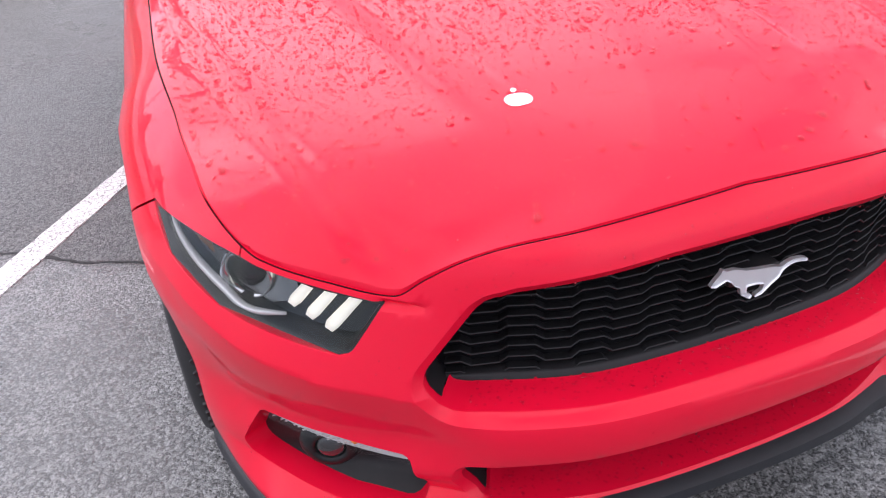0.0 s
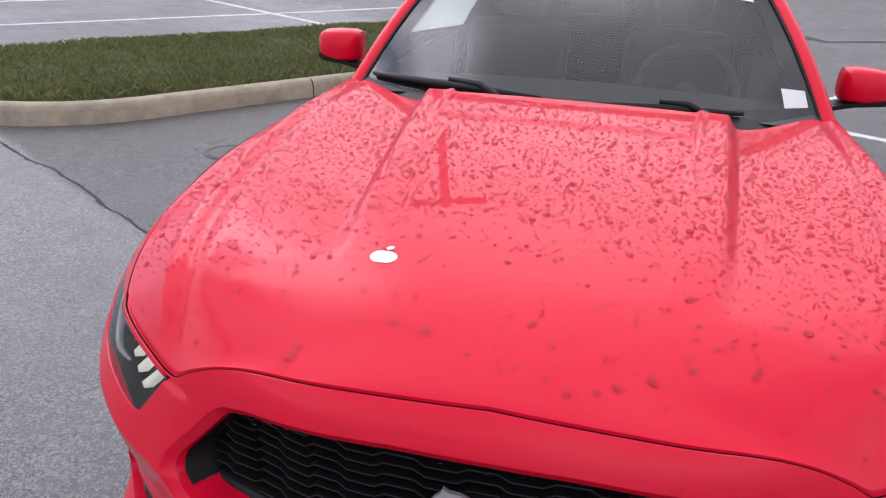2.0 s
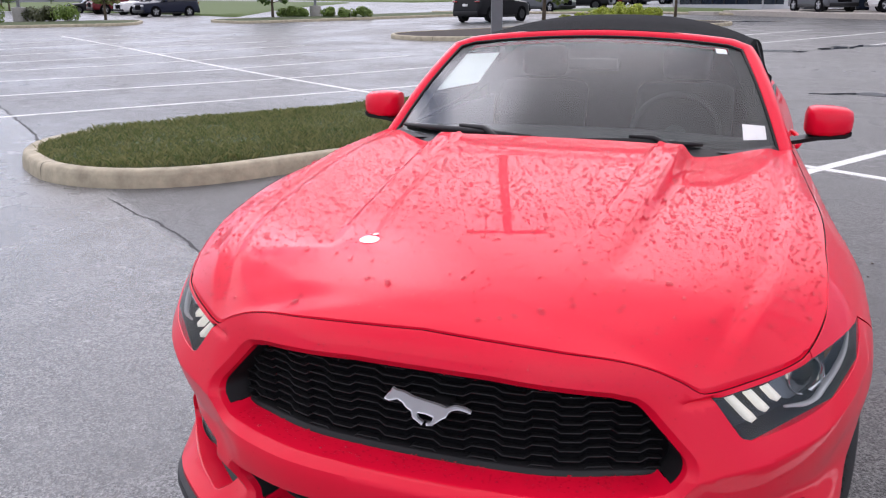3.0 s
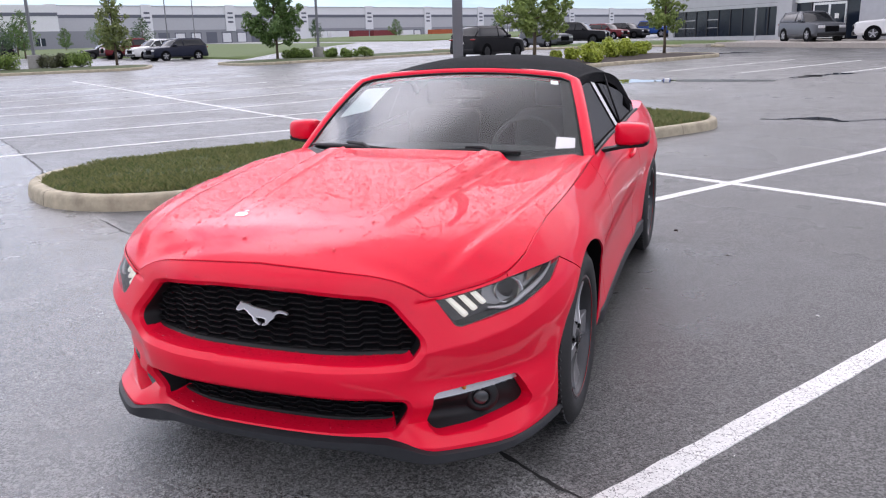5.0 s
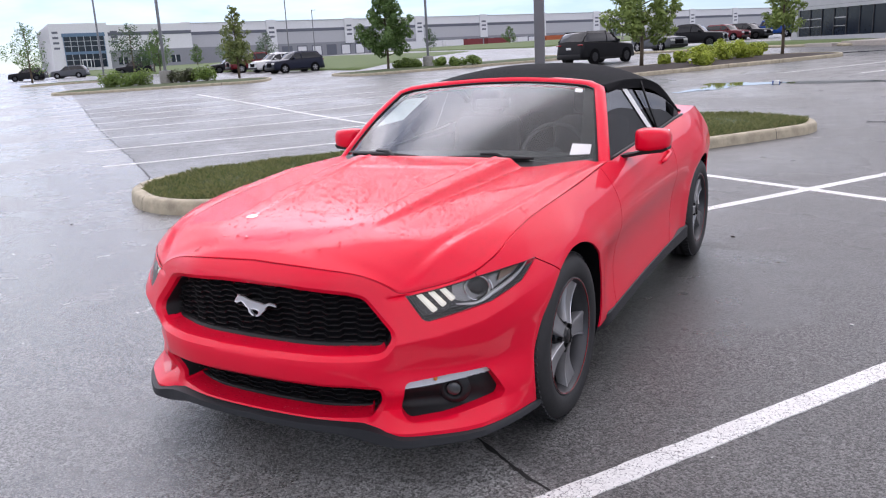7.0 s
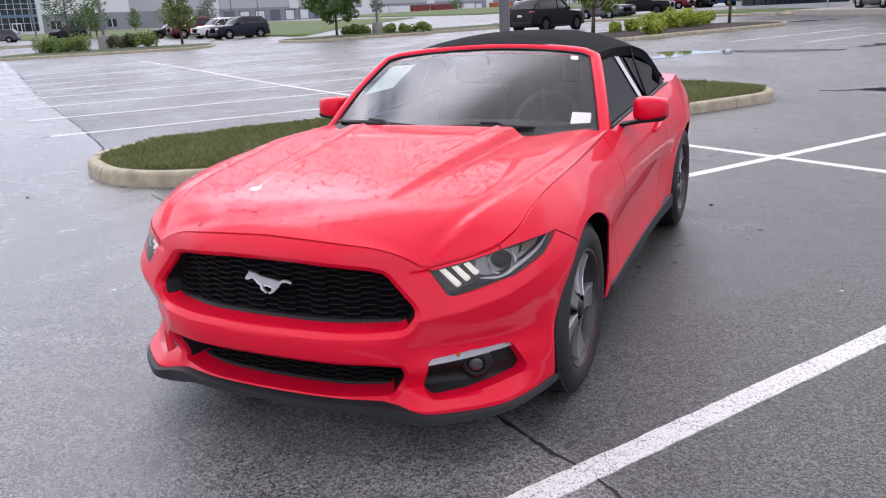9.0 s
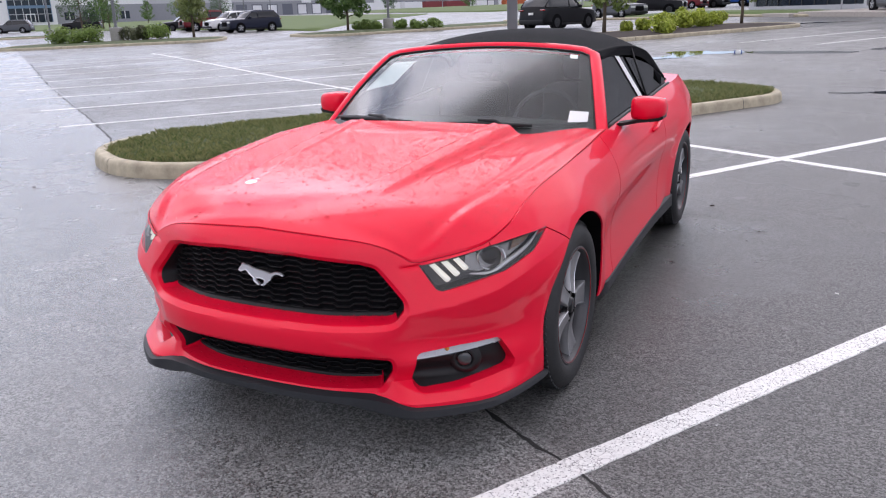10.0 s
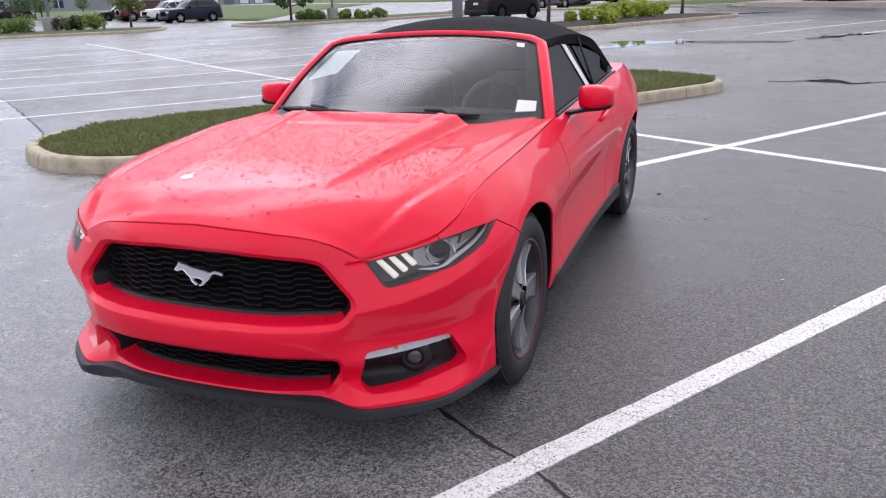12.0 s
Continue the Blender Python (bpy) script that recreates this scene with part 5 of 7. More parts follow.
def wrap(u, z, deeper=0.0):
    """The painted skin: a point at arc u of the plan and height z."""
    x, y = plan(u)
    nx, ny = plan_normal(u)
    a, b = NOSE_END(u), FLANK_ON(u)
    d = NOSE(z) if a == 0 else NOSE(z) * (1 - a) + corner(u, z) * a
    if b:
        d = d * (1 - b) + FLANK(z / Z_TOP(u)) * b
    # flares over the wheels
    for wy in (0.925, 3.65):
        r = math.hypot(y - wy, z - 0.345)
        if r < 0.52 and x > 0.8:
            d -= 0.014 * max(0.0, 1 - abs(r - 0.40) / 0.12) * b
    if b == 1 and 1.2 < y < 3.3:
        # the flank: hollow along the door, flared out over the skirt
        r = z / Z_TOP(u)
        k = smooth((y - 1.25) / 0.3) * (1 - smooth((y - 2.9) / 0.3))
        d += k * (0.018 * math.exp(-(((r - 0.53) / 0.12) ** 2)) - 0.020 * math.exp(-(((r - 0.27) / 0.08) ** 2)))
    d += deeper
    return Vector((x + nx * d, y + ny * d, z))


def PX(x, z):
    """The arc at which the skin lies x metres out, at height z, on the nose."""
    lo, hi = 0.0, UY(0.8)
    for _ in range(40):
        mid = (lo + hi) / 2
        if wrap(mid, z).x < x:
            lo = mid
        else:
            hi = mid
    return lo


def PY(y, z):
    lo, hi = UX(0.5), UY(4.3)
    for _ in range(40):
        mid = (lo + hi) / 2
        if wrap(mid, z).y < y:
            lo = mid
        else:
            hi = mid
    return lo


def col(lo, hi, step):
    n = max(1, int(math.ceil((hi - lo) / step)))
    return [lo + (hi - lo) * i / n for i in range(n + 1)]


def lay(bm, deeper=0.0):
    """Bends a flat (u, z) sheet onto the skin; its third coordinate is the depth below it."""
    for v in bm.verts:
        v.co = wrap(v.co.x, v.co.y, deeper + v.co.z)
    return bm


def ribbon(line, width):
    """A strip polygon along a line of (u, z) points."""
    pts = [Vector(p) for p in line]
    left, right = [], []
    for i, p in enumerate(pts):
        d = (pts[min(i + 1, len(pts) - 1)] - pts[max(i - 1, 0)]).normalized()
        n = Vector((-d.y, d.x)) * width / 2
        left.append(tuple(p + n))
        right.append(tuple(p - n))
    return left + right[::-1]


def ring(cu, cz, r, n=40):
    return [(cu + r * math.cos(math.tau * i / n), cz + r * math.sin(math.tau * i / n)) for i in range(n)]


car = thing("red_convertible", "red two-door convertible with black soft top, wet with rain", "car")

# openings in the skin, in (u, z)
xz = lambda pts: [(PX(x, z), z) for x, z in pts]
GRILLE = [(-0.3, 0.722)] + xz([(0.15, 0.718), (0.30, 0.708), (0.40, 0.698)]) + rounded([(-0.3, 0.722)] + xz([(0.448, 0.690), (0.568, 0.562), (0.530, 0.500)]) + [(-0.3, 0.499)], 0.030)[6:24] + xz([(0.25, 0.499)]) + [(-0.3, 0.499)]
LOWER = [(-0.3, 0.386)] + xz([(0.25, 0.384), (0.42, 0.377)]) + rounded([(-0.3, 0.386)] + xz([(0.512, 0.366), (0.505, 0.315), (0.470, 0.250)]) + [(-0.3, 0.246)], 0.035)[6:24] + xz([(0.25, 0.246)]) + [(-0.3, 0.246)]
FOG = rounded(xz([(0.585, 0.388), (0.70, 0.402), (0.805, 0.402), (0.850, 0.300), (0.84, 0.278), (0.70, 0.248), (0.60, 0.242), (0.553, 0.268)]), 0.02)
U_TIP = PY(0.62, 0.750)
LAMP = [(PX(0.588, 0.694), 0.694), (PX(0.68, 0.713), 0.713), (PX(0.775, 0.737), 0.737), (PX(0.845, 0.747), 0.747), (U_TIP, 0.752), (PY(0.50, 0.70), 0.692), (PX(0.83, 0.650), 0.650),
        (PX(0.74, 0.619), 0.619), (PX(0.655, 0.608), 0.608)]
LAMP = [LAMP[0]] + LAMP[1:5] + LAMP[5:7] + rounded(LAMP[6:] + [LAMP[0]], 0.02)[12:18]
U_W, U_R = UY(0.925), UY(3.65)
ARCH, ARCH_R = ring(U_W, 0.345, 0.385, 64), ring(U_R, 0.345, 0.385, 64)
U_HF = PX(0.775, 0.745)
SEAM = [(U_TIP - 0.012, 0.7495), (UY(0.69), 0.70), (UY(0.765), 0.645)]
DOOR_A, DOOR_B = UY(1.62), UY(2.93)
TAIL = UY(4.28)
GAPS = [ribbon(SEAM, 0.005), ribbon([(U_HF, 0.73), (U_HF - 0.004, 0.80)], 0.005),
        ribbon([(DOOR_A - 0.03, 0.1), (DOOR_A - 0.035, 0.35), (DOOR_A, 0.6), (DOOR_A + 0.03, 0.8), (DOOR_A + 0.06, 1.0)], 0.006),
        ribbon([(DOOR_B - 0.10, 0.1), (DOOR_B - 0.10, 0.3), (DOOR_B, 0.5), (DOOR_B + 0.02, 1.0)], 0.006), ribbon([(TAIL, 0.1), (TAIL, 0.72), (UY(4.6), 0.72), (U_END + 0.1, 0.72)], 0.006)]


BROW = [(PX(0.515, 0.684), 0.684), (PX(0.588, 0.694), 0.694)]


def edge_gap(poly, u, z):
    """How far a point lies from a polygon's outline."""
    p, best = Vector((u, z)), 9.0
    for a, b in zip(poly, poly[1:] + poly[:1]):
        a, b = Vector(a), Vector(b)
        d = b - a
        t = min(1.0, max(0.0, (p - a).dot(d) / max(1e-9, d.length_squared)))
        best = min(best, (p - a - d * t).length)
    return best


def roll_in(u, z):
    """The skin's rounded lips round the two grilles, and the short fold between lamp and grille."""
    if u > PX(0.62, 0.5):
        return 0.0
    out = 0.0
    for poly in (GRILLE, LOWER):
        e = max(0.0, 1 - edge_gap(poly, u, z) / 0.017)
        out += 0.017 * e
    f = smooth((u - BROW[0][0]) / 0.05) * (1 - smooth((u - BROW[1][0]) / 0.01))
    line = BROW[0][1] + (BROW[1][1] - BROW[0][1]) * (u - BROW[0][0]) / (BROW[1][0] - BROW[0][0])
    return out + 0.010 * f * max(0.0, 1 - abs(z - line) / 0.009)


def region(u, z):
    if inside(GRILLE, u, z) or inside(LOWER, u, z):
        return ""
    for g in GAPS:
        if inside(g, u, z):
            return ""
    if inside(FOG, u, z) or inside(LAMP, u, z) or inside(ARCH, u, z) or inside(ARCH_R, u, z):
        return ""
    if u < U_W:
        if u < U_HF:
            return "front_bumper"
        top = float(np.interp(u, [LAMP[2][0], LAMP[3][0], U_TIP], [LAMP[2][1], LAMP[3][1], LAMP[4][1]]))
        if u < U_TIP - 0.012:
            return "fender" if z > top - 0.012 else "front_bumper"
        line = float(np.interp(u, [p[0] for p in SEAM], [p[1] for p in SEAM]))
        return "fender" if z > line else "front_bumper"
    if u < float(np.interp(z, [0.1, 0.35, 0.6, 0.8, 1.0], [DOOR_A - 0.03, DOOR_A - 0.035, DOOR_A, DOOR_A + 0.03, DOOR_A + 0.06])):
        return "fender"
    if u < float(np.interp(z, [0.1, 0.3, 0.5, 1.0], [DOOR_B - 0.10, DOOR_B - 0.10, DOOR_B, DOOR_B + 0.02])):
        return "door"
    if u < TAIL or z > 0.72:
        return "quarter_panel"
    return "rear_bumper"


def return_depth(z):
    """How deep the red paint runs into a grille: far along the shelves, little round the rest."""
    return 0.034 + (0.066 * smooth((0.516 - z) / 0.012) if z > 0.42 else 0.086 * smooth((0.264 - z) / 0.012))


def fold(bm):
    """Gives the cut skin its returns: deep round the openings, shallow along the gaps."""
    es = [e for e in bm.edges if e.is_boundary and not (abs(e.verts[0].co.x) < 1e-4 and abs(e.verts[1].co.x) < 1e-4)]
    # first a small rounded edge, then the depth
    for step in (0, 1):
        r = bmesh.ops.extrude_edge_only(bm, edges=es)
        es = [g for g in r["geom"] if isinstance(g, bmesh.types.BMEdge)]
        for g in r["geom"]:
            if isinstance(g, bmesh.types.BMVert):
                u, z = g.co.x, g.co.y
                d = 0.012
                if inside(grow(GRILLE, 0.004), u, z) or inside(grow(LOWER, 0.004), u, z):
                    d = return_depth(z)
                elif inside(grow(FOG, 0.004), u, z):
                    d = 0.05
                elif inside(grow(LAMP, 0.003), u, z):
                    d = 0.03
                g.co.z += 0.004 if step == 0 else d
                if step and d > 0.06:
                    # the shelves of the grilles rise towards the mesh
                    g.co.y += 0.012 * smooth((0.53 - z) / 0.02) * smooth((z - 0.42) / 0.03) + 0.020 * smooth((0.30 - z) / 0.03)
    return bm


# where the corner's faces meet: the crease, and the ledge's two edges
FOLDS = [[(u, CREASE(u)) for u in col(UX(0.56), UY(0.66), 0.06)], [(UX(0.47), 0.275), (UY(0.55), 0.275)], [(UX(0.47), 0.22), (UY(0.55), 0.22)]]


def build_skin():
    us = col(0, UY(0.8), 0.0125) + col(UY(0.8), U_END, 0.035)[1:]
    bm = sheet(us, Z_LOW, Z_TOP, 40)
    for poly in (GRILLE, LOWER, grow(GRILLE, 0.006), grow(LOWER, 0.006), grow(GRILLE, 0.012), grow(LOWER, 0.012), grow(GRILLE, 0.017), grow(LOWER, 0.017), ribbon(BROW, 0.018), BROW, *FOLDS, FOG, LAMP, ARCH, ARCH_R, *GAPS):
        knife(bm, poly)
    names = {}
    for f in bm.faces:
        c = f.calc_center_median()
        names.setdefault(region(c.x, c.y), []).append(f.index)
    bm.faces.index_update()
    for name in ("front_bumper", "fender", "door", "quarter_panel", "rear_bumper"):
        b = bm.copy()
        b.faces.ensure_lookup_table()
        b.faces.index_update()
        mine = {i for i, f in enumerate(b.faces) if region(*f.calc_center_median()[:2]) == name}
        bmesh.ops.delete(b, geom=[f for i, f in enumerate(b.faces) if i not in mine], context="FACES")
        if name == "front_bumper":
            for v in b.verts:
                v.co.z += roll_in(v.co.x, v.co.y)
        fold(b)
        lay(b)
        if name in ("front_bumper", "rear_bumper"):
            part(name, mirror_bm(b), "red", car, sharp=38)
        else:
            for sx in (1, -1):
                c = b.copy()
                if sx < 0:
                    for v in c.verts:
                        v.co.x = -v.co.x
                part(name, c, "red", car, sharp=38)
            b.free()
    bm.free()


build_skin()

# dark shell under the skin, closing the gaps
us = col(0, U_END, 0.06)
shell = sheet(us, lambda u: 0.22, lambda u: Z_TOP(u) - 0.012, 12)
for poly in (grow(ARCH, 0.02), grow(ARCH_R, 0.02), grow(FOG, 0.01), grow(LAMP, 0.006)):
    knife(shell, poly)
keep_faces(shell, lambda u, z: not any(inside(p, u, z) for p in (grow(ARCH, 0.02), grow(ARCH_R, 0.02), grow(FOG, 0.01), grow(LAMP, 0.006))))
keep_faces(shell, lambda u, z: u > PX(0.60, 0.5) or z > 0.73)
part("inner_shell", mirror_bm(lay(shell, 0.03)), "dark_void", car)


# ---- bonnet ----
Z_MID = table((0.10, 0.797), (0.115, 0.808), (0.16, 0.829), (0.25, 0.858), (0.40, 0.890), (0.60, 0.917), (1.0, 0.956), (1.40, 0.985), (1.9, 1.01))
FALL = table((0.08, 0.06), (0.13, 0.070), (0.165, 0.076), (0.22, 0.052), (0.32, 0.028), (0.60, 0.016), (1.0, 0.012), (1.5, 0.008), (1.9, 0.01))
X_CREASE = table((0.10, 0.555), (0.155, 0.57), (0.29, 0.640), (0.45, 0.690), (0.60, 0.722), (1.0, 0.768), (1.4, 0.795), (1.85, 0.805))
X_RIDGE = table((0.30, 0.315), (0.40, 0.325), (0.57, 0.348), (0.75, 0.366), (1.0, 0.392), (1.4, 0.428), (1.9, 0.47))
RIDGE_H = table((0.36, 0.0), (0.43, 0.006), (0.55, 0.013), (0.75, 0.020), (1.0, 0.028), (1.46, 0.038), (1.9, 0.04))


def gap_line():
    pts = [wrap(u, Z_TOP(u)) for u in col(0, UY(1.82), 0.004)]
    k = next(i for i, p in enumerate(pts) if p.x > 0.77)
    return pts, k


GAP, GAP_K = gap_line()
GAP_X, GAP_Y, GAP_Z = (np.array([p[i] for p in GAP]) for i in range(3))


def crown(q, y, xc):
    """The bonnet's dome with its two ribs."""
    z = Z_MID(y) - FALL(y) * (q / 0.52) ** 2.4
    xr, h = X_RIDGE(y), RIDGE_H(y)
    z -= 1.15 * h * smooth((q - xr) / 0.042) * (1 - 0.55 * smooth((q - xr - 0.05) / max(0.05, xc - xr - 0.05)))
    z += 0.26 * h * smooth((q - xr + 0.085) / 0.014) * (1 - smooth((q - xr) / 0.03))
    return z + 0.006 * smooth((y - 1.20) / 0.03) * (1 - smooth((q - xr + 0.07) / 0.02))


def form(x, y):
    """The bonnet before its edges are drawn to the gap: dome, crease and falling shoulder."""
    yy = max(y, 0.10)
    xc = X_CREASE(yy)
    dip = 0.009 * math.exp(-(((x - xc + 0.040) / 0.024) ** 2)) * smooth((yy - 0.16) / 0.15)
    if x <= xc:
        return crown(x, yy, xc) - dip
    ys = max(yy, 0.36)
    xe, ze = float(np.interp(ys, GAP_Y, GAP_X)), float(np.interp(ys, GAP_Y, GAP_Z))
    xs = X_CREASE(ys)
    fall = (crown(xs, ys, xs) - ze) / max(0.04, xe - xs)
    t = x - xc
    return crown(xc, yy, xc) - fall * (t - 0.005 * (1 - math.exp(-t / 0.005)))


GAP_FORM = np.array([form(p.x, p.y) for p in GAP])
EDGE_OFF = GAP_Z - GAP_FORM


def hood_z(x, y):
    """The bonnet's height: its form, drawn softly to the height of the gap along its edge."""
    x = abs(x)
    d2 = (GAP_X - x) ** 2 + (GAP_Y - y) ** 2
    w = 1.0 / (d2 + 1e-5) ** 2
    off = float((w * EDGE_OFF).sum() / w.sum())
    d = math.sqrt(float(d2.min()))
    k = max(0.0, 1 - d / 0.28)
    return form(x, y) + off * k * k


def hood_rear(x):
    """The bonnet's rear edge: straight between the ribs, then swept back to the screen corners."""
    x = abs(x)
    return 1.455 + 0.06 * smooth((x - 0.42) / 0.06) + 0.30 * smooth((x - 0.46) / 0.40)


def hood_bm():
    bm = bmesh.new()
    nx, ny = 110, 90
    kx = float(GAP_X[GAP_K])
    grid = []
    for j in range(ny + 1):
        b = (j / ny) ** 1.15
        row = []
        for i in range(nx + 1):
            a = i / nx
            x0 = a * kx
            y0 = float(np.interp(x0, GAP_X[:GAP_K + 1], GAP_Y[:GAP_K + 1]))
            x1 = a * float(GAP_X[-1] - 0.004)
            y = y0 + (hood_rear(x1) - y0) * b
            xe = float(np.interp(y, GAP_Y, GAP_X)) if y > GAP_Y[GAP_K] else kx
            x = a * (xe - 0.0055)
            row.append(bm.verts.new((x, y + 0.006 * (j == 0), hood_z(x, y + 0.006 * (j == 0)))))
        grid.append(row)
    for p, q in zip(grid, grid[1:]):
        for i in range(nx):
            bm.faces.new((p[i], p[i + 1], q[i + 1], q[i]))
    mirror_bm(bm)
    rim(bm, lambda c: Vector((0, 0, -0.02)))
    return bm


part("bonnet", hood_bm(), "red", car, sharp=38)
# an added near-black tube in the bonnet gap, standing in for its shade
for sx in (1, -1):
    line = [(sx * (p.x - 0.002), p.y + 0.003, p.z - 0.0018) for p in GAP[::3]]
    part("gap_seal", tube_bm(line, 0.0028, 6), "dark_void", car)


# ---- screen, frame, roof ----
def ws_low(t):
    return Vector((0.765 * t, 1.47 + 0.345 * abs(t) ** 2.3, 0.955 - 0.022 * t * t))


def ws_top(t):
    return Vector((0.605 * t, 2.345 - 0.085 * abs(t) ** 2.2, 1.312 - 0.036 * t * t))


def ws(t, s, off=0.0):
    """The windshield: t across from -1 to 1, s up from 0 to 1."""
    p = ws_low(t).lerp(ws_top(t), s)
    return p + Vector((0.15 * t, -0.42, 0.9)) * (0.018 * math.sin(math.pi * s) + off)


def ws_sheet(t0, t1, s0, s1, n, m, off=0.0):
    bm = bmesh.new()
    rows = [[bm.verts.new(ws(t0 + (t1 - t0) * i / n, s0 + (s1 - s0) * j / m, off)) for i in range(n + 1)] for j in range(m + 1)]
    for p, q in zip(rows, rows[1:]):
        for i in range(n):
            bm.faces.new((p[i], p[i + 1], q[i + 1], q[i]))
    return bm


screen = part("windshield", ws_sheet(-1, 1, 0, 1, 40, 20), "windshield", car, "tinted windshield with raindrops")
screen.visible_shadow = False
border = ws_sheet(-0.995, 0.995, 0.0, 0.075, 40, 2, -0.004)
for t0, t1, s0, s1 in ((-0.995, -0.90, 0.075, 0.97), (0.90, 0.995, 0.075, 0.97), (-0.995, 0.995, 0.965, 0.998)):
    tmp = ws_sheet(t0, t1, s0, s1, 40 if t1 - t0 > 1 else 3, 20 if s1 - s0 > 0.5 else 2, -0.004)
    me = bpy.data.meshes.new("t")
    tmp.to_mesh(me)
    border.from_mesh(me)
    tmp.free()
    bpy.data.meshes.remove(me)
part("screen_border", border, "black_plastic", screen, "black printed border of the glass")


def sweep_bm(path, frames, section):
    """Carries a section (across, up) along a path with its own side and up ways."""
    bm = bmesh.new()
    loops = []
    for p, (side, up) in zip(path, frames):
        loops.append([bm.verts.new(p + side * a + up * b) for a, b in section])
    for p, q in zip(loops, loops[1:]):
        for i in range(len(section)):
            k = (i + 1) % len(section)
            bm.faces.new((p[i], p[k], q[k], q[i]))
    bm.faces.new(loops[0])
    bm.faces.new(list(reversed(loops[-1])))
    return bm


def frame_path():
    pts = [ws(-1, -0.12 + 1.08 * i / 14) for i in range(15)]
    mid = [ws(-1 + 2 * i / 24, 1.0) for i in range(25)]
    pts += mid[1:-1] + [ws(1, 0.96 - 1.08 * i / 14) for i in range(15)]
    cen = Vector((0, 1.95, 1.12))
    out = []
    for i, p in enumerate(pts):
        d = (pts[min(i + 1, len(pts) - 1)] - pts[max(i - 1, 0)]).normalized()
        nrm = Vector((p.x * 0.35, -0.42, 0.9)).normalized()
        side = d.cross(nrm).normalized()
        if side.dot(p - cen) < 0:
            side = -side
        out.append((side, nrm))
    return pts, out


FP, FF = frame_path()
part("windshield_frame", sweep_bm(FP, FF, [(-0.004, 0.002), (0.004, 0.012), (0.02, 0.018), (0.04, 0.014), (0.058, 0.0), (0.062, -0.02), (0.05, -0.045), (0.0, -0.03)]), "red", car, sharp=50)
part("frame_seal", sweep_bm(FP, FF, [(-0.012, 0.0), (-0.010, 0.006), (-0.003, 0.006), (-0.001, 0.0)]), "black_plastic", car)

ROOF = [spline([2.345, 2.7, 3.0, 3.2, 3.4, 3.55, 3.8, 3.98], v) for v in
        ([0.63, 0.66, 0.69, 0.715, 0.745, 0.77, 0.775, 0.74], [1.275, 1.285, 1.272, 1.238, 1.15, 1.06, 1.005, 0.99], [1.338, 1.385, 1.397, 1.393, 1.370, 1.33, 1.20, 1.04])]


def roof_bm():
    bm = bmesh.new()
    rows = []
    for y in col(2.36, 3.97, 0.035):
        xe, ze, zm = (f(y) for f in ROOF)
        row = []
        for i in range(41):
            t = -1 + i / 20
            s = math.sin(t * math.pi / 2)
            x = xe * s
            row.append(bm.verts.new((x, y - 0.09 * abs(s) ** 2.2 * (y < 2.4), ze + (zm - ze) * (1 - abs(s) ** 2.6))))
        rows.append(row)
    for p, q in zip(rows, rows[1:]):
        for i in range(40):
            bm.faces.new((p[i], p[i + 1], q[i + 1], q[i]))
    rim(bm, lambda c: Vector((-0.004 * (1 if c.x > 0 else -1), 0, -0.05)))
    return bm


roof = part("soft_top", roof_bm(), "canvas", car, "black canvas soft top, closed", sharp=50)


def lining_bm(y):
    """The folded lining behind the rear seats, up to the roof."""
    xe, ze, zm = (f(y) for f in ROOF)
    bm = bmesh.new()
    rows = []
    for t in [-1.11] + [-1 + i / 12 for i in range(25)] + [1.11]:
        top = ze + (zm - ze) * max(0, 1 - abs(t) ** 2.6) - (0.03 if abs(t) <= 1 else 0.10)
        rows.append([bm.verts.new((xe * 0.97 * t, y + dy, z)) for z, dy in ((0.62, -0.02), (top, 0.0), (top, 0.02), (0.62, 0.01))])
    for p, q in zip(rows, rows[1:]):
        for i in range(3):
            bm.faces.new((p[i], p[i + 1], q[i + 1], q[i]))
    return bm


part("roof_lining", lining_bm(3.36), "canvas", car, "black cloth lining of the soft top")


def belt(y):
    return wrap(UY(y), Z_TOP(UY(y)))


SLANT = (belt(2.6).x - ROOF[0](2.6)) / (ROOF[1](2.6) - 0.01 - belt(2.6).z)      # how far the panes lean in


def side_glass(y0, y1, sx, name):
    bm = bmesh.new()
    lo, hi = [], []
    for y in col(y0, y1, 0.05):
        b = belt(y)
        lo.append(bm.verts.new((sx * (b.x - 0.012), y, b.z - 0.02)))
        # upper edge follows the pillar, then the roof rail
        s = (y - 1.84) / (2.30 - 1.84)
        zt = max(b.z - 0.015, ws(1, max(0.02, s)).z - 0.012) if s < 1 else max(ROOF[1](y) - 0.03, b.z - 0.01)
        hi.append(bm.verts.new((sx * (b.x - 0.012 - SLANT * (zt - b.z + 0.02)), y, zt)))
    for i in range(len(lo) - 1):
        bm.faces.new((lo[i], lo[i + 1], hi[i + 1], hi[i]))
    ob = part(name, bm, "dark_glass", car, "dark side window with a pale reflection")
    ob.visible_shadow = False
    return ob


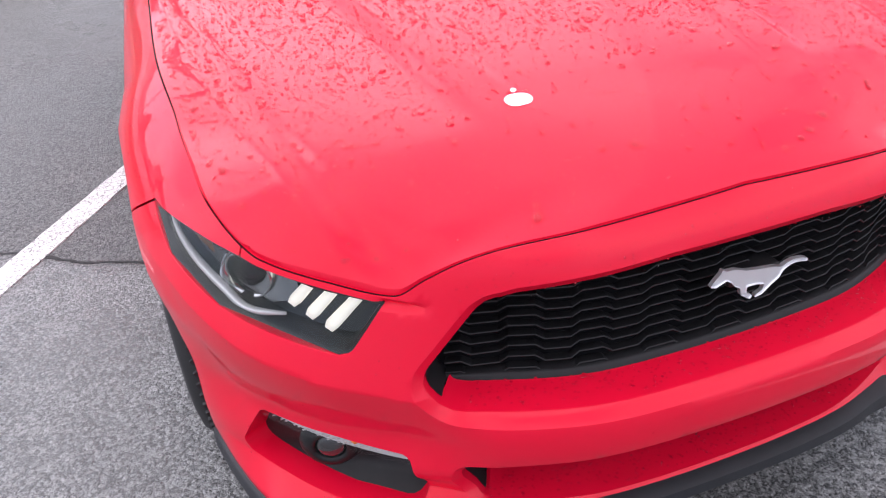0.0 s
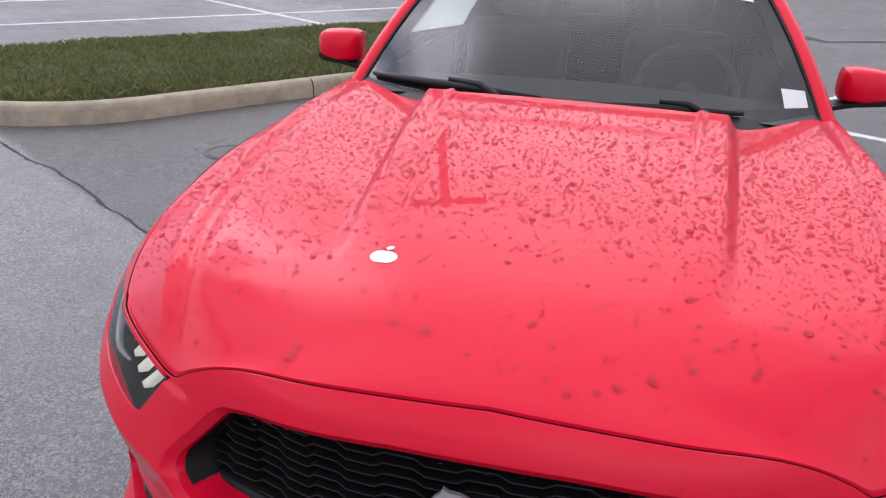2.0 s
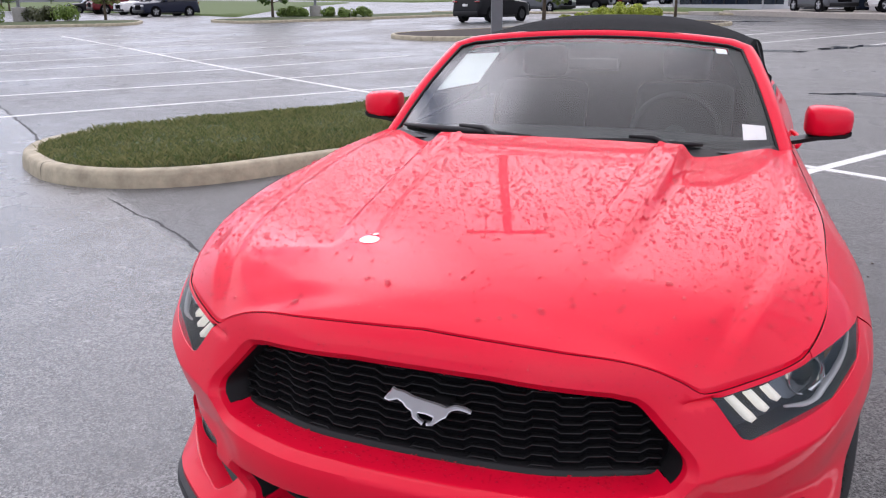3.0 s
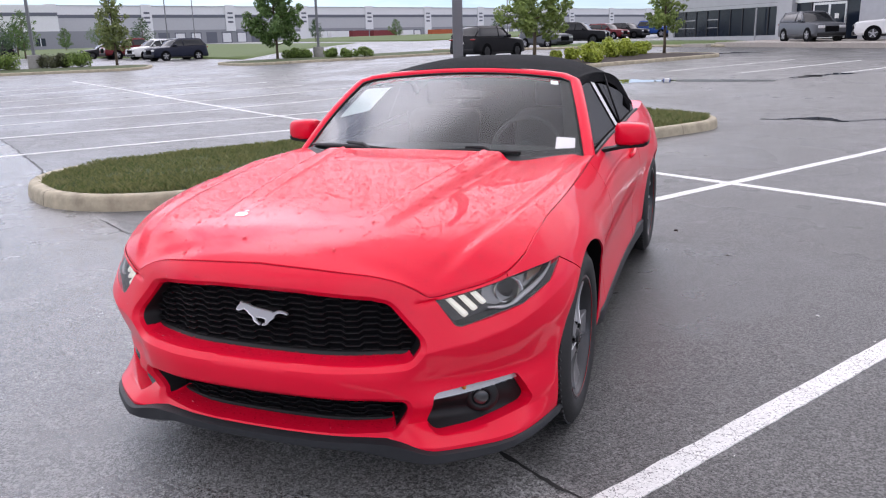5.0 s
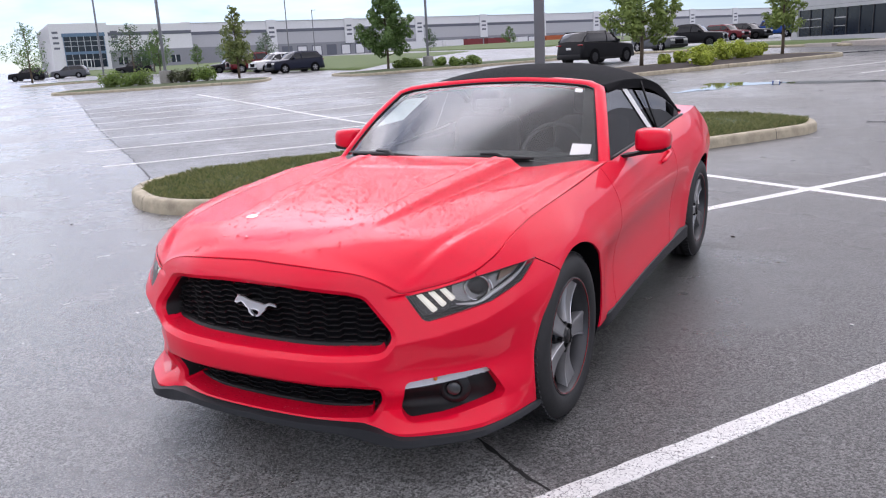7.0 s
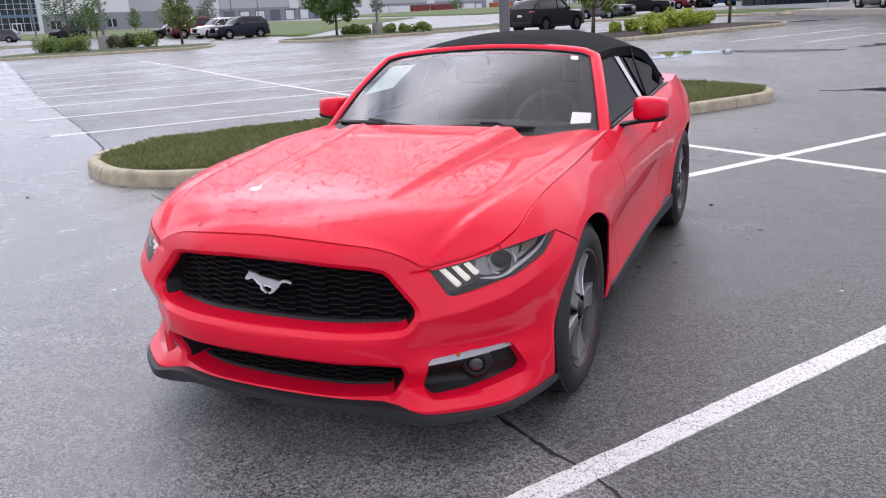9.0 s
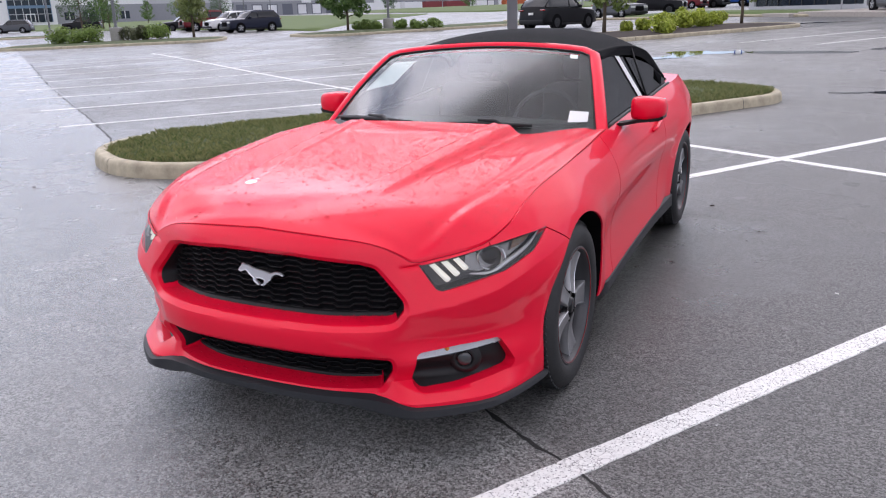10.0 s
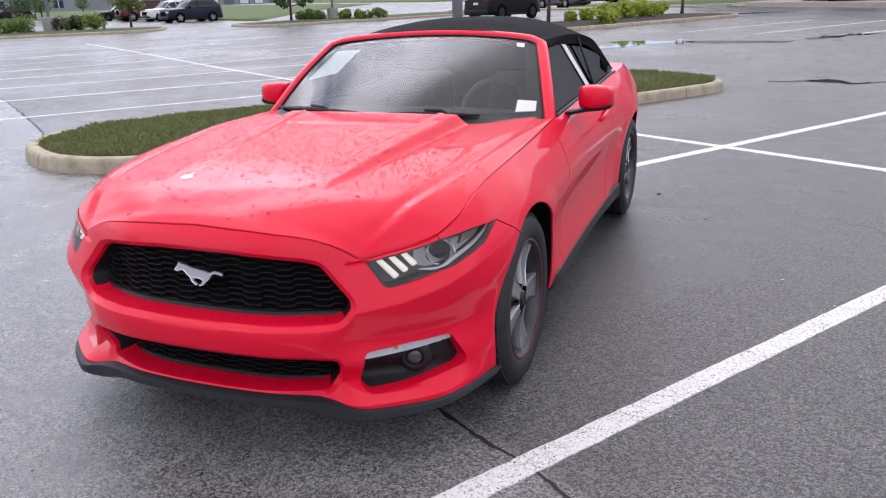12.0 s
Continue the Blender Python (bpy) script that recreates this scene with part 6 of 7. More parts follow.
for sx in (1, -1):
    side_glass(1.86, 2.947, sx, "door_glass")
    side_glass(2.953, 3.50, sx, "quarter_glass")
    # dark strip between the two panes, and the belt seal
    p, q = belt(2.95), Vector((ROOF[0](2.95), 2.95, ROOF[1](2.95)))
    part("pillar_seal", tube_bm([(sx * (p.x - 0.008), 2.95, p.z - 0.02), (sx * (q.x - 0.006), 2.95, q.z - 0.005)], 0.007, 8), "black_plastic", car)
    part("belt_seal", tube_bm([(sx * (belt(y).x - 0.004), y, belt(y).z) for y in col(1.86, 3.5, 0.08)], 0.010, 8), "black_plastic", car)
    # pale strip on the door glass: a long paper label
    bm = bmesh.new()
    rows = []
    for i in range(9):
        f = i / 8
        y = 2.68 + 0.16 * f
        b = belt(y)
        lo = Vector((sx * (b.x - 0.012), y, b.z - 0.02))
        hi = Vector((sx * (b.x - 0.012 - SLANT * (ROOF[1](y) + 0.012 - b.z)), y, ROOF[1](y) - 0.008))
        p = hi.lerp(lo, 0.06 + 0.86 * f) + Vector((sx * 0.004, 0, 0.001))
        rows.append((bm.verts.new(p + Vector((0, -0.045, 0))), bm.verts.new(p + Vector((0, 0.045, 0)))))
    for a, b in zip(rows, rows[1:]):
        bm.faces.new((a[0], a[1], b[1], b[0]))
    if sx > 0:
        part("window_label", bm, "paper", car, "long white paper label on the side window")
    else:
        bm.free()


for sx in (1, -1):
    bm = bmesh.new()
    rows = []
    for y in col(2.35, 3.5, 0.06):
        b = belt(y)
        s = (y - 1.84) / (2.30 - 1.84)
        zt = max(b.z - 0.015, ws(1, s).z - 0.012) if s < 1 else max(ROOF[1](y) - 0.03, b.z - 0.01)
        xg = b.x - 0.012 - SLANT * (zt - b.z + 0.02)
        yr = max(y, 2.36)
        xr, zr = ROOF[0](yr), ROOF[1](yr)
        rows.append([bm.verts.new((sx * x, y, z)) for x, z in ((xg + 0.006, zt - 0.012), (xg + 0.008, zt + 0.004), (xr + 0.004, zr + 0.004), (xr - 0.02, zr + 0.01), (xg - 0.03, zt - 0.004), (xg - 0.006, zt - 0.014))])
    for p, q in zip(rows, rows[1:]):
        for i in range(6):
            k = (i + 1) % 6
            bm.faces.new((p[i], p[k], q[k], q[i]))
    part("roof_rail", bm, "canvas", car, "black edge of the soft top over the window")


def deck_bm():
    bm = bmesh.new()
    rows = []
    for y in col(3.5, 4.74, 0.05):
        u = UY(y) if y < 4.4 else float(np.interp(y, PP[200:, 1], PU[200:]))
        e = wrap(min(u, U_END), Z_TOP(min(u, U_END)))
        row = []
        for i in range(25):
            t = -1 + i / 12
            row.append(bm.verts.new((e.x * t, y, e.z + 0.035 * (1 - t * t) * (1 if y > 3.9 else 0.3) - 0.012 * (y > 4.6))))
        rows.append(row)
    for p, q in zip(rows, rows[1:]):
        for i in range(24):
            bm.faces.new((p[i], p[i + 1], q[i + 1], q[i]))
    return bm


for sx in (1, -1):
    pts = [wrap(UY(y), 0.815 + 0.01 * k, -0.022 if k not in (0, 4) else -0.004) for k, y in enumerate((2.62, 2.66, 2.73, 2.80, 2.84))]
    part("door_handle", tube_bm([(sx * p.x, p.y, p.z) for p in pts], 0.011, 8), "red", car, "red door handle")
part("boot_lid", deck_bm(), "red", car)
for sx in (1, -1):
    for k in range(3):
        bm = bmesh.new()
        u = UY(4.62) + 0.1 + 0.09 * k
        vs = [bm.verts.new(wrap(min(u + du, U_END - 0.05), z, -0.006)) for du, z in ((0, 0.74), (0.055, 0.74), (0.055, 0.93), (0, 0.93))]
        bm.faces.new(vs)
        for v in bm.verts:
            v.co.x *= sx
        part("tail_lamp", bm, "tail", car)


# ---- grilles, lamps and trim of the nose ----
def plug(poly, deeper, step=0.03):
    """The piece of skin inside an opening, set back."""
    us = [p[0] for p in poly]
    zs = [p[1] for p in poly]
    u0, u1, z0, z1 = max(0, min(us)) - 0.0, max(us), min(zs), max(zs)
    bm = sheet(col(u0, u1, step), lambda u: z0, lambda u: z1, max(4, int((z1 - z0) / step)))
    knife(bm, poly)
    keep_faces(bm, lambda u, z: inside(poly, u, z))
    if callable(deeper):
        for v in bm.verts:
            v.co.z = deeper(v.co.y)
        return lay(bm)
    return lay(bm, deeper)


def upper_set(z):
    """How far the upper grille's mesh lies behind the skin: it stands steeper than the nose."""
    return 0.036 + 0.052 * (0.71 - z) / 0.20


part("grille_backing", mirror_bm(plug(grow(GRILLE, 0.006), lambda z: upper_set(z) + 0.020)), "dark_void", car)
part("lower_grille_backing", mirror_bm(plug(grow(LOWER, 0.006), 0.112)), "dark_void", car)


def mesh_bm(poly, z_first, rows, pitch, set_back, period):
    """Rows of stepped bars, one under the other, that make long flat six-sided cells; clipped to the opening."""
    bm = bmesh.new()

    def wave(q):
        q = (q / period) % 1.0
        for a, b, lo, hi in ((0.0, 0.37, 1, 1), (0.37, 0.50, 1, -1), (0.50, 0.87, -1, -1), (0.87, 1.0, -1, 1)):
            if q <= b:
                return lo + (hi - lo) * (q - a) / (b - a)
        return 1.0

    shape = grow(poly, -0.002)
    for r in range(rows):
        zc = z_first - r * pitch
        last = None
        knots = sorted({k * period + (f - 0.10) * period for k in range(-1, 14) for f in (0.10, 0.27, 0.40, 0.58, 0.77, 0.90)} | {0.0})
        for u in knots:
            if u < -1e-6:
                continue
            z = zc + 0.25 * pitch * wave(u + period * 0.20)
            if not inside(shape, u + 1e-4, z):
                last = None
                continue
            d = set_back(z)
            loop = [bm.verts.new(wrap(u, z + dz, d + dd)) for dz, dd in ((0.0013, 0.0006), (0.0, 0.0), (-0.0013, 0.001), (-0.0020, 0.019), (-0.0004, 0.019))]
            if last:
                for i in range(5):
                    bm.faces.new((last[i], last[(i + 1) % 5], loop[(i + 1) % 5], loop[i]))
            last = loop
    return mirror_bm(bm)


def sill_bm(z, reach, d):
    """The mesh's straight lower frame."""
    bm = bmesh.new()
    rows = [[bm.verts.new(wrap(u, z + dz, d + dd)) for dz, dd in ((-0.012, 0.0), (0.003, -0.002), (0.006, 0.002), (0.006, 0.025))] for u in col(0, reach, 0.03)]
    for p, q in zip(rows, rows[1:]):
        for i in range(3):
            bm.faces.new((p[i], p[i + 1], q[i + 1], q[i]))
    return mirror_bm(bm)


part("grille_sill", sill_bm(0.513, PX(0.541, 0.513), upper_set(0.513) - 0.004), "black_plastic", car, "black lower edge of the grille")
part("lower_grille_sill", sill_bm(0.264, PX(0.480, 0.264), 0.091), "black_plastic", car, "black lower edge of the grille")
part("grille_mesh", mesh_bm(GRILLE, 0.711, 10, 0.0215, upper_set, 0.142), "black_plastic", car, "black honeycomb grille mesh", smooth=False)
part("lower_grille_mesh", mesh_bm(LOWER, 0.376, 6, 0.0215, lambda z: 0.095, 0.142), "black_plastic", car, "black honeycomb lower grille mesh", smooth=False)


def tunnel(poly, low):
    """The black inner frame of a grille, round its top and end."""
    line = [p for p in grow(poly, -0.0012) if p[0] > -0.01 and p[1] > low]
    line = [(0.0, line[0][1] + 0.001)] + line
    bm = bmesh.new()
    rows = []
    for u, z in line:
        rows.append([bm.verts.new(wrap(max(u, 0), z, d)) for d in (0.034, 0.036, 0.118)])
    for p, q in zip(rows, rows[1:]):
        if (p[0].co - q[0].co).length > 0.4:
            continue
        for i in range(2):
            bm.faces.new((p[i], p[i + 1], q[i + 1], q[i]))
    return mirror_bm(bm)


part("grille_frame", tunnel(GRILLE, 0.510), "black_plastic", car, "black grille frame")
part("lower_grille_frame", tunnel(LOWER, 0.256), "black_plastic", car)


def emblem():
    """The silver badge, as a plain running outline."""
    out = [(-0.098, 0.006), (-0.090, 0.018), (-0.080, 0.028), (-0.078, 0.036), (-0.070, 0.030), (-0.052, 0.029), (-0.030, 0.020), (0.000, 0.015), (0.028, 0.011), (0.043, 0.006), (0.054, 0.012),
           (0.066, 0.0155), (0.084, 0.0135), (0.098, 0.008), (0.097, 0.002), (0.082, 0.006), (0.068, 0.007), (0.057, 0.003), (0.048, -0.003), (0.043, -0.015), (0.030, -0.024), (0.012, -0.040), (-0.002, -0.043),
           (-0.003, -0.037), (0.010, -0.032), (0.014, -0.020), (-0.004, -0.015), (-0.022, -0.015), (-0.022, -0.027), (-0.008, -0.036), (-0.012, -0.043), (-0.033, -0.029), (-0.036, -0.014), (-0.048, -0.007), (-0.054, 0.002), (-0.066, 0.010), (-0.086, 0.002)]
    out = rounded(out, 0.0025, 2)
    bm = bmesh.new()
    y0 = wrap(0, 0.64).y + 0.028
    vs = [bm.verts.new((x * 1.0 + 0.022, y0, 0.640 + z)) for x, z in out]
    f = bm.faces.new(vs)
    r = bmesh.ops.extrude_face_region(bm, geom=[f])
    for g in r["geom"]:
        if isinstance(g, bmesh.types.BMVert):
            g.co.y -= 0.008
    top = [g for g in r["geom"] if isinstance(g, bmesh.types.BMFace)][0]
    ins = bmesh.ops.inset_region(bm, faces=[top], thickness=0.0016, depth=0.003)
    bmesh.ops.triangulate(bm, faces=[f for f in bm.faces if len(f.verts) > 4])
    return part("badge", bm, "badge_silver", car, "silver running-shape badge", sharp=30)


emblem()
part("badge_mount", box_bm(-0.03, 0.07, wrap(0, 0.64).y + 0.028, wrap(0, 0.64).y + 0.09, 0.625, 0.65, 0.004), "black_plastic", car)


def headlamp():
    """Housing with three light bars, a projector in its chrome ring and a bright side blade, behind a clear lens."""
    ob = part("headlight", plug(grow(LAMP, 0.002), 0.055, 0.02), "lamp_black", car, "headlight with three white light bars and a projector")
    # rim that closes the gap to the skin
    lens = part("lens", plug(grow(LAMP, -0.001), 0.002, 0.02), "lens", ob, "clear headlight lens")
    lens.visible_shadow = False
    edge = bmesh.new()
    n = len(LAMP)
    a = [edge.verts.new(wrap(u, z, 0.003)) for u, z in grow(LAMP, 0.0015)]
    b = [edge.verts.new(wrap(u, z, 0.004)) for u, z in grow(LAMP, -0.006)]
    c = [edge.verts.new(wrap(u, z, 0.056)) for u, z in grow(LAMP, -0.004)]
    for i in range(n):
        k = (i + 1) % n
        edge.faces.new((a[i], a[k], b[k], b[i]))
        edge.faces.new((b[i], b[k], c[k], c[i]))
    part("bezel", edge, "lamp_black", ob)
    u0 = PX(0.622, 0.69)
    for k in range(3):
        bm = bmesh.new()
        rows = []
        for i in range(9):
            f = i / 8
            u = u0 + 0.042 * k + (0.062 - 0.006 * k) * f
            z = 0.698 + 0.010 * k - (0.064 - 0.006 * k) * f
            w = 0.0105 * (0.85 + 0.25 * f)
            rows.append([bm.verts.new(wrap(u + du, z + dz, d)) for du, dz, d in ((-w, -w * 0.4, 0.040), (-w * 0.6, -w * 0.3, 0.024), (w * 0.6, w * 0.3, 0.024), (w, w * 0.4, 0.040))])
        for p, q in zip(rows, rows[1:]):
            for i in range(3):
                bm.faces.new((p[i], p[i + 1], q[i + 1], q[i]))
        bm.faces.new(rows[0])
        bm.faces.new(rows[-1])
        part("light_bar", bm, "drl", ob, "lit white light bar")
    cu, cz = PX(0.800, 0.69), 0.690
    c = wrap(cu, cz, 0.042)
    nx, ny = plan_normal(cu)
    way = Vector((nx, ny, 0)).lerp(Vector((0, 1, 0)), 0.35).normalized()
    rot = way.to_track_quat("Z", "Y").to_matrix().to_4x4()
    at = Matrix.Translation(c) @ rot
    bm = bmesh.new()
    prof = [(0.050, 0.006), (0.047, -0.012), (0.042, -0.014), (0.040, 0.004), (0.036, 0.016)]
    loops = [[bm.verts.new(at @ Vector((r * math.cos(t), r * math.sin(t), d))) for t in (math.tau * i / 32 for i in range(32))] for r, d in prof]
    for p, q in zip(loops, loops[1:]):
        for i in range(32):
            bm.faces.new((p[i], p[(i + 1) % 32], q[(i + 1) % 32], q[i]))
    part("projector_ring", bm, "chrome", ob, "chrome projector ring")
    bm = bmesh.new()
    bmesh.ops.create_uvsphere(bm, u_segments=24, v_segments=12, radius=0.037, matrix=at @ Matrix.Diagonal((1, 1, 0.55, 1)) @ Matrix.Translation((0, 0, 0.02)))
    part("projector_lens", bm, "gloss_black", ob, "dark glass projector lens")
    back = [(PX(0.735, 0.70), 0.715), (PX(0.80, 0.735), 0.735), (PX(0.845, 0.74), 0.742), (PY(0.59, 0.745), 0.744), (PY(0.50, 0.705), 0.706), (PX(0.835, 0.668), 0.668), (PX(0.78, 0.648), 0.648), (PX(0.735, 0.66), 0.66)]
    part("reflector", plug(back, 0.050, 0.02), "lamp_grey", ob, "grey mirrored lamp bowl")
    # the bright blade: under the projector and up to the outer tip
    pts = [(PX(0.745, 0.648), 0.652), (PX(0.80, 0.642), 0.646), (PX(0.835, 0.665), 0.668), (PY(0.50, 0.705), 0.708), (PY(0.585, 0.742), 0.742)]
    fu = spline(range(5), pts)
    bm = tube_bm([wrap(*fu(4 * i / 24), 0.022) for i in range(25)], [0.0075 * math.sin(math.pi * (0.08 + 0.9 * i / 24)) + 0.001 for i in range(25)], 8)
    part("blade", bm, "chrome_soft", ob, "bright side blade")
    bm = tube_bm([wrap(cu + 0.062 * math.cos(t), cz + 0.05 * math.sin(t), 0.030) for t in (radians(-120 + 150 * i / 20) for i in range(21))], 0.003, 8)
    part("trim_arc", bm, "chrome", ob)
    bm = plug([(PX(0.85, 0.70), 0.700), (PX(0.85, 0.74), 0.741), (PY(0.59, 0.748), 0.747), (PY(0.51, 0.72), 0.716)], 0.040, 0.015)
    part("side_marker", bm, "amber_dark", ob, "amber side marker")
    return ob


def mirrored(ob):
    """A mirror image of a part and its sub-parts across the car's middle."""
    made = None
    for o in (ob, *ob.children):
        bm = bmesh.new()
        bm.from_mesh(o.data)
        for v in bm.verts:
            v.co.x = -v.co.x
        bmesh.ops.reverse_faces(bm, faces=bm.faces[:])
        me = bpy.data.meshes.new(o.data.name)
        bm.to_mesh(me)
        bm.free()
        for m in o.data.materials:
            me.materials.append(m)
        c = new(o.name.split(".")[0], me)
        c.parent = made or o.parent
        c.visible_shadow = o.visible_shadow
        if "label" in o:
            c["label"] = o["label"]
        made = made or c
    return made


mirrored(headlamp())


def fog():
    ob = part("fog_pocket", plug(grow(FOG, 0.002), 0.052, 0.02), "black_plastic", car, "black fog lamp pocket")
    strip = xz([(0.580, 0.358), (0.592, 0.389), (0.70, 0.402), (0.800, 0.401), (0.822, 0.376), (0.79, 0.376), (0.70, 0.368)])
    t = part("turn_signal", plug(grow(strip, -0.002), 0.010, 0.012), "lens", ob, "clear turn signal lens")
    t.visible_shadow = False
    part("reflector", plug(strip, 0.024, 0.012), "chrome_soft", ob)
    bm = bmesh.new()
    for k in range(26):
        u = PX(0.60, 0.385) + (PX(0.80, 0.385) - PX(0.60, 0.385)) * k / 25
        for z in ((0.370, 0.376, 0.382, 0.388, 0.394) if k % 3 else (0.373, 0.385)):
            if not (inside(strip, u - 0.006, z) and inside(strip, u + 0.006, z)):
                continue
            p = wrap(u, z, 0.0235)
            bmesh.ops.create_cube(bm, size=1, matrix=Matrix.LocRotScale(p, None, (0.010, 0.003, 0.0014)))
    part("ribs", bm, "chrome_soft", ob, "ribbed reflector", smooth=False)
    bm = bmesh.new()
    bmesh.ops.create_uvsphere(bm, u_segments=12, v_segments=8, radius=0.008, matrix=Matrix.Translation(wrap(PX(0.672, 0.386), 0.387, 0.017)))
    part("bulb", bm, "amber", ob, "amber bulb")
    cu = PX(0.725, 0.325)
    c = wrap(cu, 0.330, 0.04)
    at = Matrix.Translation(c) @ Vector((-0.35, 1, 0)).normalized().to_track_quat("Z", "Y").to_matrix().to_4x4()
    bm = bmesh.new()
    loops = [[bm.verts.new(at @ Vector((r * math.cos(a), r * math.sin(a), d))) for a in (math.tau * i / 32 for i in range(32))] for r, d in
             ((0.060, 0.012), (0.050, -0.002), (0.040, -0.007), (0.033, -0.008), (0.029, -0.002), (0.028, 0.012))]
    for p, q in zip(loops, loops[1:]):
        for i in range(32):
            bm.faces.new((p[i], p[(i + 1) % 32], q[(i + 1) % 32], q[i]))
    part("fog_ring", bm, "black_plastic", ob)
    bm = bmesh.new()
    bmesh.ops.create_uvsphere(bm, u_segments=24, v_segments=12, radius=0.028, matrix=at @ Matrix.Diagonal((1, 1, 0.4, 1)))
    part("fog_lens", bm, "fog_glass", ob, "round fog lamp lens")
    return ob


mirrored(fog())

# chin spoiler: slim in the middle, deeper blades at the corners
S_TOP = table((0, 0.238), (UX(0.30), 0.238), (UX(0.44), 0.236), (UX(0.50), 0.228), (UX(0.585), 0.209), (UX(0.80), 0.204), (UY(0.50), 0.203), (UY(0.66), 0.195))
S_BOT = table((0, 0.205), (UX(0.30), 0.202), (UX(0.40), 0.194), (UX(0.46), 0.180), (UX(0.52), 0.170), (UX(0.70), 0.168), (UX(0.86), 0.172), (UY(0.66), 0.172))
S_OUT = table((0, 0.016), (UX(0.36), 0.018), (UX(0.47), 0.034), (UX(0.56), 0.020), (UX(0.8), 0.012), (UY(0.66), 0.008))


def spoiler():
    bm = bmesh.new()
    loops = []
    for u in col(0, PY(0.645, 0.15), 0.02):
        t, b = S_TOP(u), S_BOT(u)
        p = wrap(u, t + 0.004)
        nx, ny = plan_normal(u)
        out = S_OUT(u)
        row = []
        for z, d in ((t + 0.003, 0.012), (t, -0.004), (t - 0.006, -out), (b + 0.008, -out - 0.004), (b, -out + 0.006), (b + 0.006, 0.06)):
            row.append(bm.verts.new((p.x + nx * d, p.y + ny * d, z)))
        loops.append(row)
    for p, q in zip(loops, loops[1:]):
        for i in range(5):
            bm.faces.new((p[i], p[i + 1], q[i + 1], q[i]))
    return mirror_bm(bm)


part("chin_spoiler", spoiler(), "splitter", car, "dark grey plastic chin spoiler", sharp=40)

for sx in (1, -1):
    bm = bmesh.new()
    loops = []
    for y in col(1.30, 3.30, 0.05):
        u = UY(y)
        x = plan(u)[0]
        up = 0.28 + 0.02 * smooth((y - 2.4) / 0.8)
        x -= 0.055 * (1 - smooth((y - 1.30) / 0.16))
        loops.append([bm.verts.new((sx * (x + dx), y, z)) for dx, z in ((-0.045, up + 0.012), (-0.024, up), (-0.012, up - 0.012), (-0.012, 0.215), (-0.03, 0.195), (-0.16, 0.19))])
    for p, q in zip(loops, loops[1:]):
        for i in range(5):
            bm.faces.new((p[i], p[i + 1], q[i + 1], q[i]))
    bm.faces.new(loops[0])
    bm.faces.new(loops[-1])
    part("side_skirt", bm, "splitter", car, "dark grey side skirt", sharp=40)
    # wheel housings
    for wy in (0.925, 3.65):
        bm = bmesh.new()
        rows = []
        for i in range(33):
            t = radians(-25 + 230 * i / 32)
            u = UY(wy + 0.383 * math.cos(t))
            z = 0.345 + 0.383 * math.sin(t)
            p = wrap(u, min(z, Z_TOP(u)), 0.006)
            rows.append((bm.verts.new((sx * p.x, p.y, z)), bm.verts.new((sx * (p.x - 0.05), p.y, z + 0.01)), bm.verts.new((sx * 0.52, wy + 0.40 * math.cos(t), 0.345 + 0.40 * math.sin(t)))))
        for a, b in zip(rows, rows[1:]):
            bm.faces.new((a[0], a[1], b[1], b[0]))
            bm.faces.new((a[1], a[2], b[2], b[1]))
        bm.faces.new([r[2] for r in rows])
        part("wheel_housing", bm, "dark_void", car)

part("underbody", box_bm(-0.66, 0.66, 0.5, 4.4, 0.17, 0.24, 0.02), "dark_void", car)
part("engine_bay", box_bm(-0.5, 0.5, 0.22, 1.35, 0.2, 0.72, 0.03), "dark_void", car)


# ---- wheels ----
def spin_bm(profile, seg=64):
    """A ring about the x axis from (radius, x) pairs."""
    bm = bmesh.new()
    loops = [[bm.verts.new((x, r * math.cos(t), r * math.sin(t))) for t in (math.tau * i / seg for i in range(seg))] for r, x in profile]
    for p, q in zip(loops, loops[1:]):
        for i in range(seg):
            bm.faces.new((p[i], p[(i + 1) % seg], q[(i + 1) % seg], q[i]))
    return bm


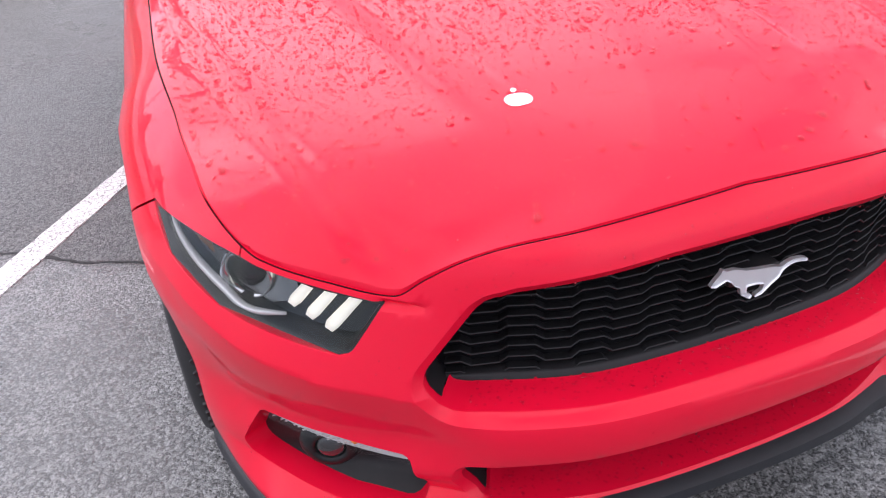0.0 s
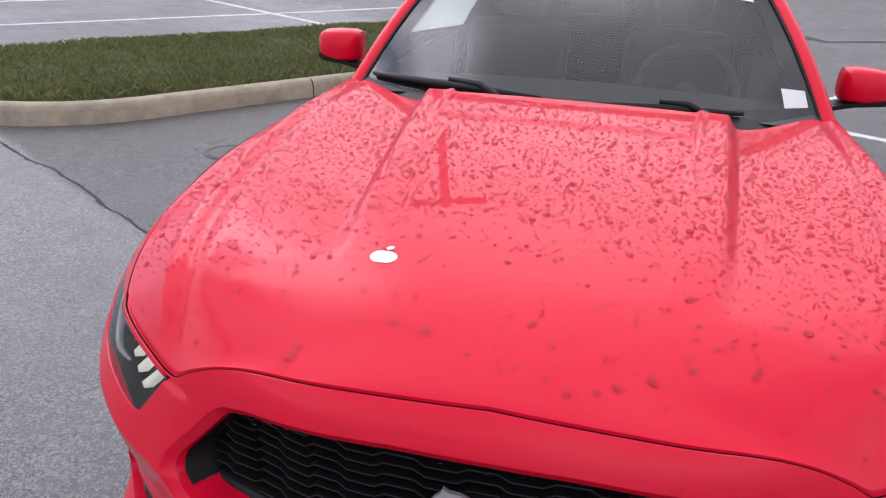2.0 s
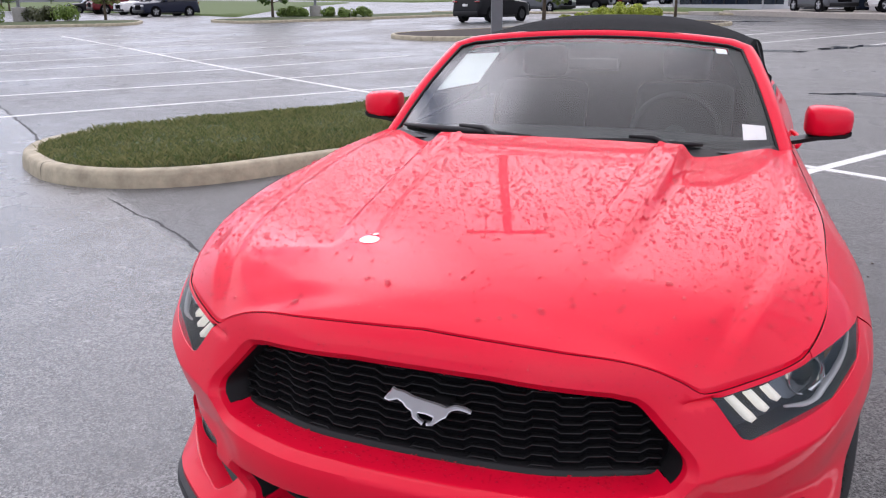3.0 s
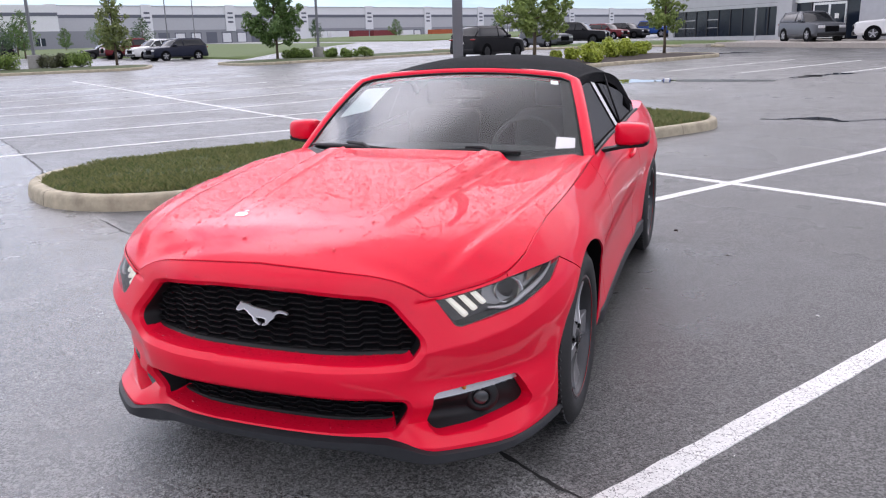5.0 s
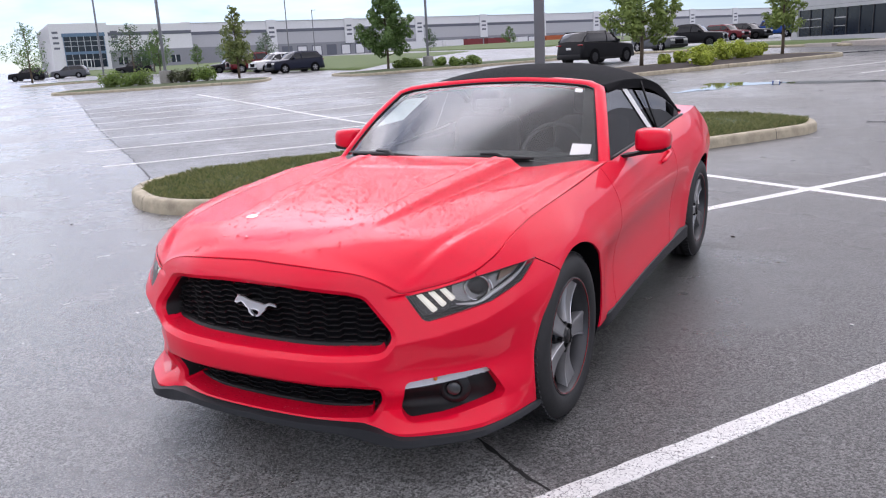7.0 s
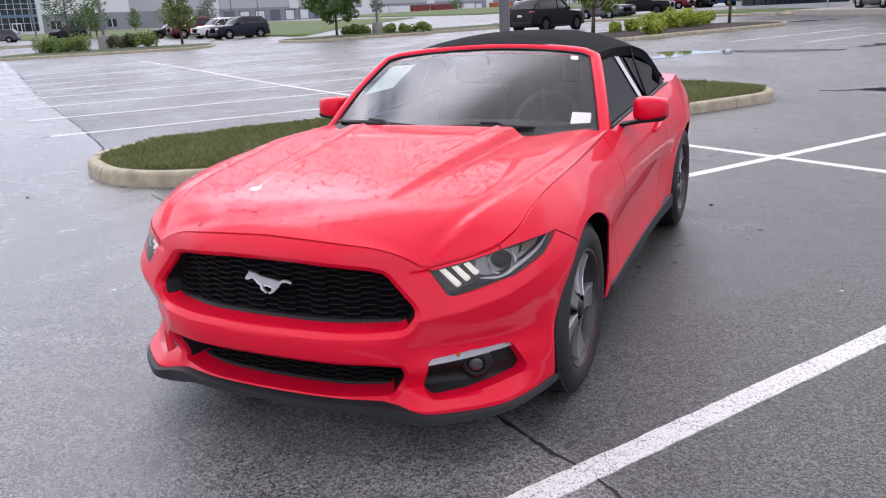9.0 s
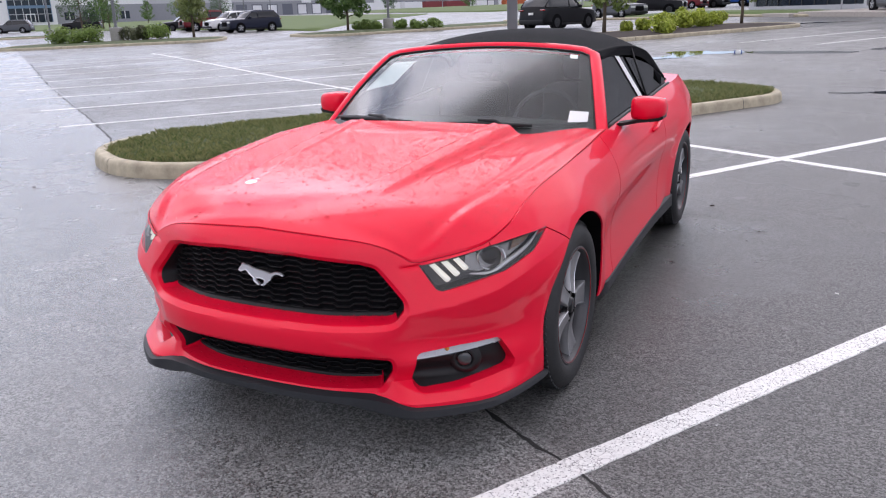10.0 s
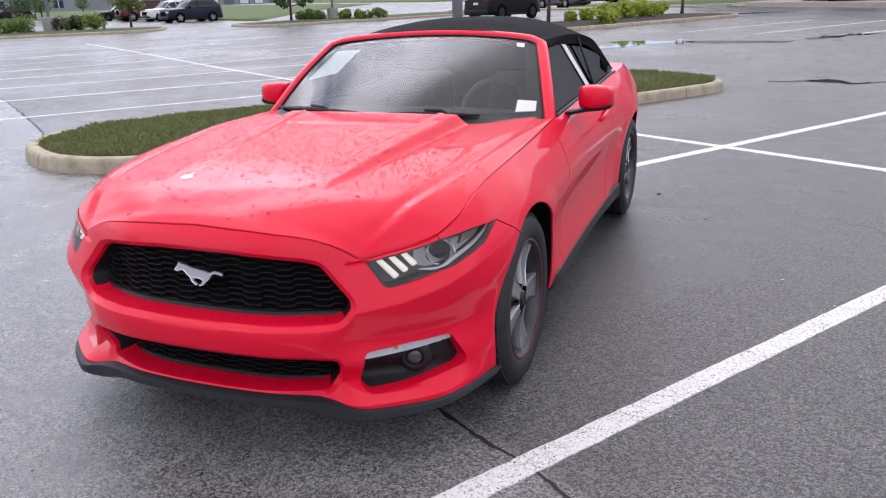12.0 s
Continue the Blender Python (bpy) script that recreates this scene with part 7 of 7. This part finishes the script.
def wheel_parts():
    """One wheel, its outer side towards +x, as (name, mesh, label)."""
    out = []
    tyre = spin_bm([(0.238, -0.002), (0.246, 0.008), (0.262, 0.016), (0.290, 0.020), (0.318, 0.012), (0.334, -0.004), (0.342, -0.022), (0.345, -0.045), (0.3455, -0.066),
                    (0.337, -0.069), (0.337, -0.078), (0.346, -0.081), (0.346, -0.108), (0.337, -0.111), (0.337, -0.120), (0.346, -0.123), (0.346, -0.150), (0.337, -0.153), (0.337, -0.161),
                    (0.345, -0.164), (0.340, -0.200), (0.325, -0.222), (0.290, -0.235), (0.24, -0.215)], 96)
    # cross grooves in the tread shoulder
    out.append(("tyre", mesh_of("tyre", tyre, "rubber"), "black tyre", None))
    bm = bmesh.new()
    for i in range(72):
        t = math.tau * i / 72
        m = Matrix.Rotation(t, 4, "X") @ Matrix.Translation((-0.03, 0, 0.3425)) @ Matrix.Rotation(0.35, 4, "Z")
        bmesh.ops.create_cube(bm, size=1, matrix=m @ Matrix.Diagonal((0.05, 0.011, 0.008, 1)))
    out.append(("tread", mesh_of("tread", bm, "rubber", False), "", "tyre"))
    rimm = spin_bm([(0.243, -0.004), (0.245, 0.004), (0.241, 0.009), (0.235, 0.006), (0.229, -0.004), (0.222, -0.03), (0.212, -0.08), (0.208, -0.17), (0.225, -0.2)], 72)
    out.append(("rim", mesh_of("rim", rimm, "rim_dark"), "dark grey alloy rim", None))
    out.append(("red_line", mesh_of("red_line", spin_bm([(0.2372, 0.0092), (0.2345, 0.0092), (0.2335, 0.0068), (0.2372, 0.0078)], 72), "tail"), "thin red line", "rim"))
    for k in range(5):
        m = Matrix.Rotation(math.tau * k / 5 + 0.2, 4, "X")
        bm = bmesh.new()
        # spoke: broad at the rim, with a hollow face between two raised edges
        loops = []
        for i in range(9):
            f = i / 8
            r = 0.050 + 0.182 * f
            w = 0.026 + 0.010 * f + 0.022 * f * f
            x = -0.006 - 0.012 * math.sin(math.pi * min(1, f * 1.05)) - 0.006 * f
            tw = 0.012 * f
            loops.append([bm.verts.new(m @ Vector((xx, yy, r))) for xx, yy in ((x - 0.045, -w * 0.9 + tw), (x - 0.004, -w + tw), (x, -w * 0.86 + tw), (x - 0.003, -w * 0.45 + tw), (x - 0.002, w * 0.45 + tw), (x, w * 0.86 + tw), (x - 0.004, w + tw), (x - 0.045, w * 0.9 + tw))])
        for p, q in zip(loops, loops[1:]):
            for i in range(7):
                bm.faces.new((p[i], p[i + 1], q[i + 1], q[i]))
        out.append(("spoke", mesh_of("spoke", bm, "rim_face"), "grey spoke with one bright edge", None))
        bm = bmesh.new()
        for sg in (1,):
            rows = []
            for i in range(9):
                f = i / 8
                r = 0.050 + 0.182 * f
                w = 0.026 + 0.010 * f + 0.022 * f * f
                x = -0.0045 - 0.012 * math.sin(math.pi * min(1, f * 1.05)) - 0.006 * f
                tw = 0.012 * f
                wd = 0.10 + 0.14 * f
                rows.append((bm.verts.new(m @ Vector((x - 0.002, sg * w * 1.0 + tw, r))), bm.verts.new(m @ Vector((x + 0.0006, sg * w * 0.92 + tw, r))), bm.verts.new(m @ Vector((x - 0.003, sg * w * (0.92 - wd) + tw, r)))))
            for p, q in zip(rows, rows[1:]):
                bm.faces.new((p[0], p[1], q[1], q[0]))
                bm.faces.new((p[1], p[2], q[2], q[1]))
        out.append(("spoke_edge", mesh_of("spoke_edge", bm, "rim_cut", False), "machined bright edge", "spoke"))
        bm = cyl_bm(0.011, 0.011, 0.03, 6, m @ Matrix.Translation((-0.022, 0.034, 0.047)) @ Matrix.Rotation(math.pi / 2, 4, "Y"))
        out.append(("lug_nut", mesh_of("lug_nut", bm, "gloss_black", False), "", None))
    hub = spin_bm([(0.0, -0.002), (0.026, -0.002), (0.031, -0.006), (0.032, -0.012), (0.060, -0.020), (0.072, -0.035), (0.072, -0.06)], 40)
    out.append(("centre_cap", mesh_of("centre_cap", hub, "gloss_black"), "black centre cap", None))
    disc = spin_bm([(0.06, -0.085), (0.165, -0.085), (0.165, -0.105), (0.06, -0.105)], 48)
    out.append(("brake_disc", mesh_of("brake_disc", disc, "disc"), "grey brake disc", None))
    return out


WHEEL = wheel_parts()
for sx in (1, -1):
    for wy in (0.925, 3.65):
        off = 0.922 if wy < 2 else 0.920
        hub = new("wheel")
        hub.parent = car
        hub.matrix_basis = pose(sx * off, wy - (0.025 if wy < 2 else 0.0), 0.346, 40.5 if wy < 2 else 12, 0, 0 if sx > 0 else 180)
        tagged(hub, "black tyre on a dark five-spoke alloy wheel")
        for name, me, label, parent in WHEEL:
            o = new(name, me)
            o.parent = hub
            if label:
                o["label"] = label


# ---- mirrors, wipers, cabin ----
def door_mirror(sx):
    bm = bmesh.new()
    loops = []
    # sections from the door outwards
    for x, y0, y1, z0, z1 in ((0.872, 2.10, 2.17, 0.965, 1.035), (0.880, 2.075, 2.19, 0.950, 1.056), (0.905, 2.055, 2.20, 0.945, 1.064), (0.960, 2.050, 2.20, 0.945, 1.064), (1.015, 2.065, 2.20, 0.952, 1.058),
                              (1.038, 2.09, 2.195, 0.962, 1.045), (1.047, 2.13, 2.185, 0.98, 1.02)):
        n = 20
        row = []
        for i in range(n):
            t = math.tau * i / n
            c, s = math.cos(t), math.sin(t)
            c, s = math.copysign(abs(c) ** 0.55, c), math.copysign(abs(s) ** 0.55, s)
            row.append(bm.verts.new((sx * x, (y0 + y1) / 2 + (y1 - y0) / 2 * c, (z0 + z1) / 2 + (z1 - z0) / 2 * s)))
        loops.append(row)
    for p, q in zip(loops, loops[1:]):
        for i in range(20):
            bm.faces.new((p[i], p[(i + 1) % 20], q[(i + 1) % 20], q[i]))
    bm.faces.new(loops[0])
    bm.faces.new(loops[-1])
    m = part("door_mirror", bm, "red", car, "red door mirror on a black arm", sharp=50)
    part("arm", sweep_bm([Vector((sx * x, y, z)) for x, y, z in ((0.79, 2.08, 0.925), (0.85, 2.10, 0.932), (0.92, 2.12, 0.945), (1.02, 2.13, 0.955), (1.04, 2.14, 0.965))],
                         [(Vector((0, 1, 0)), Vector((0, 0, 1)))] * 5, [(-0.05, -0.012), (-0.055, 0.004), (0.055, 0.004), (0.05, -0.012)]), "black_plastic", m, "black mirror arm", sharp=40)
    g = part("mirror_glass", box_bm(min(sx * 0.885, sx * 1.03), max(sx * 0.885, sx * 1.03), 2.199, 2.203, 0.962, 1.048, 0.001), "chrome", m, "mirror glass")


door_mirror(1)
door_mirror(-1)


def wiper(x0, x1, s, pivot_x, lift=0.012):
    """A wiper lying along the foot of the screen."""
    foot = lambda x, up: ws(x / 0.765, up, lift)
    blade = [foot(x0 + (x1 - x0) * i / 14, s + 0.012 * math.sin(math.pi * i / 14)) for i in range(15)]
    w = part("wiper", tube_bm(blade, [0.007 + 0.008 * math.sin(math.pi * i / 14) for i in range(15)], 6), "black_plastic", car, "black wiper at rest")
    arm = [foot(pivot_x, -0.04) + Vector((0, -0.01, 0.012)), foot((pivot_x + (x0 + x1) / 2) / 2, s + 0.01) + Vector((0, 0, 0.016)), foot((x0 + x1) / 2, s + 0.02) + Vector((0, 0, 0.016))]
    part("wiper_arm", tube_bm(arm, [0.014, 0.012, 0.007], 6), "black_plastic", w)


wiper(-0.72, -0.10, 0.045, -0.18)
wiper(0.00, 0.50, 0.030, 0.42)
# cowl panel under the screen's foot
bm = bmesh.new()
rows = []
for i in range(41):
    t = -1 + i / 20
    a, b = ws(t, 0.03, -0.002), ws(t, 0.0)
    rows.append((bm.verts.new(a), bm.verts.new(b + Vector((0, -0.06, -0.018))), bm.verts.new(b + Vector((0, -0.16 + 0.06 * abs(t), -0.05)))))
for p, q in zip(rows, rows[1:]):
    for i in range(2):
        bm.faces.new((p[i], p[i + 1], q[i + 1], q[i]))
part("cowl", bm, "black_plastic", car, "black plastic cowl")

# cabin
bm = bmesh.new()
rows = [[bm.verts.new((0.74 * t, y, z + 0.02 * (1 - t * t))) for t in (-1, -0.6, -0.2, 0.2, 0.6, 1)] for y, z in ((1.62, 0.935), (1.80, 0.945), (2.05, 0.93), (2.15, 0.87), (2.16, 0.62))]
for p, q in zip(rows, rows[1:]):
    for i in range(5):
        bm.faces.new((p[i], p[i + 1], q[i + 1], q[i]))
part("dashboard", bm, "interior", car, "dark grey dashboard", sharp=50)
part("cabin_floor", box_bm(-0.76, 0.76, 1.4, 3.7, 0.24, 0.30, 0.01), "interior", car)
part("rear_wall", box_bm(-0.70, 0.70, 3.45, 3.5, 0.3, 0.98, 0.02), "interior", car)
for sx in (1, -1):
    part("door_trim", box_bm(min(sx * 0.76, sx * 0.79), max(sx * 0.76, sx * 0.79), 1.75, 3.5, 0.28, 0.93, 0.01), "interior", car)
    seat = part("seat", box_bm(sx * 0.37 - 0.25, sx * 0.37 + 0.25, 2.35, 2.85, 0.38, 0.56, 0.06, 3), "interior", car, "dark front seat")
    bm = box_bm(sx * 0.37 - 0.24, sx * 0.37 + 0.24, 2.78, 2.92, 0.52, 1.06, 0.06, 3)
    for v in bm.verts:
        v.co.y += (v.co.z - 0.52) * 0.22
    part("backrest", bm, "interior", seat)
    bm = box_bm(sx * 0.37 - 0.12, sx * 0.37 + 0.12, 2.92, 3.02, 1.08, 1.24, 0.04, 3)
    part("headrest", bm, "interior", seat)
bm = bmesh.new()
at = pose(0.37, 2.22, 0.90, 68, 0, 0)
tube_bm([at @ Vector((0.185 * math.cos(math.tau * i / 40), 0.185 * math.sin(math.tau * i / 40), 0)) for i in range(40)], 0.014, 8, bm, closed=True)
for a in (200, 340, 270):
    tube_bm([at @ Vector((0, 0, -0.02)), at @ Vector((0.18 * math.cos(radians(a)), 0.18 * math.sin(radians(a)), 0))], 0.016, 6, bm)
cyl_bm(0.055, 0.05, 0.05, 20, at @ Matrix.Translation((0, 0, -0.02)), bm)
part("steering_wheel", bm, "interior", car, "dark steering wheel")
part("rear_view_mirror", box_bm(-0.11, 0.11, 2.24, 2.26, 1.17, 1.225, 0.012), "interior", car, "dark rear-view mirror")


# papers on the windshield
def sticker(corners, name, label, off=-0.007, bars=0):
    """A sheet on the screen's inner face; corners as (t, s): low left, low right, top right, top left."""
    bm = bmesh.new()
    n = 6
    rows = []
    for j in range(n + 1):
        row = []
        for i in range(n + 1):
            a, b = i / n, j / n
            t = (corners[0][0] * (1 - a) + corners[1][0] * a) * (1 - b) + (corners[3][0] * (1 - a) + corners[2][0] * a) * b
            s = (corners[0][1] * (1 - a) + corners[1][1] * a) * (1 - b) + (corners[3][1] * (1 - a) + corners[2][1] * a) * b
            row.append(bm.verts.new(ws(t, s, off)))
        rows.append(row)
    for p, q in zip(rows, rows[1:]):
        for i in range(n):
            bm.faces.new((p[i], p[i + 1], q[i + 1], q[i]))
    return part(name, bm, "paper", screen, label)


sticker([(-0.955, 0.40), (-0.64, 0.50), (-0.655, 0.84), (-0.955, 0.86)], "window_sheet", "large white paper sheet behind the glass")
sticker([(0.845, 0.075), (0.955, 0.075), (0.965, 0.185), (0.855, 0.20)], "small_sheet", "small white paper behind the glass", 0.002)
sticker([(0.815, 0.875), (0.885, 0.875), (0.885, 0.935), (0.815, 0.935)], "toll_tag", "small white tag behind the glass", 0.002)

# white decal on the bonnet: a plain rounded shape with a small leaf above
def decal():
    bm = bmesh.new()
    body = []
    for i in range(40):
        t = math.tau * i / 40
        r = 0.0235 * (1 + 0.10 * math.cos(2 * t) - 0.09 * math.exp(-((t - math.pi / 2) / 0.3) ** 2) - 0.06 * math.exp(-((t - 1.5 * math.pi) / 0.3) ** 2))
        body.append((r * math.cos(t), r * 0.98 * math.sin(t)))
    leaf = [(0.004 + 0.006 * math.cos(t) + 0.003 * math.sin(t), 0.031 + 0.008 * math.sin(t)) for t in (math.tau * i / 14 for i in range(14))]
    for ring_ in (body, leaf):
        vs = []
        for a, b in ring_:
            x, y = -0.255 + a, 0.402 + b
            vs.append(bm.verts.new((x, y, hood_z(x, y) + 0.0012)))
        bm.faces.new(vs)
    bmesh.ops.triangulate(bm, faces=bm.faces[:])
    return part("decal", bm, "decal", car, "small white round decal on the bonnet", smooth=False)


decal()


# ---- rain ----
def drop(bm, p, n, r, flat=0.42, k=7):
    """One bead of water on a surface."""
    n = n.normalized()
    a = n.orthogonal().normalized()
    b = n.cross(a)
    ex = random.uniform(0.8, 1.25)
    rings_ = []
    for rr, h in ((1.0, -0.05), (0.86, 0.55), (0.5, 0.9)):
        rings_.append([bm.verts.new(p + (a * math.cos(math.tau * i / k) * ex + b * math.sin(math.tau * i / k) / ex) * r * rr + n * r * flat * h) for i in range(k)])
    top = bm.verts.new(p + n * r * flat)
    for u, v in zip(rings_, rings_[1:]):
        for i in range(k):
            bm.faces.new((u[i], u[(i + 1) % k], v[(i + 1) % k], v[i]))
    for i in range(k):
        bm.faces.new((rings_[-1][i], rings_[-1][(i + 1) % k], top))


def rain():
    rng = random.Random(7)
    pts = []
    bm = bmesh.new()
    taken = {}

    def free(x, y, r):
        cx, cy = int(x / 0.02), int(y / 0.02)
        for i in (-1, 0, 1):
            for j in (-1, 0, 1):
                for (qx, qy, qr) in taken.get((cx + i, cy + j), ()):
                    if (qx - x) ** 2 + (qy - y) ** 2 < (qr + r) ** 2 * 1.3:
                        return False
        taken.setdefault((cx, cy), []).append((x, y, r))
        return True

    n = 0
    while n < 22000:
        x, y = rng.uniform(-0.82, 0.82), rng.uniform(0.14, 1.78)
        if y > hood_rear(x) - 0.045 or abs(x) > float(np.interp(y, GAP_Y, GAP_X)) - 0.015 or y < float(np.interp(abs(x), GAP_X[:GAP_K], GAP_Y[:GAP_K])) + 0.02:
            continue
        n += 1
        dense = smooth((y - 0.34 - 0.10 * math.cos(x * 5)) / 0.30) * 0.84 + 0.16
        dense = max(dense, 0.35 * smooth((abs(x) - 0.45) / 0.15))
        if rng.random() > dense:
            continue
        r = min(0.0095, max(0.0013, (0.0031 if y > 0.6 else 0.0022) * math.exp(rng.gauss(0, 0.55))))
        if not free(x, y, r):
            continue
        e = 0.004
        nrm = Vector((hood_z(x - e, y) - hood_z(x + e, y), hood_z(x, y - e) - hood_z(x, y + e), 2 * e)).normalized()
        drop(bm, Vector((x, y, hood_z(x, y))), nrm, r, rng.uniform(0.52, 0.68), 9)
    # fender tops, header and the shelves of the grilles
    for _ in range(900):
        u = rng.uniform(UX(0.82), UY(1.8))
        z = Z_TOP(u) * rng.uniform(0.86, 0.99)
        if u < UX(0.9) and z < 0.76 or region(u, z) == "":
            continue
        p = wrap(u, z)
        nrm = (wrap(u + 0.01, z) - p).cross(wrap(u, z + 0.01) - p)
        for sx in (1, -1):
            if rng.random() < 0.55:
                drop(bm, Vector((sx * p.x, p.y, p.z)), Vector((sx * abs(nrm.x), nrm.y, abs(nrm.z))), min(0.0035, 0.0011 * math.exp(abs(rng.gauss(0, 0.6)))), 0.4, 6)
    for _ in range(420):
        u = rng.uniform(0, PX(0.5, 0.5))
        d = rng.uniform(0.020, 0.075)
        sx = rng.choice((1, -1))
        for zz in (0.505 + 0.008 * d / 0.09, 0.252 + 0.014 * d / 0.09):
            p = wrap(u, zz, d)
            drop(bm, Vector((sx * p.x, p.y, zz + 0.0008)), Vector((0, 0, 1)), rng.uniform(0.0014, 0.0036), 0.45, 6)
    # the screen: fine beads, thicker towards the header
    for _ in range(1300):
        t, s_ = rng.uniform(-0.97, 0.97), 1 - abs(rng.gauss(0, 0.28 if rng.random() < 0.65 else 0.8))
        if not 0.06 < s_ < 0.99:
            continue
        drop(bm, ws(t, s_, 0.0006), Vector((0.15 * t, -0.42, 0.9)), rng.uniform(0.0012, 0.0033), 0.6, 7)
    # the bumper's face
    for k in range(700):
        u, z = rng.uniform(0, UX(0.88)), rng.uniform(0.24, 0.74) if k < 160 else rng.uniform(0.70, 0.80)
        if region(u, z) != "front_bumper" or z > Z_TOP(u) - 0.01:
            continue
        p = wrap(u, z)
        q = plan_normal(u)
        drop(bm, Vector((rng.choice((1, -1)) * p.x, p.y, z)), Vector((-q[0], -q[1], 0.1)), rng.uniform(0.0012, 0.0026), 0.4, 6)
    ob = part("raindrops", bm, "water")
    tagged(ob, "raindrops with a darkened tint beaded over the car's red paint", "raindrops", kind="stuff")
    return ob


rain()
